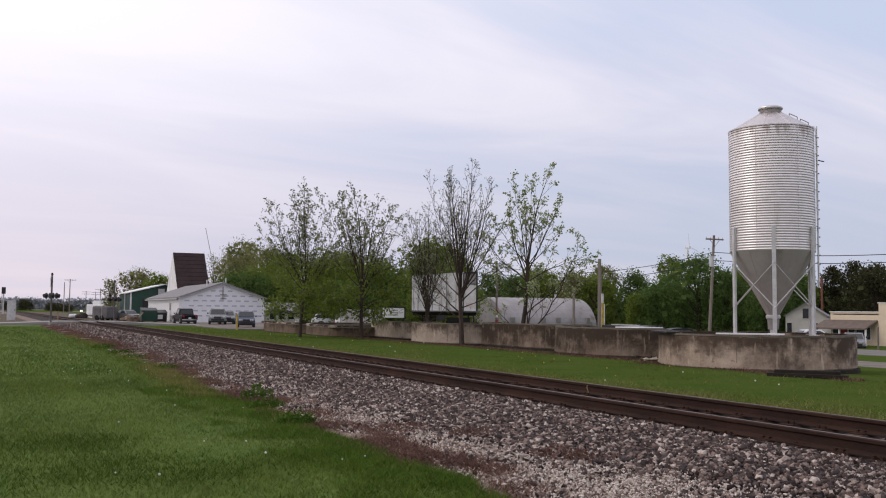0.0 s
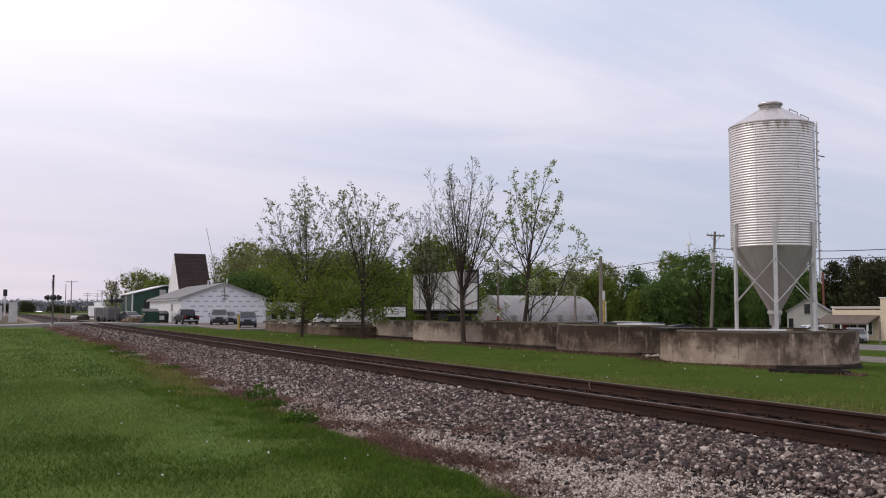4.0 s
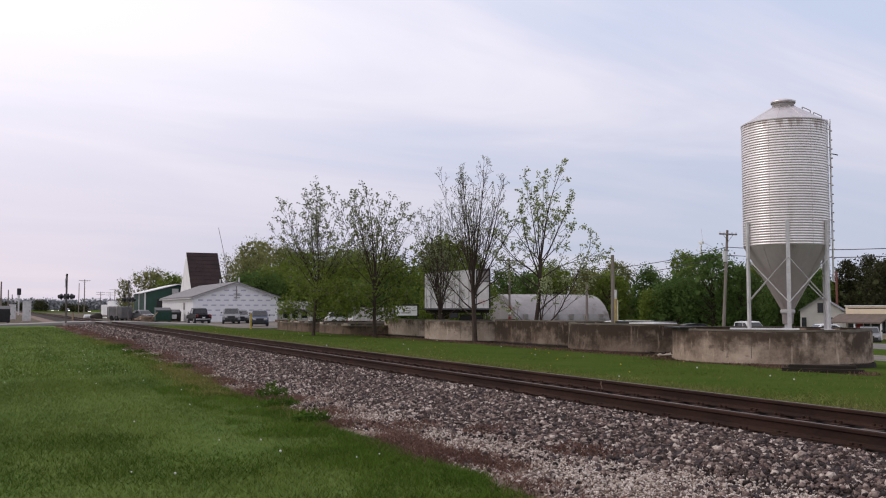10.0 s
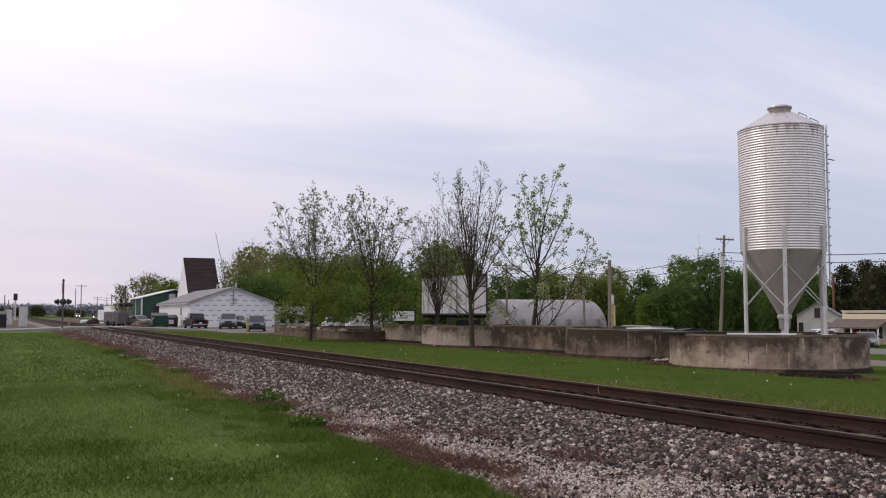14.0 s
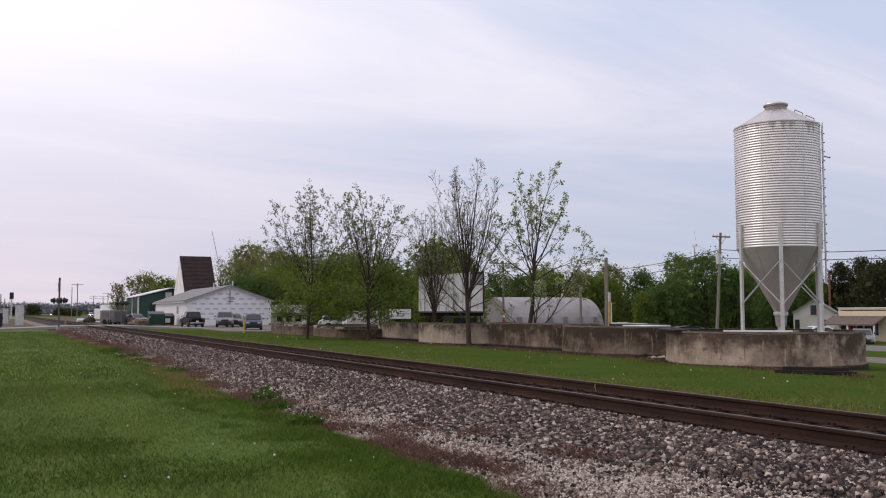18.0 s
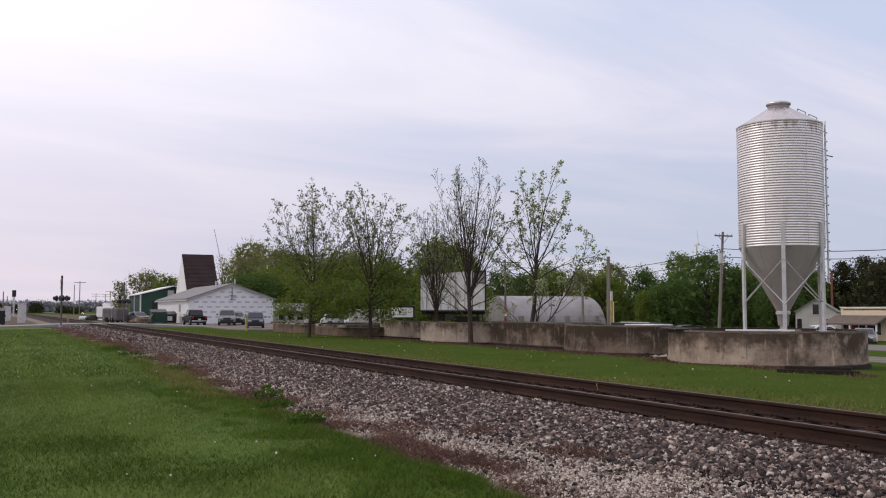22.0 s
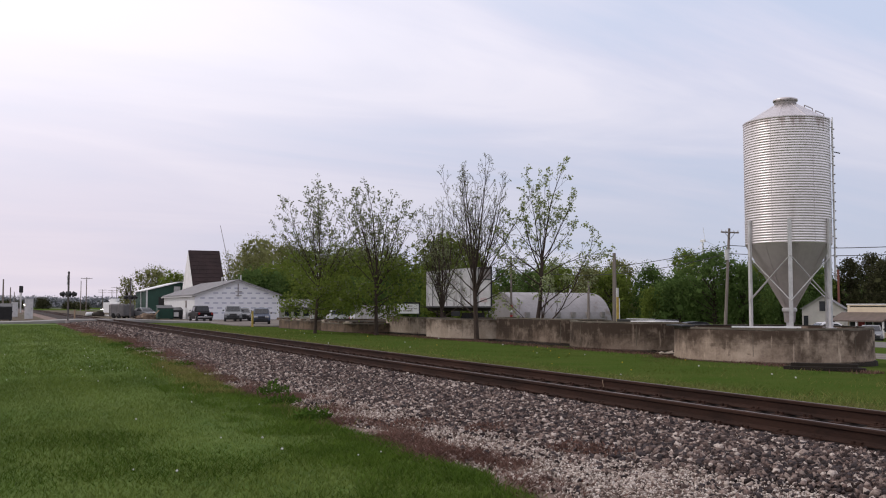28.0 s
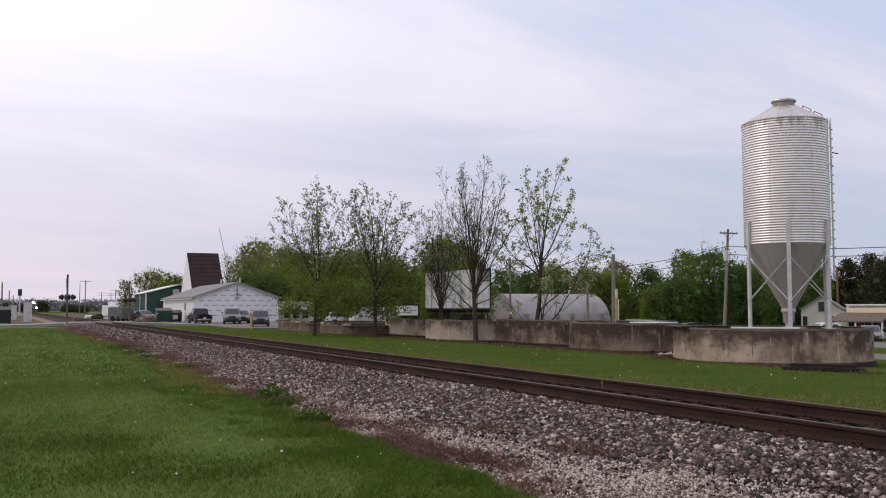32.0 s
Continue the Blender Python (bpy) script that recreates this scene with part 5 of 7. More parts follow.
def limb(rng, p, d, length, radius, level, segs, tips, rise=0.03, wild=0.05, spread=0.62, first=0.2):
    """A limb that sweeps upward, tapers to its end and carries side twigs all along."""
    n = max(3, int(length / (0.36 if level == 1 else 0.26)))
    p, d = np.array(p, dtype=float), np.array(d, dtype=float)
    turn = rng.uniform(0, 6.28)
    for k in range(n):
        d = d + rng.normal(size=3) * wild + np.array([0, 0, rise])
        d /= np.linalg.norm(d)
        q = p + d * length / n
        r0 = max(radius * (1 - 0.9 * k / n), 0.007)
        segs.append((p, q, r0, max(radius * (1 - 0.9 * (k + 1) / n), 0.006)))
        left = length * (1 - (k + 1) / n)
        if level < 3 and k >= (n * first if level == 1 else 0) and (level == 1 or rng.uniform() < 0.7):
            turn += 2.4 + rng.uniform(-0.5, 0.5)
            u = np.cross(d, (0.31, 0.17, 0.93))
            u /= np.linalg.norm(u) + 1e-9
            v = np.cross(d, u)
            side = u * math.cos(turn) + v * math.sin(turn)
            w = d + side * spread * rng.uniform(0.7, 1.25)
            limb(rng, q, w / np.linalg.norm(w), ((0.3 + 0.4 * left) if level == 1 else (0.25 + 0.42 * left)) * rng.uniform(0.55, 1.15), max(r0 * 0.42, 0.008), level + 1, segs, tips, rise * 1.5, wild * 1.3, spread)
        if level > 1:
            tips.append((q, k == n - 1))
        p = q
    tips.append((p, True))


def spring_tree(x, y, z, height, seed, label, fork, leaders, limbs=(), lean=(0.0, 0.0), trunk_r=0.16, leaf=0.1, cluster=3, along=0.3, leaf_mat=LEAF_YOUNG, low_leaf=0, low_top=0.45, spread=0.62):
    """A young tree in spring: a short trunk that forks into steep leaders, limbs from low down, fine twigs and leaves in small tufts.
    leaders: bearing and tilt in degrees and length, from the fork; limbs: share of the trunk's height, bearing, tilt, length."""
    rng = np.random.default_rng(seed)
    th = thing("tree", x, y, z, 0, label, "tree", "trees along the track")
    segs, tips, nodes = [], [], []
    p = np.array([0.0, 0.0, -0.15])
    d = np.array([lean[0], lean[1], 1.0])
    d /= np.linalg.norm(d)
    n = 10
    r = trunk_r * 1.35
    for k in range(n):
        d = d + rng.normal(size=3) * 0.025
        d /= np.linalg.norm(d)
        q = p + d * (fork + 0.15) / n
        r2 = trunk_r * (1 - 0.35 * (k + 1) / n)
        segs.append((p, q, r, r2))
        nodes.append((q, r2))
        p, r = q, r2

    def way(bearing, tilt):
        b, a = radians(bearing), radians(tilt)
        return np.array([math.cos(b) * math.sin(a), math.sin(b) * math.sin(a), math.cos(a)])
    for i, (bearing, tilt, ln) in enumerate(leaders):
        q, r2 = nodes[n - 1 - i % 3]
        limb(rng, q, way(bearing, tilt), ln, r2 * (0.7 if i == 0 else 0.3 + 0.12 * (i % 3)), 1, segs, tips, 0.016, 0.04, spread, 0.1)
    for t, bearing, tilt, ln in limbs:
        q, r2 = nodes[min(n - 1, int(t * n))]
        limb(rng, q, way(bearing, tilt), ln, min(r2 * 0.38, 0.01 + 0.01 * ln), 1, segs, tips, 0.02, 0.12, spread, 0.12)
    v, f = limb_tubes(segs, 5)
    sheet("trunk", v, f, BARK, th, "grey-brown trunk and bare limbs")
    ends = np.array([q for q, last in tips if last or rng.uniform() < along])
    pts = np.repeat(ends, cluster, axis=0)
    pts = pts + rng.normal(size=pts.shape) * leaf * 0.45
    if low_leaf:
        cut = ends[(ends[:, 2] < height * low_top) & (rng.uniform(size=len(ends)) < 0.85)]
        more = np.repeat(cut, low_leaf, axis=0)
        more = more + rng.normal(size=more.shape) * 0.26
        v, f = leaf_cards(more, leaf * 1.4, rng, slim=0.7)
        sheet("lower_crown", v, f, LEAF_FRESH, th, "denser fresh green lower leaves")
    v, f = leaf_cards(pts, leaf, rng, slim=0.7)
    sheet("crown", v, f, leaf_mat, th, "loose young leaves in small tufts")
    return th


def dome(count, fork, top, tilt, seed, hang_back=0.34):
    """Leaders that open from the fork into a rounded crown: bearing, tilt and length."""
    rng = random.Random(seed)
    rows = []
    for i in range(count):
        a = tilt * math.sqrt((i + 0.3) / count) * rng.uniform(0.88, 1.1)
        rise = (top - fork) * (1 - hang_back * (a / tilt) ** 2) * rng.uniform(0.9, 1.02)
        rows.append((137.5 * i + rng.uniform(-20, 20), a, rise / math.cos(radians(a * 0.72))))
    return rows


def ring_of_limbs(count, low, high, tilt, length, start=0):
    """Limbs all round a trunk between two shares of its height."""
    return [(low + (high - low) * k / max(count - 1, 1), start + 137 * k, tilt - 8 * (k % 3), length * (0.85 + 0.1 * (k % 4))) for k in range(count)]


spring_tree(17.9, 58.4, -0.06, 9.9, 3, "young tree with upright twigs and loose fresh leaves", 3.2, dome(11, 3.2, 9.9, 37, 1, 0.2),
            [(0.8, 158, 46, 5.0), (0.9, -24, 44, 3.8), (0.95, 150, 40, 4.8)] + ring_of_limbs(9, 0.28, 0.95, 70, 2.4) + ring_of_limbs(4, 0.4, 0.65, 92, 2.0, 30), leaf=0.125, cluster=2, along=0.16, low_leaf=9, low_top=0.45, leaf_mat=LEAF_DULL, trunk_r=0.12)
spring_tree(20.8, 55.0, -0.08, 9.4, 8, "young tree in spring leaf beside the low foundation", 3.4, dome(12, 3.4, 9.6, 39, 12, 0.2),
            [(0.9, -24, 48, 4.8), (0.6, -28, 54, 3.8), (0.8, 160, 48, 4.2)] + ring_of_limbs(9, 0.28, 0.9, 70, 2.4, 40) + ring_of_limbs(4, 0.4, 0.65, 92, 2.0, 75), leaf=0.13, cluster=2, along=0.16, low_leaf=9, low_top=0.45, leaf_mat=LEAF_DULL, trunk_r=0.135)
spring_tree(24.9, 54.4, -0.1, 9.2, 21, "thin bare tree behind the pale foundation", 1.7, dome(13, 1.7, 8.4, 21, 3, 0.2),
            ring_of_limbs(5, 0.5, 0.95, 60, 2.8), leaf=0.08, cluster=2, along=0.06, leaf_mat=LEAF_DULL, trunk_r=0.15, spread=0.5)
spring_tree(22.4, 44.5, -0.1, 9.6, 36, "vase-shaped bare tree between the foundations", 2.8, dome(14, 2.8, 9.7, 27, 24, 0.16),
            [(0.5, 155, 50, 3.8), (0.7, -20, 46, 3.8), (0.42, 150, 62, 2.8), (0.8, 100, 48, 3.4), (0.85, -80, 48, 3.4), (0.6, -40, 58, 2.4)], leaf=0.07, cluster=2, along=0.05, leaf_mat=LEAF_DULL, trunk_r=0.15, spread=0.5)
spring_tree(24.98, 42.8, -0.2, 9.6, 55, "narrow tree with pale green leaves behind the foundation", 4.3,
            [(-25, 13, 5.6), (150, 7, 4.9), (60, 14, 4.6), (-110, 16, 4.4), (-28, 22, 4.2), (152, 22, 3.6)],
            [(0.05, -26, 38, 6.6), (0.3, -24, 44, 4.6), (0.08, -30, 30, 4.0), (0.12, -60, 42, 3.6), (0.1, 140, 50, 2.4), (0.7, -24, 54, 3.6), (0.78, 155, 50, 3.2), (0.9, -28, 50, 3.4), (0.62, 158, 56, 3.0), (0.7, 150, 44, 3.4), (0.85, 80, 50, 2.4), (0.95, 152, 40, 3.0), (0.97, -70, 48, 2.6), (0.5, 150, 60, 2.4)],
            lean=(-0.035, 0.015), leaf=0.125, cluster=3, along=0.12, trunk_r=0.13, spread=0.56)


def leafy_tree(x, y, top, width, mat, seed, name="tree", label="", leaf=0.22, count=7500, core_count=16):
    """A full tree seen from afar: trunk, a few limbs, and a crown of uneven clumps of leaves."""
    rng = np.random.default_rng(seed)
    base = ground_z(x, y)
    th = thing(name, x, y, base, 0, label or "leafy green tree beyond the street", "tree", "trees beyond the yards")
    h = top - base
    segs = []
    clumps = []
    n = 26
    for i in range(n):
        t = 0.1 + 0.84 * (i + rng.uniform(0, 1)) / n
        prof = math.sqrt(max(0.05, 1 - ((t - 0.45) / 0.58) ** 2))
        a = i * 2.4 + rng.uniform(-0.6, 0.6)
        rad = width / 2 * prof * rng.uniform(0.35, 0.8)
        c = np.array([rad * math.cos(a), rad * math.sin(a), h * t])
        clumps.append((c, width * rng.uniform(0.15, 0.25)))
        segs.append((np.array([0, 0, h * t * 0.55]), c, 0.04 + 0.008 * width, 0.02))
    clumps.append((np.array([0, 0, h - width * 0.12]), width * 0.15))
    segs.insert(0, (np.array([0, 0, -0.2]), np.array([0, 0, h * 0.75]), 0.025 * width + 0.06, 0.05))
    v, f = limb_tubes(segs, 6)
    sheet("trunk", v, f, BARK, th)
    w = np.array([c[1] ** 2 for c in clumps])
    w = w / w.sum()
    pts = []
    for (c, r), share in zip(clumps, w):
        k = int(count * share) + 8
        u = rng.normal(size=(k, 3))
        u /= np.linalg.norm(u, axis=1, keepdims=True)
        u *= (r * rng.uniform(0.45, 1.1, size=(k, 1)) * (1 + 0.18 * rng.normal(size=(k, 1))))
        u[:, 2] *= 0.85
        pts.append(c + u)
    pts = np.concatenate(pts)
    pts[:, 2] = np.maximum(pts[:, 2], 0.2)
    v, f = leaf_cards(pts, leaf, rng, slim=0.8)
    # the shaded leaf mass inside the clumps
    core = np.concatenate([c + rng.normal(size=(core_count, 3)) * r * 0.3 for c, r in clumps])
    v2, f2 = leaf_cards(core, width * 0.08, rng, slim=1.0)
    v, f = np.concatenate([v, v2]), np.concatenate([f, f2 + len(v)])
    sheet("crown", v, f, mat, th)
    return th


FAR_TREES = [
    (30.9, 227.9, 10.4, 8.1, LEAF_OLIVE), (33.6, 215.7, 9.3, 6.2, LEAF_FRESH),
    (47.1, 187.0, 15.2, 10.2, LEAF_OLIVE), (41.5, 178.8, 11.8, 6.4, LEAF_OLIVE),
    (46.8, 165.3, 12.2, 9.1, LEAF_FRESH), (39.8, 113.5, 8.8, 7.9, LEAF_FRESH),
    (47.7, 120.9, 8.8, 6.2, LEAF_FRESH), (39.7, 146.8, 6.5, 7.1, LEAF_DARK), (55.6, 128.4, 7.2, 5.8, LEAF_DARK),
    (43.9, 95.1, 9.7, 6.2, LEAF_FRESH), (50.5, 101.2, 8.4, 4.6, LEAF_FRESH), (76.9, 140.6, 8.0, 5.7, LEAF_DARK),
    (75.0, 130.5, 7.4, 4.9, LEAF_DARK), (89.0, 144.5, 9.2, 9.0, LEAF_FRESH), (83.5, 126.6, 8.0, 5.4, LEAF_OLIVE),
    (99.8, 141.0, 10.2, 5.6, LEAF_OLIVE), (92.4, 122.5, 8.0, 5.5, LEAF_DARK), (74.6, 97.8, 3.8, 3.9, LEAF_FRESH),
    (91.1, 111.9, 10.0, 5.5, LEAF_FRESH), (77.7, 90.6, 8.3, 7.5, LEAF_DARK), (78.8, 86.9, 6.6, 4.7, LEAF_DARK),
    (87.0, 91.9, 7.1, 5.7, LEAF_FRESH), (100.1, 96.9, 7.4, 5.1, LEAF_FRESH), (75.9, 95.0, 4.8, 5.6, LEAF_DARK),
    (104.6, 94.7, 8.4, 3.5, LEAF_BRONZE), (103.3, 89.8, 8.7, 4.5, LEAF_BRONZE), (106.3, 88.4, 8.3, 4.5, LEAF_BRONZE),
    (114.5, 90.2, 8.1, 5.4, LEAF_FRESH), (19.6, 600.0, 6.2, 8.0, LEAF_BRONZE), (8.0, 640.0, 4.6, 9.0, LEAF_BRONZE), (-4.0, 660.0, 4.4, 8.0, LEAF_BRONZE), (0.5, 900.0, 6.0, 12.0, LEAF_BRONZE), (40.0, 700.0, 4.2, 9.0, LEAF_BRONZE), (52.0, 760.0, 4.0, 11.0, LEAF_BRONZE), (41.0, 102.2, 5.9, 3.9, LEAF_DARK), (38.0, 105.0, 4.6, 4.4, LEAF_DARK),
    (36.0, 150.0, 7.0, 9.0, LEAF_DARK), (52.0, 150.0, 9.5, 9.0, LEAF_FRESH), (58.0, 165.0, 12.0, 10.0, LEAF_OLIVE), (45.0, 132.0, 8.0, 8.0, LEAF_FRESH),
    (66.0, 145.0, 9.0, 9.0, LEAF_FRESH), (92.0, 152.0, 8.8, 9.0, LEAF_DARK), (86.0, 124.0, 7.2, 7.0, LEAF_FRESH), (88.0, 130.0, 7.5, 7.0, LEAF_OLIVE),
    (84.0, 104.0, 5.8, 7.0, LEAF_DARK), (81.0, 82.0, 5.5, 5.0, LEAF_DARK), (93.0, 92.0, 7.5, 7.0, LEAF_DARK), (98.0, 82.0, 7.2, 6.0, LEAF_BRONZE), (110.0, 84.0, 9.0, 6.0, LEAF_BRONZE),
    (41.2, 172.0, 13.3, 6.4, LEAF_OLIVE), (45.4, 166.0, 13.1, 7.1, LEAF_OLIVE), (39.1, 152.0, 8.1, 7.3, LEAF_FRESH), (44.8, 150.0, 11.2, 6.5, LEAF_FRESH), (46.8, 140.0, 9.5, 6.1, LEAF_FRESH),
    (49.5, 136.0, 10.0, 5.2, LEAF_FRESH), (51.3, 130.0, 8.0, 5.1, LEAF_FRESH), (54.8, 128.0, 6.2, 4.3, LEAF_DARK), (44.3, 96.0, 9.0, 3.9, LEAF_FRESH), (38.7, 118.0, 5.7, 5.1, LEAF_FRESH),
    (42.3, 114.0, 5.5, 4.4, LEAF_FRESH), (50.3, 122.0, 4.8, 4.1, LEAF_DARK), (41.8, 146.0, 6.5, 6.3, LEAF_FRESH),
]
KIND_WORDS = {"fresh_leaf": "fresh green spring tree beyond the yards", "olive_leaf": "pale olive tree just coming into leaf",
              "dark_leaf": "dense dark green tree in full leaf", "bronze_leaf": "dark bronze-leaved tree behind the shop"}
for tree_i, (tx, ty, ttop, tw, tmat) in enumerate(FAR_TREES):
    leafy_tree(tx, ty, ttop, tw * 1.3, tmat, 100 + tree_i, label=KIND_WORDS[tmat.name])


leafy_tree(40.4, 190.2, 13.0, 6.0, LEAF_OLIVE, 401, label="thin airy tree behind the hall", count=900, core_count=1)
leafy_tree(17.3, 157.1, 6.3, 3.0, LEAF_OLIVE, 400, label="thin pale tree just coming into leaf", count=1500, core_count=2)


def tree_belt(name, label, x0, y0, x1, y1, h, n, seed, mat, size):
    """A distant wood: many clumps along a line, one mesh."""
    rng = np.random.default_rng(seed)
    t = rng.uniform(0, 1, size=n)
    hh = h * (0.55 + 0.45 * np.abs(np.sin(t * 37.0 + 3 * np.sin(t * 91.0))))
    pts = np.stack([x0 + (x1 - x0) * t + rng.normal(size=n) * 6, y0 + (y1 - y0) * t + rng.normal(size=n) * 6, rng.uniform(0, 1, size=n) * hh], axis=1)
    v, f = leaf_cards(pts, size, rng, slim=0.9)
    core = pts[: n // 2] * np.array([1, 1, 0.85])
    v2, f2 = leaf_cards(core, size * 1.5, rng, slim=1.0)
    tagged(sheet(name, np.concatenate([v, v2]), np.concatenate([f, f2 + len(v)]), mat), label, "far trees", kind="stuff")


# The two far belts get their haze from the pale leaf colour alone.
tree_belt("distant_wood", "hazy grey-green woods on the horizon", -600, 1750, 330, 1900, 21, 30000, 5, HAZED_WOODS, 2.6)
tree_belt("distant_wood", "hazy grey-green woods beyond the fields", 100, 620, 330, 520, 8.5, 15000, 6, HAZED_WOODS, 1.2)
tree_belt("hedge_row", "green trees behind the street houses", 62, 175, 150, 115, 6.0, 14000, 7, LEAF_DARK, 0.6)
tree_belt("hedge_row", "green trees behind the shop", 110, 105, 160, 60, 6.5, 12000, 9, LEAF_DARK, 0.6)


# ---- poles, signals, cabinets ----
def utility_pole(x, y, top, label, arms=1, lean=(0, 0), transformer=False, r=0.15, arm=1.2):
    base = ground_z(x, y)
    th = thing("utility_pole", x, y, base, 0, label, "utility pole", "utility poles")
    h = top - base
    p = lambda z: (lean[0] * z / h, lean[1] * z / h, z)
    part("pole", tubed(p(-0.3), p(h), r, r * 0.68, n=12), WOODPOLE, th)
    for k in range(arms):
        z = h - 0.35 - k * 0.9
        c = p(z)
        arm_ob = part("crossarm", boxed(c[0] - arm, c[1] - 0.16, z - 0.06, c[0] + arm, c[1] - 0.05, z + 0.06), WOODPOLE, th)
        for sx in (-0.92, -0.45, 0.45, 0.92):
            part("insulator", tubed((c[0] + sx * arm, c[1] - 0.1, z + 0.06), (c[0] + sx * arm, c[1] - 0.1, z + 0.2), 0.045, 0.03, n=8), PALE_STEEL, arm_ob)
        for sx in (-1, 1):
            part("arm_brace", bar(bmesh.new(), (c[0] + sx * arm * 0.55, c[1] - 0.1, z - 0.06), (c[0], c[1] - 0.12, z - 0.6), 0.03, 0.02), DARK_STEEL, th)
    if arm > 1.8 and arms == 1 and h < 9.5:
        for k in range(3):
            part("warning_band", tubed((0, 0, 1.5 + k * 0.6), (0, 0, 1.8 + k * 0.6), r + 0.02, n=12), RED if k % 2 == 0 else WHITE_PAINT, th)
    if transformer:
        part("transformer", tubed((0.32, -0.1, h - 2.7), (0.32, -0.1, h - 1.8), 0.2, n=14), PALE_STEEL, th)
    return th


utility_pole(55.5, 63.5, 8.35, "weathered wooden utility pole with a crossarm and wires", lean=(0.5, -0.2), transformer=True, arm=0.95)
utility_pole(55.5, 101.0, 7.8, "wooden utility pole with a long crossarm", arm=1.9)
utility_pole(55.0, 78.8, 7.0, "thick pale wooden pole without crossarm", arms=0, r=0.24)
utility_pole(57.0, 86.5, 4.4, "short pale wooden pole beside the arched shed", arms=0, r=0.17)
utility_pole(21.5, 320.5, 9.7, "far wooden utility pole along the highway", arms=0)
utility_pole(20.0, 277.1, 9.6, "far wooden utility pole with a crossarm", arm=1.5)
utility_pole(37.0, 423.7, 8.8, "far double-armed utility pole", arms=2, arm=1.7)
utility_pole(40.5, 421.0, 8.6, "far double-armed utility pole", arms=2, arm=1.7)
utility_pole(37.1, 368.5, 8.9, "far utility pole with a wide crossarm", arm=1.9)
utility_pole(-0.4, 165.3, 5.9, "bare pole beside the track", arms=0)
utility_pole(0.9, 231.0, 5.8, "bare far pole beside the track", arms=0)
utility_pole(2.1, 285.6, 5.5, "bare far pole beside the track", arms=0)
WIRES = [((55.9, 63.3, 6.9), (55.5, 101.0, 7.2), 1.3), ((55.85, 63.3, 6.2), (55.5, 101.0, 6.3), 1.3), ((55.9, 63.3, 6.9), (56.5, 28.0, 6.4), 0.8), ((55.85, 63.3, 6.2), (56.5, 28.0, 5.8), 0.7)]
for wa, wb, ws in WIRES:
    tagged(part("overhead_wire", pipe(hang((wa, wb), ws), 0.03), BLACK), "thin black overhead wire between poles", "wire", "overhead wires")
for gx, gy, gt, gm, gl in ((54.0, 76.9, 3.5, PALE_STEEL, "white capped marker post beside the thick pole"), (53.6, 76.3, 2.6, YELLOW, "yellow marker post beside the thick pole"), (54.4, 77.3, 2.5, WHITE_PAINT, "short white marker post beside the thick pole")):
    tagged(part("marker_post", tubed((gx, gy, ground_z(gx, gy) - 0.1), (gx, gy, gt), 0.13, n=10), gm), gl, "post", "posts by the pole")


def crossing_signal(x, y, z, turn, label, h=4.6):
    th = thing("crossing_signal", x, y, z, turn, label, "crossing signal", "level crossing signals")
    part("mast", tubed((0, 0, 0), (0, 0, h), 0.085, n=12), MAST, th)
    part("mast_base", boxed(-0.16, -0.16, -0.3, 0.16, 0.16, 0.2, bevel=0.03), GALV_DULL, th)
    z0 = h - 1.95
    for sy in (-1, 1):
        arm = part("light_arm", tubed((0, 0, z0), (0, sy * 0.55, z0), 0.04, n=8), DARK_STEEL, th)
        for sx in (-1, 1):
            part("backing_disc", tubed((sx * 0.16, sy * 0.55, z0), (sx * 0.2, sy * 0.55, z0), 0.27, n=20), BLACK, arm)
            part("lamp_hood", tubed((sx * 0.2, sy * 0.55, z0 + 0.03), (sx * 0.45, sy * 0.55, z0 - 0.02), 0.2, 0.18, n=14), BLACK, arm)
            part("lens", tubed((sx * 0.2, sy * 0.55, z0), (sx * 0.23, sy * 0.55, z0), 0.15, n=14), RED, arm)
    for r in (45, -45):
        m = Matrix.Rotation(radians(-36), 4, "Z") @ Matrix.Translation((-0.1, 0, h - 0.65)) @ Matrix.Rotation(radians(r), 4, "X")
        bm = boxed(-0.012, -0.6, -0.11, 0.012, 0.6, 0.11)
        bmesh.ops.transform(bm, matrix=m, verts=bm.verts[:])
        part("crossbuck_board", bm, WHITE_PAINT, th)
    part("bell", tubed((0, 0, h), (0, 0, h + 0.18), 0.12, 0.06, n=12), DARK_STEEL, th)
    return th


crossing_signal(5.3, 95.2, 0.12, 28, "level crossing signal mast with dark flasher lamps")
crossing_signal(12.6, 110.5, 0.1, 205, "second level crossing signal beyond the track", h=4.5)


def cabinet(x, y, w, d, h, mat, label, name="signal_cabinet"):
    z = ground_z(x, y)
    th = thing(name, x, y, z, 0, label, "cabinet")
    part("body", boxed(-w / 2, -d / 2, 0.1, w / 2, d / 2, h, bevel=0.02), mat, th)
    part("lid", boxed(-w / 2 - 0.05, -d / 2 - 0.05, h, w / 2 + 0.05, d / 2 + 0.05, h + 0.07, bevel=0.015), mat, th)
    part("plinth", boxed(-w / 2 - 0.05, -d / 2 - 0.05, -0.2, w / 2 + 0.05, d / 2 + 0.05, 0.1), CONCRETE_LIGHT, th)
    dr = part("door", boxed(-w / 2 + 0.06, -d / 2 - 0.02, 0.2, w / 2 - 0.06, -d / 2, h - 0.1), mat, th)
    part("handle", boxed(w / 2 - 0.16, -d / 2 - 0.05, h * 0.5, w / 2 - 0.12, -d / 2 - 0.02, h * 0.5 + 0.2), DARK_STEEL, dr)


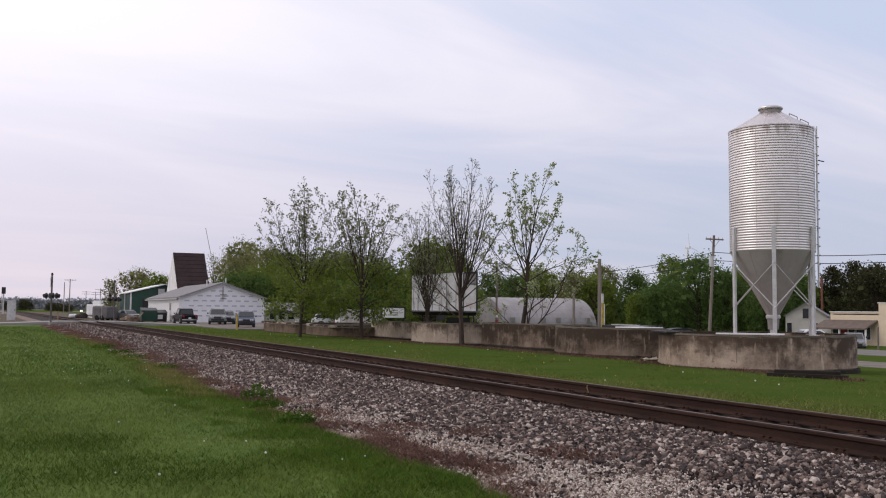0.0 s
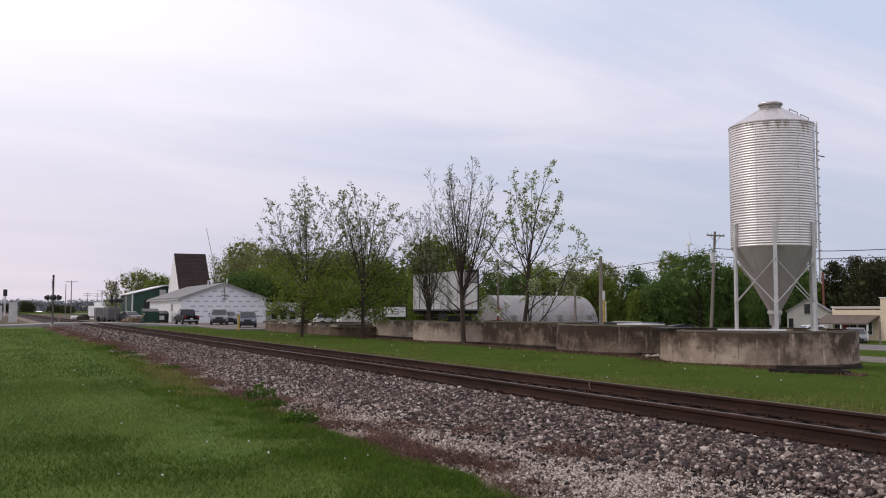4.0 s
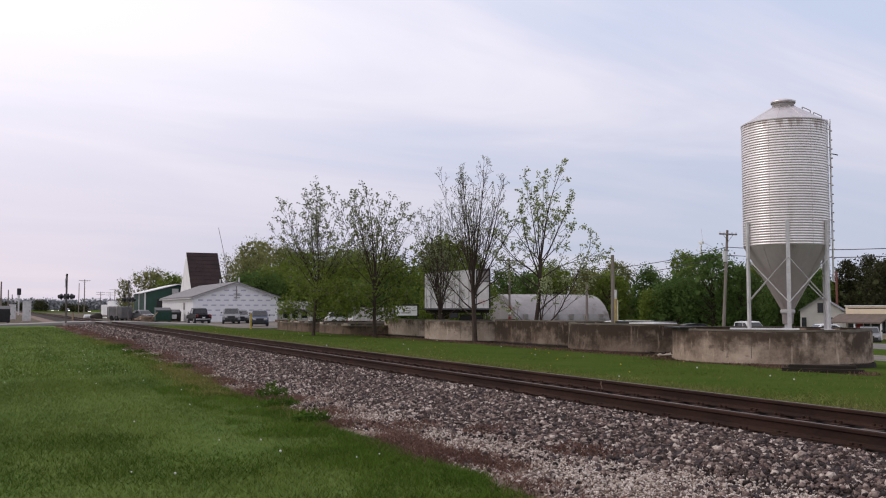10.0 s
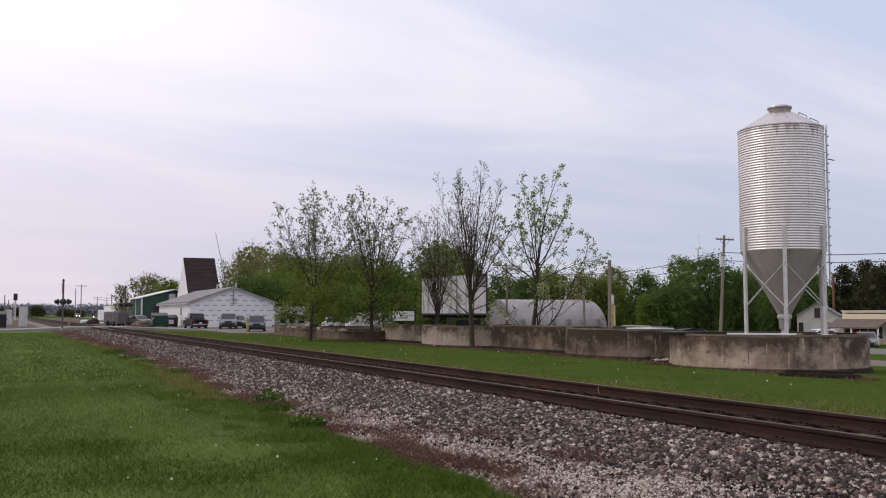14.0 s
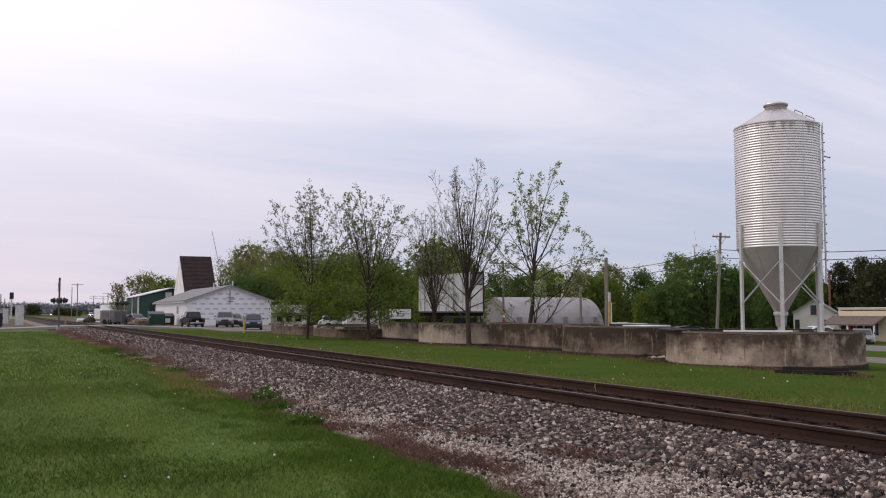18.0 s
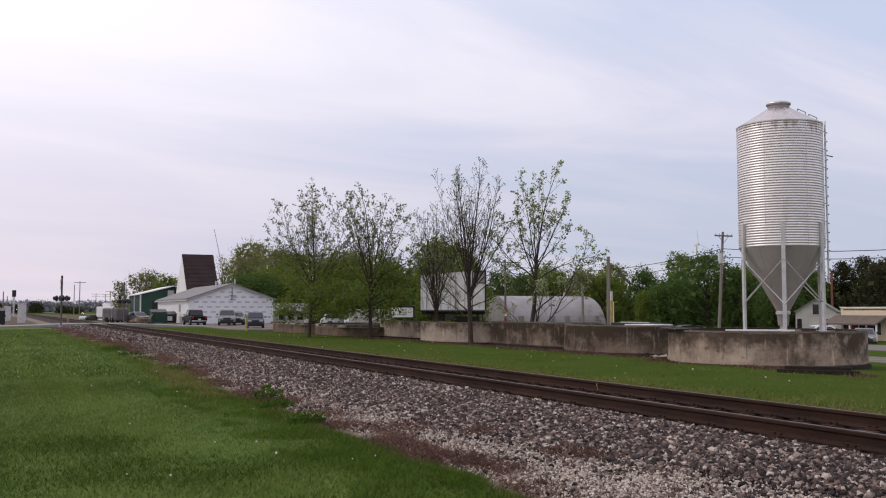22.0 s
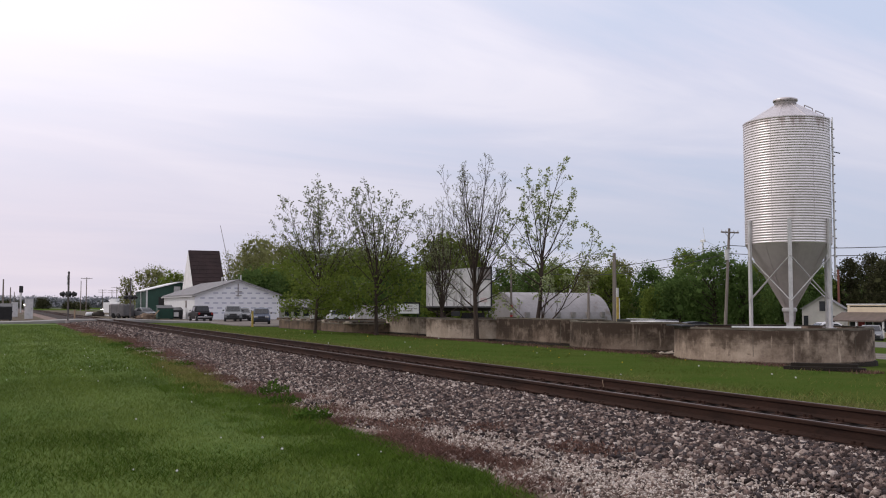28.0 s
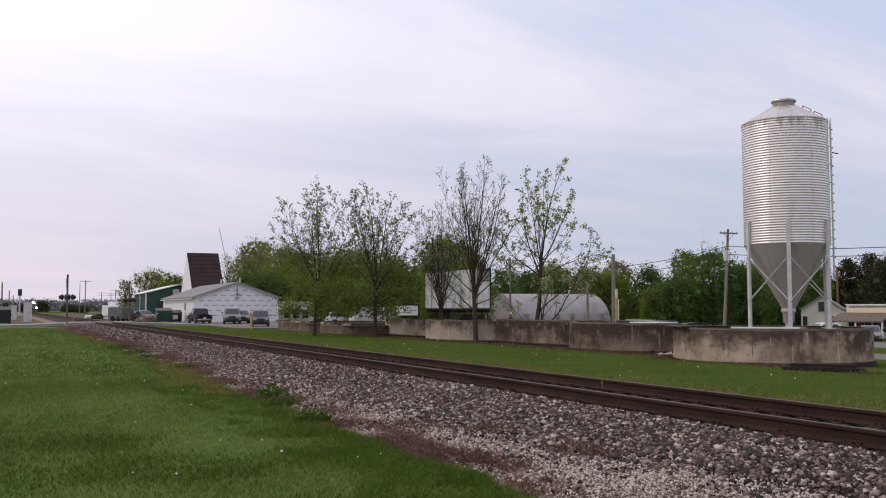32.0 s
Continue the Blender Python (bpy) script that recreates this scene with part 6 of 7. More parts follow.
cabinet(2.62, 128.0, 0.95, 0.8, 2.5, PALE_STEEL, "pale grey railway signal cabinet beside the track")
cabinet(1.2, 152.0, 0.9, 1.0, 2.2, PALE_STEEL, "farther pale signal cabinet beside the track")


def dumpster(x, y, turn, mat, label, w=1.9, d=1.5, h=1.75):
    z = ground_z(x, y)
    th = thing("dumpster", x, y, z, turn, label, "dumpster", "dumpsters")
    part("body", prism([(-d / 2 + 0.15, 0.12), (d / 2, 0.12), (d / 2, h), (-d / 2, h - 0.35), (-d / 2, h - 0.5)], "x", -w / 2, w / 2), mat, th)
    part("lid", prism([(-d / 2 - 0.04, h - 0.34), (d / 2 + 0.03, h + 0.01), (d / 2 + 0.03, h + 0.06), (-d / 2 - 0.04, h - 0.29)], "x", -w / 2 - 0.03, w / 2 + 0.03), BLACK, th)
    for sx in (-1, 1):
        part("lift_pocket", boxed(sx * w / 2 - 0.08, -0.3, h * 0.5, sx * w / 2 + 0.08, 0.4, h * 0.5 + 0.16), mat, th)
    for sx in (-1, 1):
        for sy in (-1, 1):
            part("foot", boxed(sx * w * 0.4 - 0.08, sy * d * 0.35 - 0.08, 0, sx * w * 0.4 + 0.08, sy * d * 0.35 + 0.08, 0.13), DARK_STEEL, th)
    return th


dumpster(18.3, 124.0, 0, GREEN_BIN, "dark green steel dumpster by the shed")
dumpster(19.9, 125.0, 0, BLACK, "dark dumpster with a white notice", w=1.4, h=1.5)
notice = tagged(part("notice", boxed(19.45, 124.22, 0.35, 20.05, 124.24, 0.9), WHITE_PAINT), "white paper notice on the dumpster", "notice")
dumpster(-0.3, 118.0, 0, BLACK, "black dumpster beyond the side road", w=2.0, h=1.9)


def signal_mast():
    th = thing("block_signal", 2.9, 219.0, 0.0, 0, "railway block signal with a dark head on a pale mast", "railway signal")
    part("mast", tubed((0, 0, 0), (0, 0, 5.2), 0.16, n=10), PALE_STEEL, th)
    part("head", boxed(-0.4, -0.25, 4.5, 0.4, 0.25, 5.9, bevel=0.1), BLACK, th)
    lad = part("ladder", tubed((-0.3, 0.5, 0), (-0.3, 0.2, 5.0), 0.04, n=6), PALE_STEEL, th)
    part("base", boxed(-0.4, -0.4, -0.2, 0.4, 0.4, 0.3), CONCRETE_LIGHT, th)


signal_mast()


def antenna():
    th = thing("radio_mast", 42.3, 200.0, 0.0, 0, "slender leaning radio mast behind the trees", "mast")
    part("mast", tubed((2.4, 0, 0), (-1.8, 0, 18.6), 0.09, 0.05, n=6), GALV_DULL, th)


antenna()


def spoil_heap():
    rng = np.random.default_rng(12)
    for k, (x, y, n) in enumerate(((15.9, 122.5, 26), (16.7, 126.0, 20))):
        th = thing("scrap_heap", x, y, 0.0, 0, "heap of scrap boards and brown earth", "scrap heap", "heaps by the dumpsters")
        bm = bmesh.new()
        bmesh.ops.create_icosphere(bm, subdivisions=3, radius=1.0)
        for v in bm.verts:
            q = 1 + 0.35 * noise.noise(v.co * 1.7 + Vector((k * 5, 0, 0)))
            v.co = Vector((v.co.x * 1.2 * q, v.co.y * 1.0 * q, max(v.co.z, -0.1) * 0.75 * q))
        part("earth", bm, DIRT, th)
        for _ in range(n):
            a = Vector((rng.uniform(-1.1, 1.1), rng.uniform(-0.9, 0.5), rng.uniform(0.1, 0.7)))
            b = a + Vector(rng.normal(size=3)) * 0.5
            b.z = max(0.05, b.z * 0.7)
            part("scrap_board", bar(bmesh.new(), a, b, 0.16, 0.03), PLY, th)


spoil_heap()

# ---- vehicles ----
SHAPES = {
    "pickup": dict(l=5.7, w=1.95, lower=[(-2.85, 0.45), (2.8, 0.5), (2.82, 1.05), (0.95, 1.08), (-1.45, 1.08), (-2.7, 1.0), (-2.86, 0.75)], cabin=[(-1.5, 1.06), (1.0, 1.06), (0.85, 1.82), (0.1, 1.9), (-0.75, 1.86)], wheel=0.39, axles=(-1.85, 1.75)),
    "suv": dict(l=4.7, w=1.85, lower=[(-2.35, 0.4), (2.3, 0.42), (2.36, 1.0), (-1.1, 1.02), (-2.1, 0.95), (-2.36, 0.7)], cabin=[(-1.2, 1.0), (2.28, 1.0), (1.95, 1.62), (0.6, 1.72), (-0.35, 1.68)], wheel=0.36, axles=(-1.4, 1.4)),
    "sedan": dict(l=4.7, w=1.8, lower=[(-2.35, 0.36), (2.32, 0.38), (2.34, 0.9), (1.7, 0.95), (-1.0, 0.93), (-2.15, 0.8), (-2.36, 0.6)], cabin=[(-1.1, 0.92), (1.75, 0.94), (1.1, 1.4), (0.3, 1.46), (-0.3, 1.42)], wheel=0.33, axles=(-1.4, 1.35)),
    "van": dict(l=5.0, w=1.95, lower=[(-2.5, 0.4), (2.45, 0.42), (2.48, 1.05), (-1.3, 1.05), (-2.3, 0.95), (-2.5, 0.7)], cabin=[(-1.5, 1.03), (2.46, 1.03), (2.35, 1.8), (0.6, 1.88), (-0.6, 1.82)], wheel=0.35, axles=(-1.5, 1.5)),
}


def vehicle(style, paint, label, name, lit=False):
    """A road vehicle whose front points to -y."""
    s = SHAPES[style]
    w = s["w"]
    th = thing(name, 0, 0, 0, 0, label, "car" if style in ("sedan", "suv") else ("van" if style == "van" else "pickup truck"))
    bm = prism(s["lower"], "x", -w / 2, w / 2)
    bmesh.ops.bevel(bm, geom=bm.edges[:], offset=0.07, segments=2, affect="EDGES", profile=0.6)
    body = part("body", bm, PAINTS[paint], th, smooth=False)
    cab = s["cabin"]
    zb, zt = cab[0][1], max(p[1] for p in cab)
    bm = prism(cab, "x", -w / 2 + 0.06, w / 2 - 0.06)
    for v in bm.verts:
        if v.co.z > zb + 0.2:
            v.co.x *= 0.84
    bmesh.ops.bevel(bm, geom=bm.edges[:], offset=0.05, segments=2, affect="EDGES", profile=0.6)
    cabin = part("cabin", bm, PAINTS[paint], th)
    # side glass in two panes, windscreen and rear window
    for sx in (-1, 1):
        xo = w / 2 - 0.03
        ins = [(cab[0][0] + 0.42, zb + 0.1), (cab[1][0] - 0.34, zb + 0.1), (cab[2][0] - 0.12, zt - 0.2), (cab[4][0] + 0.16, zt - 0.2)]
        mid = (ins[0][0] + ins[1][0]) / 2 - 0.1
        for lo0, lo1, hi0, hi1 in ((ins[0][0], mid - 0.06, ins[3][0], mid - 0.06), (mid + 0.06, ins[1][0], mid + 0.06, ins[2][0])):
            if hi1 - hi0 < 0.1:
                continue
            bm = bmesh.new()
            top = (w / 2 - 0.06) * 0.84 + 0.035
            pts = [(sx * (xo - 0.02), lo0, zb + 0.12), (sx * (xo - 0.02), lo1, zb + 0.12), (sx * top, hi1, zt - 0.16), (sx * top, hi0, zt - 0.16)]
            wall_quad(bm, pts if sx < 0 else pts[::-1], 0.03)
            part("side_window", bm, GLASS_DARK, cabin)
    for (p, q), nm in (((cab[0], cab[-1]), "windscreen"), ((cab[1], cab[2]), "rear_window")):
        bm = bmesh.new()
        d = -0.02 if nm == "windscreen" else 0.02
        a = (p[0] + (q[0] - p[0]) * 0.14, p[1] + (q[1] - p[1]) * 0.14)
        b = (p[0] + (q[0] - p[0]) * 0.88, p[1] + (q[1] - p[1]) * 0.88)
        pts = [(-w / 2 + 0.16, a[0] + d, a[1] + 0.015), (w / 2 - 0.16, a[0] + d, a[1] + 0.015), (w / 2 - 0.27, b[0] + d, b[1] + 0.015), (-w / 2 + 0.27, b[0] + d, b[1] + 0.015)]
        wall_quad(bm, pts if nm == "windscreen" else pts[::-1], 0.02)
        part(nm, bm, GLASS_DARK, cabin)
    f, r = s["lower"][0][0], s["lower"][1][0]
    part("underbody", boxed(-w / 2 + 0.1, f + 0.12, 0.2, w / 2 - 0.1, r - 0.12, s["lower"][0][1] + 0.05), BLACK, body)
    part("lower_grille", boxed(-w / 2 + 0.25, f - 0.1, 0.4, w / 2 - 0.25, f - 0.04, 0.6), BLACK, body)
    zl = s["lower"][-1][1]
    for sx in (-1, 1):
        part("headlight", boxed(sx * (w / 2 - 0.34) - 0.19, f - 0.02, zl - 0.04, sx * (w / 2 - 0.34) + 0.19, f + 0.14, zl + 0.14, bevel=0.03), CARLIGHT if lit else CHROME, body)
        part("tail_lamp", boxed(sx * (w / 2 - 0.2) - 0.1, r - 0.06, zl + 0.02, sx * (w / 2 - 0.2) + 0.1, r + 0.06, zl + 0.3, bevel=0.02), TAIL, body)
        part("mirror", boxed(sx * (w / 2 + 0.03), cab[0][0] + 0.5, zb + 0.1, sx * (w / 2 + 0.2), cab[0][0] + 0.62, zb + 0.26, bevel=0.02), BLACK, cabin)
    part("grille", boxed(-w / 2 + 0.55, f - 0.015, zl - 0.08, w / 2 - 0.55, f + 0.1, zl + 0.13), BLACK, body)
    part("front_bumper", boxed(-w / 2 + 0.06, f - 0.08, 0.38, w / 2 - 0.06, f + 0.12, 0.56, bevel=0.03), CHROME if style == "pickup" else PAINTS[paint], body)
    part("rear_bumper", boxed(-w / 2 + 0.06, r - 0.12, 0.4, w / 2 - 0.06, r + 0.08, 0.58, bevel=0.03), CHROME if style == "pickup" else PAINTS[paint], body)
    part("number_plate", boxed(-0.16, r + 0.06, 0.62, 0.16, r + 0.085, 0.77), WHITE_PAINT, body)
    part("underside", boxed(-w / 2 + 0.1, f + 0.2, 0.28, w / 2 - 0.1, r - 0.2, 0.5), BLACK, th)
    if style == "pickup":
        bed_ob = part("bed_floor", boxed(-w / 2 + 0.12, cab[1][0] + 0.06, 1.06, w / 2 - 0.12, r - 0.08, 1.10), BLACK, body)
    for y in s["axles"]:
        for sx in (-1, 1):
            x = sx * (w / 2 - 0.1)
            R = s["wheel"]
            wheel = part("wheel", tubed((x - 0.11, y, R), (x + 0.11, y, R), R, n=20), RUBBER, th, "black tyre")
            part("rim", tubed((x - 0.125, y, R), (x + 0.125, y, R), R * 0.62, n=14), CHROME, wheel)
            part("wheel_arch", tubed((x - 0.115, y, R + 0.02), (x + 0.1, y, R + 0.02), R + 0.08, n=20), BLACK, body)
    return th


def park(style, paint, label, x, y, turn, z=None, lit=False, name="parked_car", size=1.0):
    v = vehicle(style, paint, label, name, lit)
    v.matrix_basis = pose(x, y, ground_z(x, y) + 0.02 if z is None else z, 0, 0, turn) @ Matrix.Diagonal((size, size, size, 1))
    return v


park("pickup", "black", "black pickup truck parked before the white shed", 20.1, 109.5, 182, 0.03, name="parked_pickup", size=0.9)
park("suv", "silver", "silver sport utility parked before the shed, front to the track", 22.8, 105.0, -12, 0.03)
park("suv", "navy", "dark blue sport utility parked beside the yellow post", 21.8, 88.2, -13, 0.03, size=0.86)
park("sedan", "grey", "grey car parked between two others", 24.6, 108.5, -10, 0.03)
park("van", "grey", "grey van parked beyond the crossing", 27.0, 205.0, 20)
park("sedan", "grey", "dark grey car parked near the dumpsters", 17.5, 137.0, 20)
park("sedan", "white", "white car parked across the street", 67.9, 63.6, 70, ground_z(67.9, 63.6) - 0.02)
park("sedan", "silver", "silver car parked by the shop", 67.0, 58.5, -49, ground_z(67, 58) - 0.2)
park("suv", "maroon", "dark red car parked before the garage door", 68.5, 51.6, 75)
park("suv", "white", "white car parked behind the low foundation", 36.5, 106.5, 80)
park("van", "white", "white van parked among the trees", 37.5, 100.5, 85)
park("sedan", "white", "white car parked in the yard", 38.0, 118.0, 80)
park("sedan", "black", "black flat car roof behind the foundation", 47.0, 56.5, 70)


def yard_clutter():
    """A sheeted mound, a drum and a long pipe on the dirt beyond the crossing."""
    bm = bmesh.new()
    bmesh.ops.create_icosphere(bm, subdivisions=3, radius=1.0)
    for v in bm.verts:
        q = 1 + 0.3 * noise.noise(v.co * 1.6 + Vector((3, 1, 0)))
        v.co = Vector((v.co.x * 1.05 * q, v.co.y * 1.3 * q, max(v.co.z, -0.1) * 0.85 * q))
    mound = part("sheeted_mound", bm, ROTTEN, smooth=True)
    mound.matrix_basis = pose(13.9, 165.0, 0.0)
    tagged(mound, "low mound covered with dark sheeting on the dirt", "mound")
    drum = part("white_drum", lathe([(0.05, -0.6), (0.28, -0.58), (0.33, -0.5), (0.34, 0.0), (0.33, 0.5), (0.28, 0.58), (0.05, 0.6)], 20), WHITE_PAINT, smooth=True)
    drum.matrix_basis = pose(12.75, 168.5, 0.33, 0, 90, 20)
    tagged(drum, "white drum lying on the dirt beside the track", "drum")
    tagged(part("long_pipe", tubed((14.6, 166.0, 0.16), (15.6, 157.0, 0.12), 0.13, n=12), PALE_STEEL), "long pale pipe lying on the dirt yard", "pipe")


yard_clutter()


def flatbed():
    th = thing("flatbed_trailer", 45.5, 58.4, ground_z(45.5, 57.4) - 0.08, 0, "flat trailer with a white deck edge", "trailer")
    part("deck", boxed(-1.1, 0, 1.36, 1.1, 3.1, 1.52, bevel=0.01), WHITE_PAINT, th)
    part("frame", boxed(-0.8, 0.1, 0.7, 0.8, 3.0, 1.36), DARK_STEEL, th)
    for y in (1.6, 2.5):
        for sx in (-0.95, 0.95):
            part("tyre", tubed((sx - 0.1, y, 0.36), (sx + 0.1, y, 0.36), 0.36, n=16), RUBBER, th)


flatbed()


def dark_trailer():
    th = thing("dark_trailer", 48.2, 61.8, ground_z(48.2, 64) - 0.05, 0, "dark low trailer with a pale top rail behind the foundations", "trailer")
    part("body", boxed(-1.1, 0, 0.75, 1.1, 5.4, 1.62, bevel=0.03), BLACK, th)
    part("top_rail", boxed(-1.12, 0.4, 1.62, -0.9, 4.0, 1.7), PALE_STEEL, th)
    for y in (1.6, 2.6):
        for sx in (-1.0, 1.0):
            part("tyre", tubed((sx - 0.1, y, 0.4), (sx + 0.1, y, 0.4), 0.4, n=16), RUBBER, th)
    part("hitch", boxed(-0.1, 5.4, 0.7, 0.1, 6.6, 0.82), DARK_STEEL, th)


dark_trailer()


def tank_trailer():
    th = thing("grey_tank_trailer", 14.6, 138.0, 0.0, 35, "grey ribbed box trailer beyond the crossing", "trailer")
    part("body", boxed(-1.0, -1.5, 0.25, 1.0, 1.5, 1.95, bevel=0.22), TARP, th)
    for y in (-0.45, 1.1):
        part("rib", boxed(-1.03, y - 0.04, 0.3, 1.03, y + 0.04, 1.9, bevel=0.02), GALV_DULL, th)
    for sx in (-0.9, 0.9):
        for y in (-0.5, 0.5):
            part("tyre", tubed((sx - 0.12, y, 0.36), (sx + 0.12, y, 0.36), 0.36, n=16), RUBBER, th)
    tr = thing("white_camper", 17.6, 172.0, 0.0, 30, "white camper with a roof box beyond the crossing", "camper")
    part("body", boxed(-1.2, -2.6, 0.5, 1.2, 2.6, 2.3, bevel=0.12), WHITE_PAINT, tr)
    part("window", boxed(-1.23, -1.6, 1.3, -1.2, 0.4, 1.9), GLASS_DARK, tr)
    part("roof_box", boxed(-0.8, -0.6, 2.3, 0.8, 1.4, 2.95, bevel=0.05), WHITE_PAINT, tr)
    for sx in (-1.0, 1.0):
        part("tyre", tubed((sx - 0.12, 0.5, 0.34), (sx + 0.12, 0.5, 0.34), 0.34, n=16), RUBBER, tr)


tank_trailer()
for px, py, pz, pm, pl in ((19.0, 79.9, 1.25, YELLOW, "yellow bollard beside the parked cars"), (6.7, 108.3, 1.3, PLY, "short wooden marker post by the crossing")):
    tagged(part("bollard", tubed((px, py, -0.2), (px, py, pz), 0.085, n=10), pm), pl, "bollard")
sign_post = tagged(part("sign_post", tubed((64.0, 53.5, -1.4), (64.0, 53.5, 0.7), 0.07, n=8), WOODPOLE), "thin brown post on the grass strip", "post")


def white_rail():
    th = thing("white_rail_fence", 45.0, 60.8, ground_z(45, 63), 0, "low white rail on short posts behind the foundations", "rail fence")
    part("rail", boxed(-0.05, 0, 1.1, 0.05, 5.0, 1.15), WHITE_PAINT, th)
    for y in (0.1, 1.7, 3.3, 4.9):
        part("post", boxed(-0.05, y - 0.05, -0.1, 0.05, y + 0.05, 1.1), WHITE_PAINT, th)


white_rail()
trunk_ob = tagged(part("bare_trunk", tubed((91.4, 84.4, -1.3), (91.4, 84.4, 6.2), 0.17, 0.12, n=10), BROWN_BRICK), "reddish-brown bare tree trunk beside the house", "tree trunk")


def turbine():
    th = thing("wind_turbine", 998.0, 1189.0, -1.2, 0, "white wind turbine far beyond the trees", "wind turbine")
    part("tower", tubed((0, 0, 0), (0, 0, 106), 2.2, 1.2, n=12), WHITE_PAINT, th)
    part("nacelle", boxed(-2, -5, 105, 2, 4, 109, bevel=0.5), WHITE_PAINT, th)
    for k in range(3):
        a = radians(100 + 120 * k)
        part("blade", bar(bmesh.new(), (0, -5.5, 107), (22 * math.cos(a), -5.5, 107 + 22 * math.sin(a)), 0.6, 0.3), WHITE_PAINT, th)


turbine()


def rubble():
    rng = np.random.default_rng(5)
    th = thing("rubble_pile", 22.05, 28.0, -0.1, 0, "small heap of broken concrete and sticks at the wall", "rubble")
    for i in range(14):
        bm = bmesh.new()
        bmesh.ops.create_icosphere(bm, subdivisions=1, radius=float(rng.uniform(0.06, 0.16)))
        for v in bm.verts:
            v.co *= 1 + 0.35 * float(rng.normal())
            v.co.z *= 0.6
        lump = part("broken_piece", bm, PATCH if i % 3 else DIRT, th)
        lump.matrix_basis = pose(float(rng.normal()) * 0.25, float(rng.normal()) * 0.4, 0.05, 0, 0, i * 40)
    for i in range(5):
        part("stick", tubed((float(rng.normal()) * 0.2, float(rng.normal()) * 0.4, 0.03), (float(rng.normal()) * 0.3 - 0.2, float(rng.normal()) * 0.6 + 0.2, 0.16), 0.02, n=6), ROTTEN, th)


rubble()


def broken_masonry():
    """Loose blocks and lumps left on the crumbling low foundations."""
    rng = random.Random(19)
    for x, y0, y1, z, n in ((20.85, 60.6, 66.8, 0.5, 11), (20.45, 68.8, 77.2, 0.58, 14)):
        th = thing("broken_masonry", x, y0, z - 0.02, 0, "broken concrete blocks and lumps along the low foundation wall", "rubble", "broken masonry")
        for i in range(n):
            w, d, h = rng.uniform(0.12, 0.32), rng.uniform(0.2, 0.8), rng.uniform(0.06, 0.24)
            bm = bmesh.new()
            box(bm, -w / 2, -d / 2, 0, w / 2, d / 2, h, 0.02)
            for v in bm.verts:
                v.co += Vector((rng.uniform(-0.03, 0.03), rng.uniform(-0.05, 0.05), rng.uniform(-0.03, 0.03) if v.co.z > 0.03 else 0))
            block = part("broken_block", bm, (PATCH, CONCRETE_BROWN, DIRT)[i % 3], th)
            block.matrix_basis = pose(rng.uniform(-0.02, 0.2), (y1 - y0) * (i + rng.uniform(0.1, 0.9)) / n, 0.0, 0, 0, rng.uniform(-25, 25))


broken_masonry()


# ---- stones, grass and weeds ----
def scatter(n, x0, x1, y0, y1, rng, power=1.0):
    """Places, denser toward the small-y end as power grows."""
    t = rng.uniform(0, 1, size=n) ** power
    return rng.uniform(x0, x1, size=n), y0 + (y1 - y0) * t


def bed_height(x):
    return np.interp(x, [4.2, 4.25, 4.9, 5.7, 5.9, 7.1, 7.5, 7.9, 8.0, 10.2, 10.6, 12.2], [0.0, 0.014, 0.038, 0.073, 0.084, 0.165, 0.19, 0.185, CRIB, CRIB, 0.12, 0.0])


def ico():
    bm = bmesh.new()
    bmesh.ops.create_icosphere(bm, subdivisions=1, radius=1.0)
    v = np.array([p.co[:] for p in bm.verts])
    f = np.array([[q.index for q in p.verts] for p in bm.faces])
    bm.free()
    return v, f


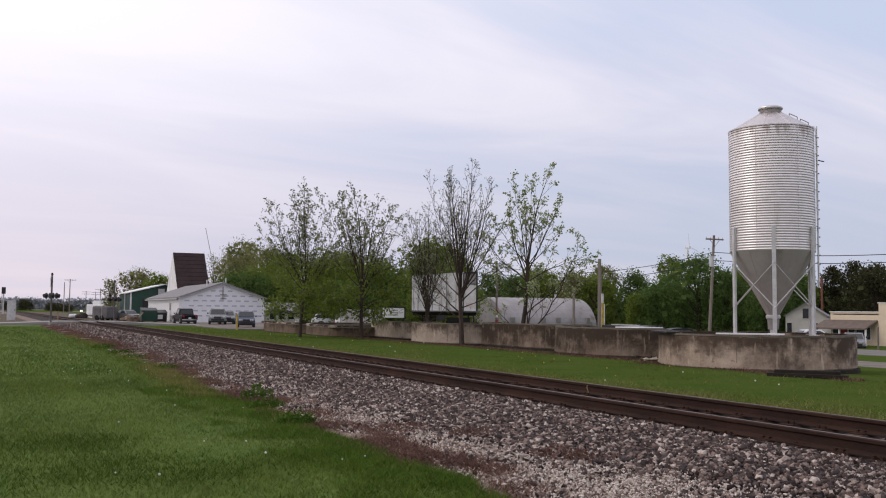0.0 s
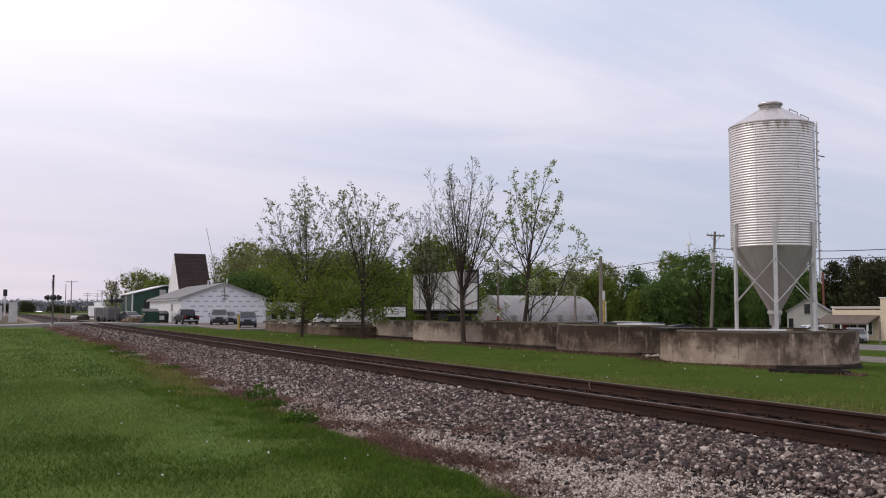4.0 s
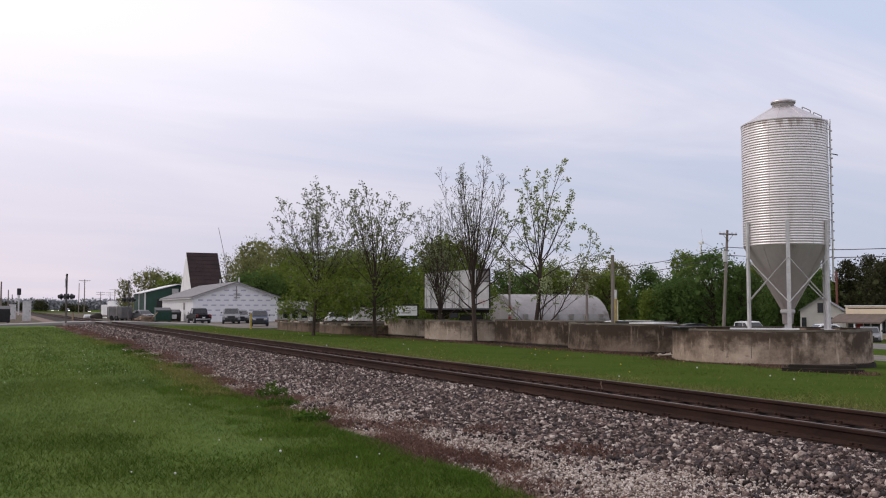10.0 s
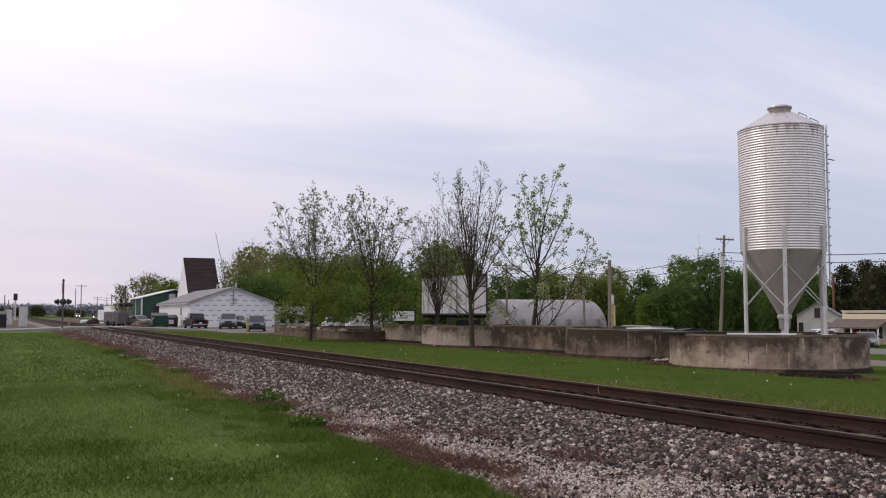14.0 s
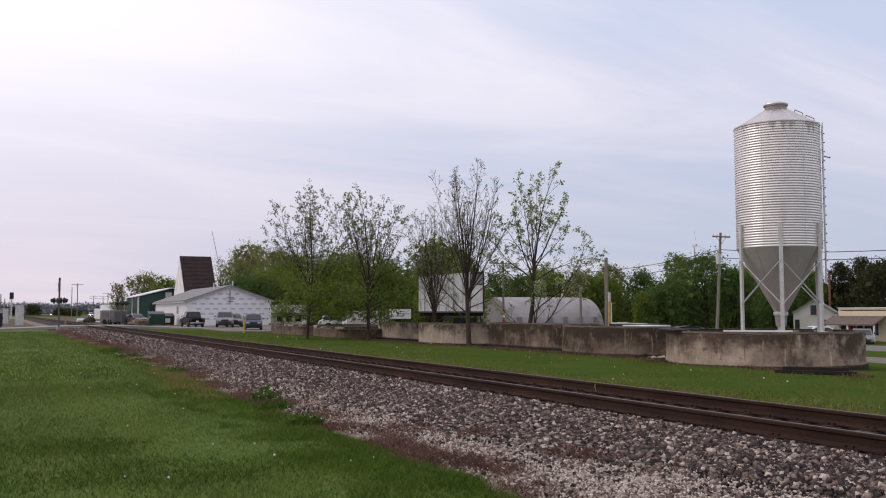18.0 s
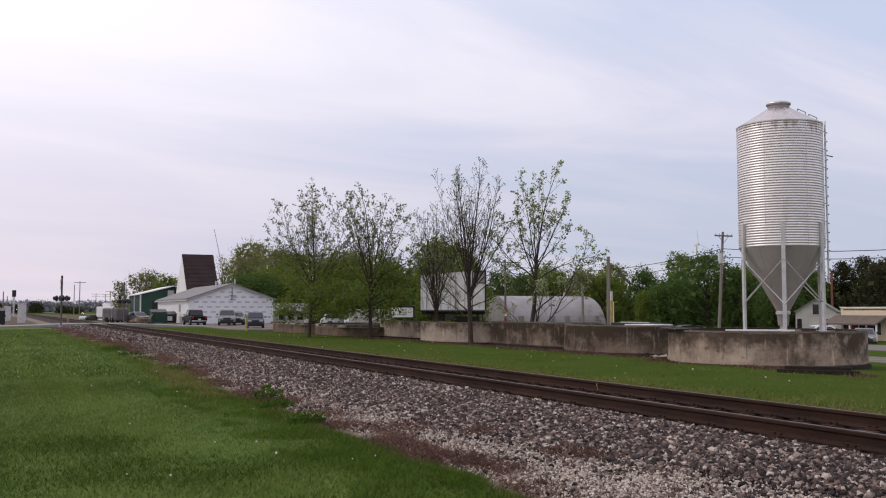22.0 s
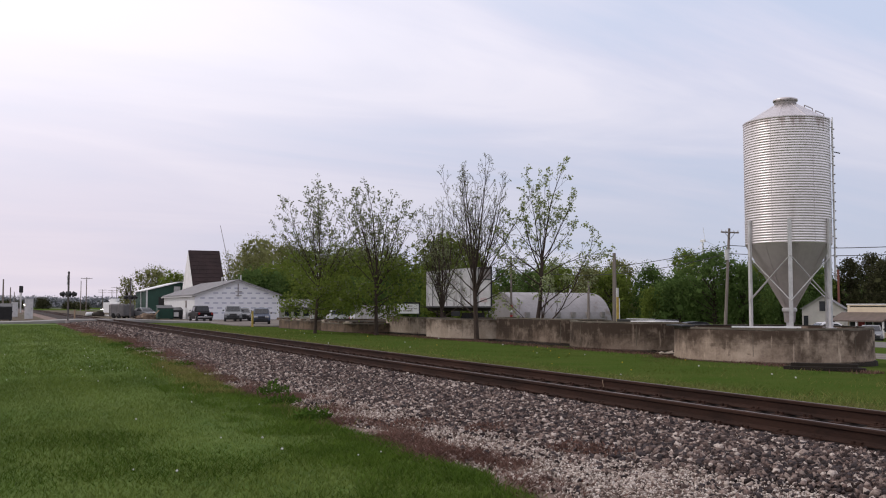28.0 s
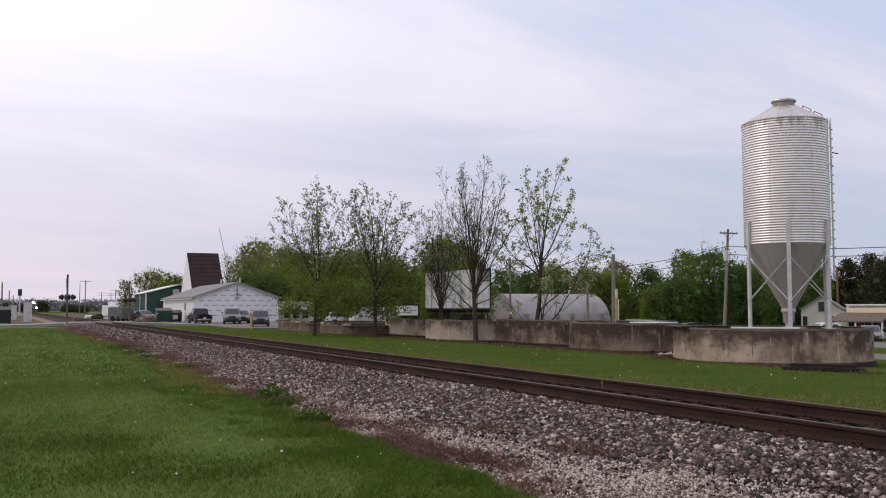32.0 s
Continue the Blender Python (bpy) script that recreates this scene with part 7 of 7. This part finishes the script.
def stones(name, label, x, y, size, rng, mat, sink=0.25, low=False):
    n = len(x)
    if low:
        v = np.array([(1, 0, 0), (-0.9, 0.2, 0), (0, 1, 0.1), (0.1, -1, 0), (0.1, 0.1, 0.85), (0, 0, -0.8)], dtype=float)
        f = np.array([(0, 2, 4), (2, 1, 4), (1, 3, 4), (3, 0, 4), (2, 0, 5), (1, 2, 5), (3, 1, 5), (0, 3, 5)])
    else:
        # crushed stone: an uneven block with broken corners
        v = np.array([(sx, sy, sz) for sx in (-0.72, 0.72) for sy in (-0.72, 0.72) for sz in (-0.72, 0.72)], dtype=float)
        q = np.array([(0, 1, 3, 2), (4, 6, 7, 5), (0, 4, 5, 1), (2, 3, 7, 6), (0, 2, 6, 4), (1, 5, 7, 3)])
        f = np.concatenate([q[:, [0, 1, 2]], q[:, [0, 2, 3]]])
    k = len(v)
    rot = rng.normal(size=(n, 4))
    rot /= np.linalg.norm(rot, axis=1, keepdims=True)
    w, a, b, c = rot.T
    m = np.stack([1 - 2 * (b * b + c * c), 2 * (a * b - c * w), 2 * (a * c + b * w), 2 * (a * b + c * w), 1 - 2 * (a * a + c * c), 2 * (b * c - a * w), 2 * (a * c - b * w), 2 * (b * c + a * w), 1 - 2 * (a * a + b * b)], axis=1).reshape(n, 3, 3)
    s = size * rng.uniform(0.6, 1.45, size=(n, 1, 1)) * rng.uniform(0.7, 1.15, size=(n, 1, 3))
    pts = v[None] * (1 + (0.3 if low else 0.2) * rng.normal(size=(n, k, 1))) + (0 if low else 0.14) * rng.normal(size=(n, k, 3))
    pts = np.einsum("nij,nkj->nki", m, pts * s)
    pts[:, :, 2] *= 0.95
    z = bed_height(x) + size * (0.4 - sink) + rng.uniform(-0.012, 0.02, size=n)
    pts += np.stack([x, y, z], axis=1)[:, None, :]
    faces = (f[None] + (np.arange(n) * k)[:, None, None]).reshape(-1, 3)
    tagged(sheet(name, pts.reshape(-1, 3), faces, mat), label, "ballast", kind="stuff")


def patches(x, y, seed, scale):
    """A smooth uneven field of about -1 to 1, for clumps and gaps."""
    r = np.random.default_rng(seed)
    out = np.zeros(len(x))
    for k in range(7):
        a, f, p = r.uniform(0, 6.28), scale * r.uniform(0.5, 2.6), r.uniform(0, 6.28)
        out += np.sin((x * np.cos(a) + y * np.sin(a)) * f + p)
    return out / 2.6


def lay_stones():
    rng = np.random.default_rng(77)
    x, y = scatter(44000, 5.2, 7.98, 3.0, 17, rng, 1.15)
    keep = rng.uniform(size=len(x)) < np.interp(x + 0.2 * patches(x, y, 43, 1.6) - np.interp(y, [5, 7.5, 9.5, 12], [0.9, 0.55, 0.2, 0.0]), [5.25, 5.45, 5.75], [0.1, 0.45, 1.0])
    stones("ballast_stones", "loose grey and pinkish crushed stones on the shoulder", x[keep], y[keep], 0.0262, rng, STONE)
    x, y = scatter(36000, 4.75, 7.98, 17, 48, rng, 1.3)
    keep = x + 0.25 * patches(x, y, 41, 2.0) > np.interp(y, [17, 20, 30, 40, 48], [5.1, 4.85, 4.85, 5.35, 5.8])
    x, y = x[keep], y[keep]
    stones("ballast_stones", "loose grey crushed stones along the shoulder", x, y, 0.033, rng, STONE, low=True)
    x, y = scatter(10000, 5.3, 8.0, 48, 98, rng)
    keep = rng.uniform(size=len(x)) < np.interp(x, [5.3, 6.4], [0.25, 1.0])
    x, y = x[keep], y[keep]
    stones("ballast_stones", "far crushed stones along the shoulder", x, y, 0.055, rng, STONE, low=True)
    x, y = scatter(11000, 8.2, 9.5, 3, 60, rng, 1.3)
    stones("ballast_stones", "dark stones between the rails", x, y, 0.03, rng, DARK_STONE, low=True)
    x, y = scatter(6000, 9.7, 11.6, 3, 60, rng, 1.3)
    stones("ballast_stones", "crushed stones beyond the far rail", x, y, 0.036, rng, STONE, low=True)
    x, y = scatter(60000, 4.3, 6.2, 3, 40, rng, 1.6)
    x = 5.2 + (x - 5.2) * np.abs(x - 5.2) ** 0.3
    keep = patches(x, y, 5, 3.0) + 0.8 * rng.normal(size=len(x)) > -0.7
    x, y = x[keep], y[keep]
    stones("grit_stones", "small pale grit beside the track", x, y, 0.016, rng, GRIT_STONE, low=True)
    x, y = scatter(24000, 4.9, 6.3, 4, 10, rng, 1.0)
    keep = x < np.interp(y, [4, 7, 10], [6.3, 5.9, 5.4]) + 0.2 * rng.normal(size=len(x))
    stones("grit_stones", "pale fine gravel at the foot of the ballast", x[keep], y[keep], 0.014, rng, GRIT_STONE, low=True)
    x, y = scatter(5200, 4.35, 5.9, 3, 30, rng, 1.5)
    keep = patches(x, y, 11, 2.2) + 0.5 * rng.normal(size=len(x)) > 0.0
    stones("strayed_stones", "single stones strayed from the ballast on to the grit", x[keep], y[keep], 0.026, rng, STONE)


lay_stones()


def blades(name, label, x, y, z, height, width, rng, mat, lean=0.5, category="grass"):
    """Thin bent three-cornered blades, one joined mesh."""
    n = len(x)
    a = rng.uniform(0, 2 * np.pi, size=n)
    h = height * rng.uniform(0.5, 1.3, size=n)
    w = width * rng.uniform(0.6, 1.3, size=n)
    base = np.stack([x, y, z], axis=1)
    side = np.stack([np.cos(a), np.sin(a), np.zeros(n)], axis=1) * w[:, None]
    tip = base + np.stack([rng.normal(size=n) * lean * h, rng.normal(size=n) * lean * h, h], axis=1)
    verts = np.stack([base - side, base + side, tip], axis=1).reshape(-1, 3)
    faces = np.arange(n * 3).reshape(n, 3)
    tagged(sheet(name, verts, faces, mat), label, category, kind="stuff")


def grow_grass():
    rng = np.random.default_rng(31)
    lush = np.random.default_rng(32)
    edge = lawn_edge
    # lawn near the camera, seen between its left and right limits
    y = 5 + 20 * rng.uniform(size=150000) ** 1.3
    lo = -0.06 * y - 0.8
    x = lo + (edge(y) - lo) * rng.uniform(size=len(y))
    blades("lawn_grass", "short mown green grass", x, y, np.zeros(len(y)) - 0.01, 0.048, 0.006, rng, BLADE, 0.7)
    # Denser toward the camera: shade between the near blades put into their colour.
    y = 4.5 + 10 * lush.uniform(size=70000) ** 1.5
    x = -1.8 + (edge(y) + 1.8) * lush.uniform(size=len(y))
    keep = patches(x, y, 71, 1.3) + 0.5 * lush.normal(size=len(x)) > np.interp(y, [5, 8, 14], [-0.8, -0.3, 0.8]) + np.interp(x, [-1, 2], [0.5, 0.0])
    blades("lush_grass", "darker lush grass with the shade between near blades in its colour", x[keep], y[keep], np.zeros(keep.sum()) - 0.005, 0.05, 0.008, lush, LUSH_SHADE, 0.8)
    y = 25 + 65 * rng.uniform(size=60000) ** 1.2
    lo = -0.06 * y - 0.8
    x = lo + (edge(y) - lo) * rng.uniform(size=len(y))
    blades("lawn_grass", "short mown green grass farther along", x, y, np.zeros(len(y)) - 0.01, 0.07, 0.014, rng, BLADE, 0.6)
    # uneven longer grass along the edge of the lawn
    y = 4 + 50 * rng.uniform(size=26000) ** 1.7
    x = edge(y) - 0.3 + rng.normal(size=len(y)) * (0.2 + 0.12 * (np.sin(y * 3.1) + np.sin(y * 1.7)) ** 2 / 2)
    keep = (patches(x, y, 8, 3.5) > -0.25) & (x < edge(y) + 0.22 * np.maximum(0, np.sin(y * 2.9) + np.sin(y * 1.3)))
    x, y = x[keep], y[keep]
    blades("edge_grass", "longer uneven dark grass along the lawn edge", x, y, np.zeros(len(y)), 0.07, 0.0065, rng, EDGE_GREEN, 0.8)
    y = 4 + 60 * rng.uniform(size=15000) ** 1.2
    x = edge(y) - 0.15 + rng.normal(size=len(y)) * 0.3
    keep = patches(x, y, 52, 0.9) + 0.4 * rng.normal(size=len(x)) + np.interp(y, [4, 16, 18, 27, 30, 38, 45, 70], [-0.9, -0.7, 0.7, 0.9, -0.2, -0.2, 0.6, 0.6]) > 0.5
    blades("yellowed_grass", "tufts of yellowed seeding grass", x[keep], y[keep], np.zeros(keep.sum()), 0.13, 0.006, rng, VERGE, 0.5)
    y = rng.uniform(17.5, 28, size=10000)
    x = edge(y) - 0.22 + rng.normal(size=len(y)) * 0.2
    keep = patches(x, y, 61, 3.5) + 0.3 * rng.normal(size=len(x)) > 0.1
    blades("yellowed_grass", "straw-yellow seeding grass between lawn and weeds", x[keep], y[keep], np.zeros(keep.sum()), 0.11, 0.008, rng, VERGE, 0.7)
    y = 5 + 16 * lush.uniform(size=30000) ** 1.2
    x = edge(y) + 0.08 - 1.3 * lush.uniform(size=len(y)) ** 1.6
    keep = patches(x, y, 14, 2.4) + 0.25 * lush.normal(size=len(x)) > 0.25
    blades("lush_grass", "darker lush clumps of grass near the lawn edge", x[keep], y[keep], np.zeros(keep.sum()), 0.062, 0.0065, lush, EDGE_GREEN, 0.8)
    y = 4 + 40 * lush.uniform(size=26000) ** 1.5
    x = edge(y) + 0.02 + lush.normal(size=len(y)) * 0.08
    blades("edge_grass", "thin grass creeping over the grit edge", x, y, np.zeros(len(y)) + 0.005, 0.055, 0.006, lush, EDGE_GREEN, 0.9)
    # dry reddish weeds on the grit
    y = 4 + 90 * rng.uniform(size=150000) ** 1.4
    x = edge(y) + np.interp(y, [4, 20, 45, 60, 95], [0.3, 0.36, 0.4, 0.7, 0.9]) + 0.08 * np.sin(y * 0.8) + rng.normal(size=len(y)) * np.interp(y, [4, 20, 45, 60, 95], [0.2, 0.24, 0.35, 0.6, 0.7])
    keep = (patches(x, y, 3, 3.2) + rng.normal(size=len(y)) * 0.35 > np.interp(y, [5, 12, 30], [0.25, 0.1, -0.1])) & (x > edge(y) - 0.12)
    blades("dry_weeds", "low dead reddish-brown weeds on the grit", x[keep], y[keep], bed_height(x[keep]) + 0.01, 0.05, 0.009, rng, DRY, 1.3, "weeds")
    # verge between the track and the foundations
    y = 8 + 80 * rng.uniform(size=120000) ** 1.4
    x = rng.uniform(11.6, 21.6, size=len(y))
    blades("verge_grass", "rough green verge grass with yellow patches", x, y, np.where(x > 14, -0.1 * (x - 14) / 7, 0) - 0.01, 0.032, 0.009, rng, VERGE_GREEN, 0.8)
    y = 9 + 75 * rng.uniform(size=9000) ** 1.3
    x = rng.uniform(12, 21.6, size=len(y))
    keep = patches(x, y, 21, 0.8) + 0.3 * rng.normal(size=len(x)) > 0.45
    blades("straw_tufts", "pale straw tufts scattered over the verge", x[keep], y[keep], np.where(x[keep] > 14, -0.1 * (x[keep] - 14) / 7, 0), 0.09, 0.008, rng, VERGE, 0.7)
    # dead stalks and dirt along the foot of the foundations
    y = 18 + 66 * rng.uniform(size=9000) ** 1.2
    x = 22.0 - np.abs(rng.normal(size=len(y))) * 0.45 - np.where(y < 27.5, 0.85, 0.0)
    blades("wall_foot_weeds", "brown dead stalks along the foundation walls", x, y, np.full(len(y), -0.11), 0.1, 0.014, rng, DRY, 0.8, "weeds")
    y = 8 + 80 * rng.uniform(size=46000) ** 1.4
    x = 11.9 + np.abs(rng.normal(size=len(y))) * 0.75
    blades("verge_grass", "pale yellowish grass beside the ballast", x, y, np.zeros(len(y)), 0.075, 0.011, rng, VERGE_PALE, 0.9)


grow_grass()


def weed_clump(x, y, r, h, seed, mat, label, n=260, leaf=0.09):
    rng = np.random.default_rng(seed)
    th = thing("weed", x, y, float(bed_height(np.array([x]))[0]), 0, label, "weed", "weeds beside the track")
    a = rng.uniform(0, 6.28, size=n)
    q = np.sqrt(rng.uniform(size=n)) * r
    p = np.stack([np.cos(a) * q, np.sin(a) * q, rng.uniform(0.0, 1, size=n) * h * (1 - 0.6 * q / r)], axis=1)
    v, f = leaf_cards(p, leaf, rng, droop=-0.4, slim=0.35)
    sheet("leaves", v, f, mat, th)


weed_clump(4.5, 17.2, 0.3, 0.3, 1, WEED, "bright green leafy weed at the edge of the grit")
weed_clump(5.67, 10.9, 0.34, 0.1, 2, DRY, "dead brown weed clump on the ballast", 420, 0.05)
weed_clump(5.85, 8.6, 0.32, 0.1, 3, DRY, "dead brown weed clump on the ballast", 300, 0.05)
weed_clump(4.1, 13.4, 0.28, 0.22, 4, WEED, "dark green grassy weed at the lawn edge")
weed_clump(4.4, 26.5, 0.4, 0.14, 5, WEED, "green weeds on the edge of the lawn")
weed_clump(4.5, 33.0, 0.4, 0.12, 6, WEED, "green weeds on the edge of the grit")


weed_clump(4.42, 36.0, 0.5, 0.2, 7, WEED, "green weeds on the edge of the grit")
weed_clump(4.36, 41.3, 0.55, 0.22, 8, WEED, "green weeds on the edge of the grit")
weed_clump(4.3, 15.8, 0.3, 0.16, 9, WEED, "dark green grassy weed at the lawn edge")
weed_clump(5.72, 9.0, 0.3, 0.1, 10, DRY, "dead brown weed clump on the ballast", 420, 0.05)
weed_clump(5.2, 12.0, 0.4, 0.07, 11, DRY, "dead brown weed clump on the ballast", 420, 0.05)


def seed_heads():
    rng = np.random.default_rng(9)
    v0, f0 = ico()
    for name, label, cnt, size, mat, x0, x1, y0, y1, zz in (("dandelion_clocks", "white dandelion seed heads dotted over the lawn", 70, 0.012, PUFF, -2.5, 4.3, 7, 45, 0.09),
                                                            ("clover_heads", "pale seed heads on the verge", 16, 0.024, PUFF, 12.5, 20.5, 15, 60, 0.1),
                                                            ("yellow_blooms", "small yellow dandelions along the verge", 22, 0.02, YELLOW_BLOOM, 12.2, 19, 20, 70, 0.08)):
        x, y = rng.uniform(x0, x1, size=cnt), y0 + (y1 - y0) * rng.uniform(size=cnt) ** 1.3
        p = v0[None] * size * rng.uniform(0.6, 1.3, size=(cnt, 1, 1)) + np.stack([x, y, np.full(cnt, zz) * rng.uniform(0.6, 1.2, size=cnt)], axis=1)[:, None]
        f = (f0[None] + (np.arange(cnt) * len(v0))[:, None, None]).reshape(-1, 3)
        tagged(sheet(name, p.reshape(-1, 3), f, mat), label, "flowers", kind="stuff")


seed_heads()


# ---- what moves ----
def locomotive():
    th = thing("locomotive", TRACK_X, 1000, RAIL_TOP, 0, "dark diesel locomotive coming with its headlight on", "locomotive")
    part("frame", boxed(-1.5, 0.6, 0.9, 1.5, 20, 1.5), BLACK, th)
    part("nose", boxed(-1.0, 1.0, 1.5, 1.0, 3.0, 3.2, bevel=0.15), LOCO, th)
    part("cab", boxed(-1.52, 3.0, 1.5, 1.52, 5.4, 4.35, bevel=0.2), LOCO, th)
    part("hood", boxed(-0.95, 5.4, 1.5, 0.95, 19.5, 4.3, bevel=0.15), LOCO, th)
    part("plough", prism([(0.2, 0.15), (0.9, 0.15), (0.9, 1.1), (0.5, 1.1)], "x", -1.4, 1.4), BLACK, th)
    for sx in (-0.55, 0.55):
        part("windscreen", boxed(sx - 0.4, 2.95, 3.35, sx + 0.4, 3.0, 4.0), GLASS_DARK, th)
    # Lamp discs are larger than real ones, standing in for their glare.
    part("headlight", tubed((0, 2.7, 3.45), (0, 2.95, 3.45), 0.5, n=16), HEADLIGHT, th, "burning white headlight")
    for sx in (-1.0, 1.0):
        part("ditch_light", tubed((sx, 0.5, 1.75), (sx, 0.6, 1.75), 0.26, n=12), HEADLIGHT, th)
    for y in (3, 5, 7, 14, 16, 18):
        for sx in (-0.755, 0.755):
            part("wheel", tubed((sx - 0.07, y, 0.5), (sx + 0.07, y, 0.5), 0.5, n=18), DARK_STEEL, th)
    return th


def bird():
    th = thing("bird", -3, 20, 0.6, 0, "small dark bird flying low over the lawn", "bird")
    part("body", lathe([(0.004, -0.09), (0.024, -0.06), (0.034, 0.0), (0.03, 0.05), (0.022, 0.085), (0.008, 0.11)], 12), BLACK, th, smooth=True)
    th.children[0].matrix_basis = pose(0, 0, 0, 0, 90, 0)
    part("tail", prism([(-0.08, -0.012), (-0.19, -0.035), (-0.19, 0.035), (-0.08, 0.012)], "z", -0.003, 0.003), BLACK, th)
    part("head", lathe([(0.003, -0.03), (0.02, -0.016), (0.025, 0.0), (0.018, 0.016), (0.002, 0.04)], 10), BLACK, th, smooth=True).matrix_basis = pose(0.12, 0, 0.012, 0, 90, 0)
    wings = []
    for sy in (-1, 1):
        wg = part("wing", prism([(0.05, 0.02 * sy), (0.06, 0.07 * sy), (0.0, 0.15 * sy), (-0.05, 0.12 * sy), (-0.06, 0.02 * sy)], "z", -0.003, 0.003), BLACK, th)
        wings.append(wg)
    return th, wings


def steady(t0, y0, speed, x, z, turn):
    """Rows for a vehicle that runs along y at an even speed and passes y0 at t0."""
    times = [0, 0.2] + [2 * k for k in range(1, 16)] + [31.8, 32]
    return [(t, pose(x, y0 + speed * (t - t0), z, 0, 0, turn)) for t in times]


def motions():
    train = locomotive()
    walk(train, steady(24.0, 583.0, -29.3, TRACK_X, RAIL_TOP, 0))
    near, far, z = STREET_X - 2.0, STREET_X + 2.0, STREET_Z + 0.01
    runs = [("pickup", "white", "white crew-cab pickup truck driving along the street", "moving_pickup", near, 76.9, 9.0, -14.7, False),
            ("suv", "white", "white sport utility driving along the street", "moving_car", near, 66.0, 11.0, -14.6, False),
            ("suv", "white", "white sport utility driving away along the street", "moving_car", far, 65.9, 17.0, 19.4, False),
            ("pickup", "white", "white pickup truck driving up the street", "moving_pickup", near, 206.0, 32.0, -15.0, True),
            ("suv", "grey", "dark grey sport utility driving away along the street", "moving_car", far, 55.3, 1.5, 14.2, False),
            ("suv", "silver", "silver car with burning headlights far up the street", "moving_car", near, 980.0, 9.0, -17.0, True),
            ("sedan", "white", "white car with burning headlights far up the street", "moving_car", near, 1330.0, 9.0, -17.0, True),
            ("sedan", "black", "dark car with burning headlights far up the street", "moving_car", near, 1180.0, 9.0, -17.0, True),
            ("pickup", "tan", "tan pickup with burning headlights far up the street", "moving_pickup", near, 760.0, 9.0, -17.0, True)]
    for style, paint, label, name, x, y0, t0, speed, lit in runs:
        v = vehicle(style, paint, label, name, lit)
        v.scale = (0.9, 0.9, 0.9)
        walk(v, steady(t0, y0, speed, x, z, 0 if speed < 0 else 180))
    truck = vehicle("pickup", "white", "white pickup truck with headlights on, coming down the far road", "moving_pickup", True)
    slide = [(0, 0), (0.2, 0.2)] + [(2 * k, 2 * k) for k in range(1, 16)] + [(31.8, 31.8), (32, 32)]
    walk(truck, [(t, pose(35.79 + 0.693 * (s - 12), 572 - 17 * (s - 12), ground_z(36, 500) + 0.02, 0, 0, 3)) for t, s in slide])
    b, wings = bird()
    walk(b, [(0, pose(-90.0, 60.0, 9.0, 0, 0, -8)), (24.0, pose(-40.0, 44.0, 4.0, 0, 0, -8)), (29.0, pose(-13.0, 31.0, 1.4, 0, 0, -10)), (31.3, pose(0.05, 26.5, 0.76, 0, 0, -10)), (31.5, pose(1.05, 26.06, 0.73, 0, 0, -20)), (31.7, pose(2.07, 25.6, 0.71, 0, 0, -24)), (31.8, pose(2.54, 25.4, 0.64, 0, 0, -24)), (31.9, pose(2.91, 25.2, 0.52, 0, 6, -24)), (32.0, pose(3.23, 25.07, 0.48, 0, 10, -24))])
    for wg, sy in zip(wings, (-1, 1)):
        rows = [(k * 0.1, pose(0, 0, 0, sy * (38 if k % 2 else -22), 0, 0)) for k in range(0, 321)]
        walk(wg, rows)


motions()
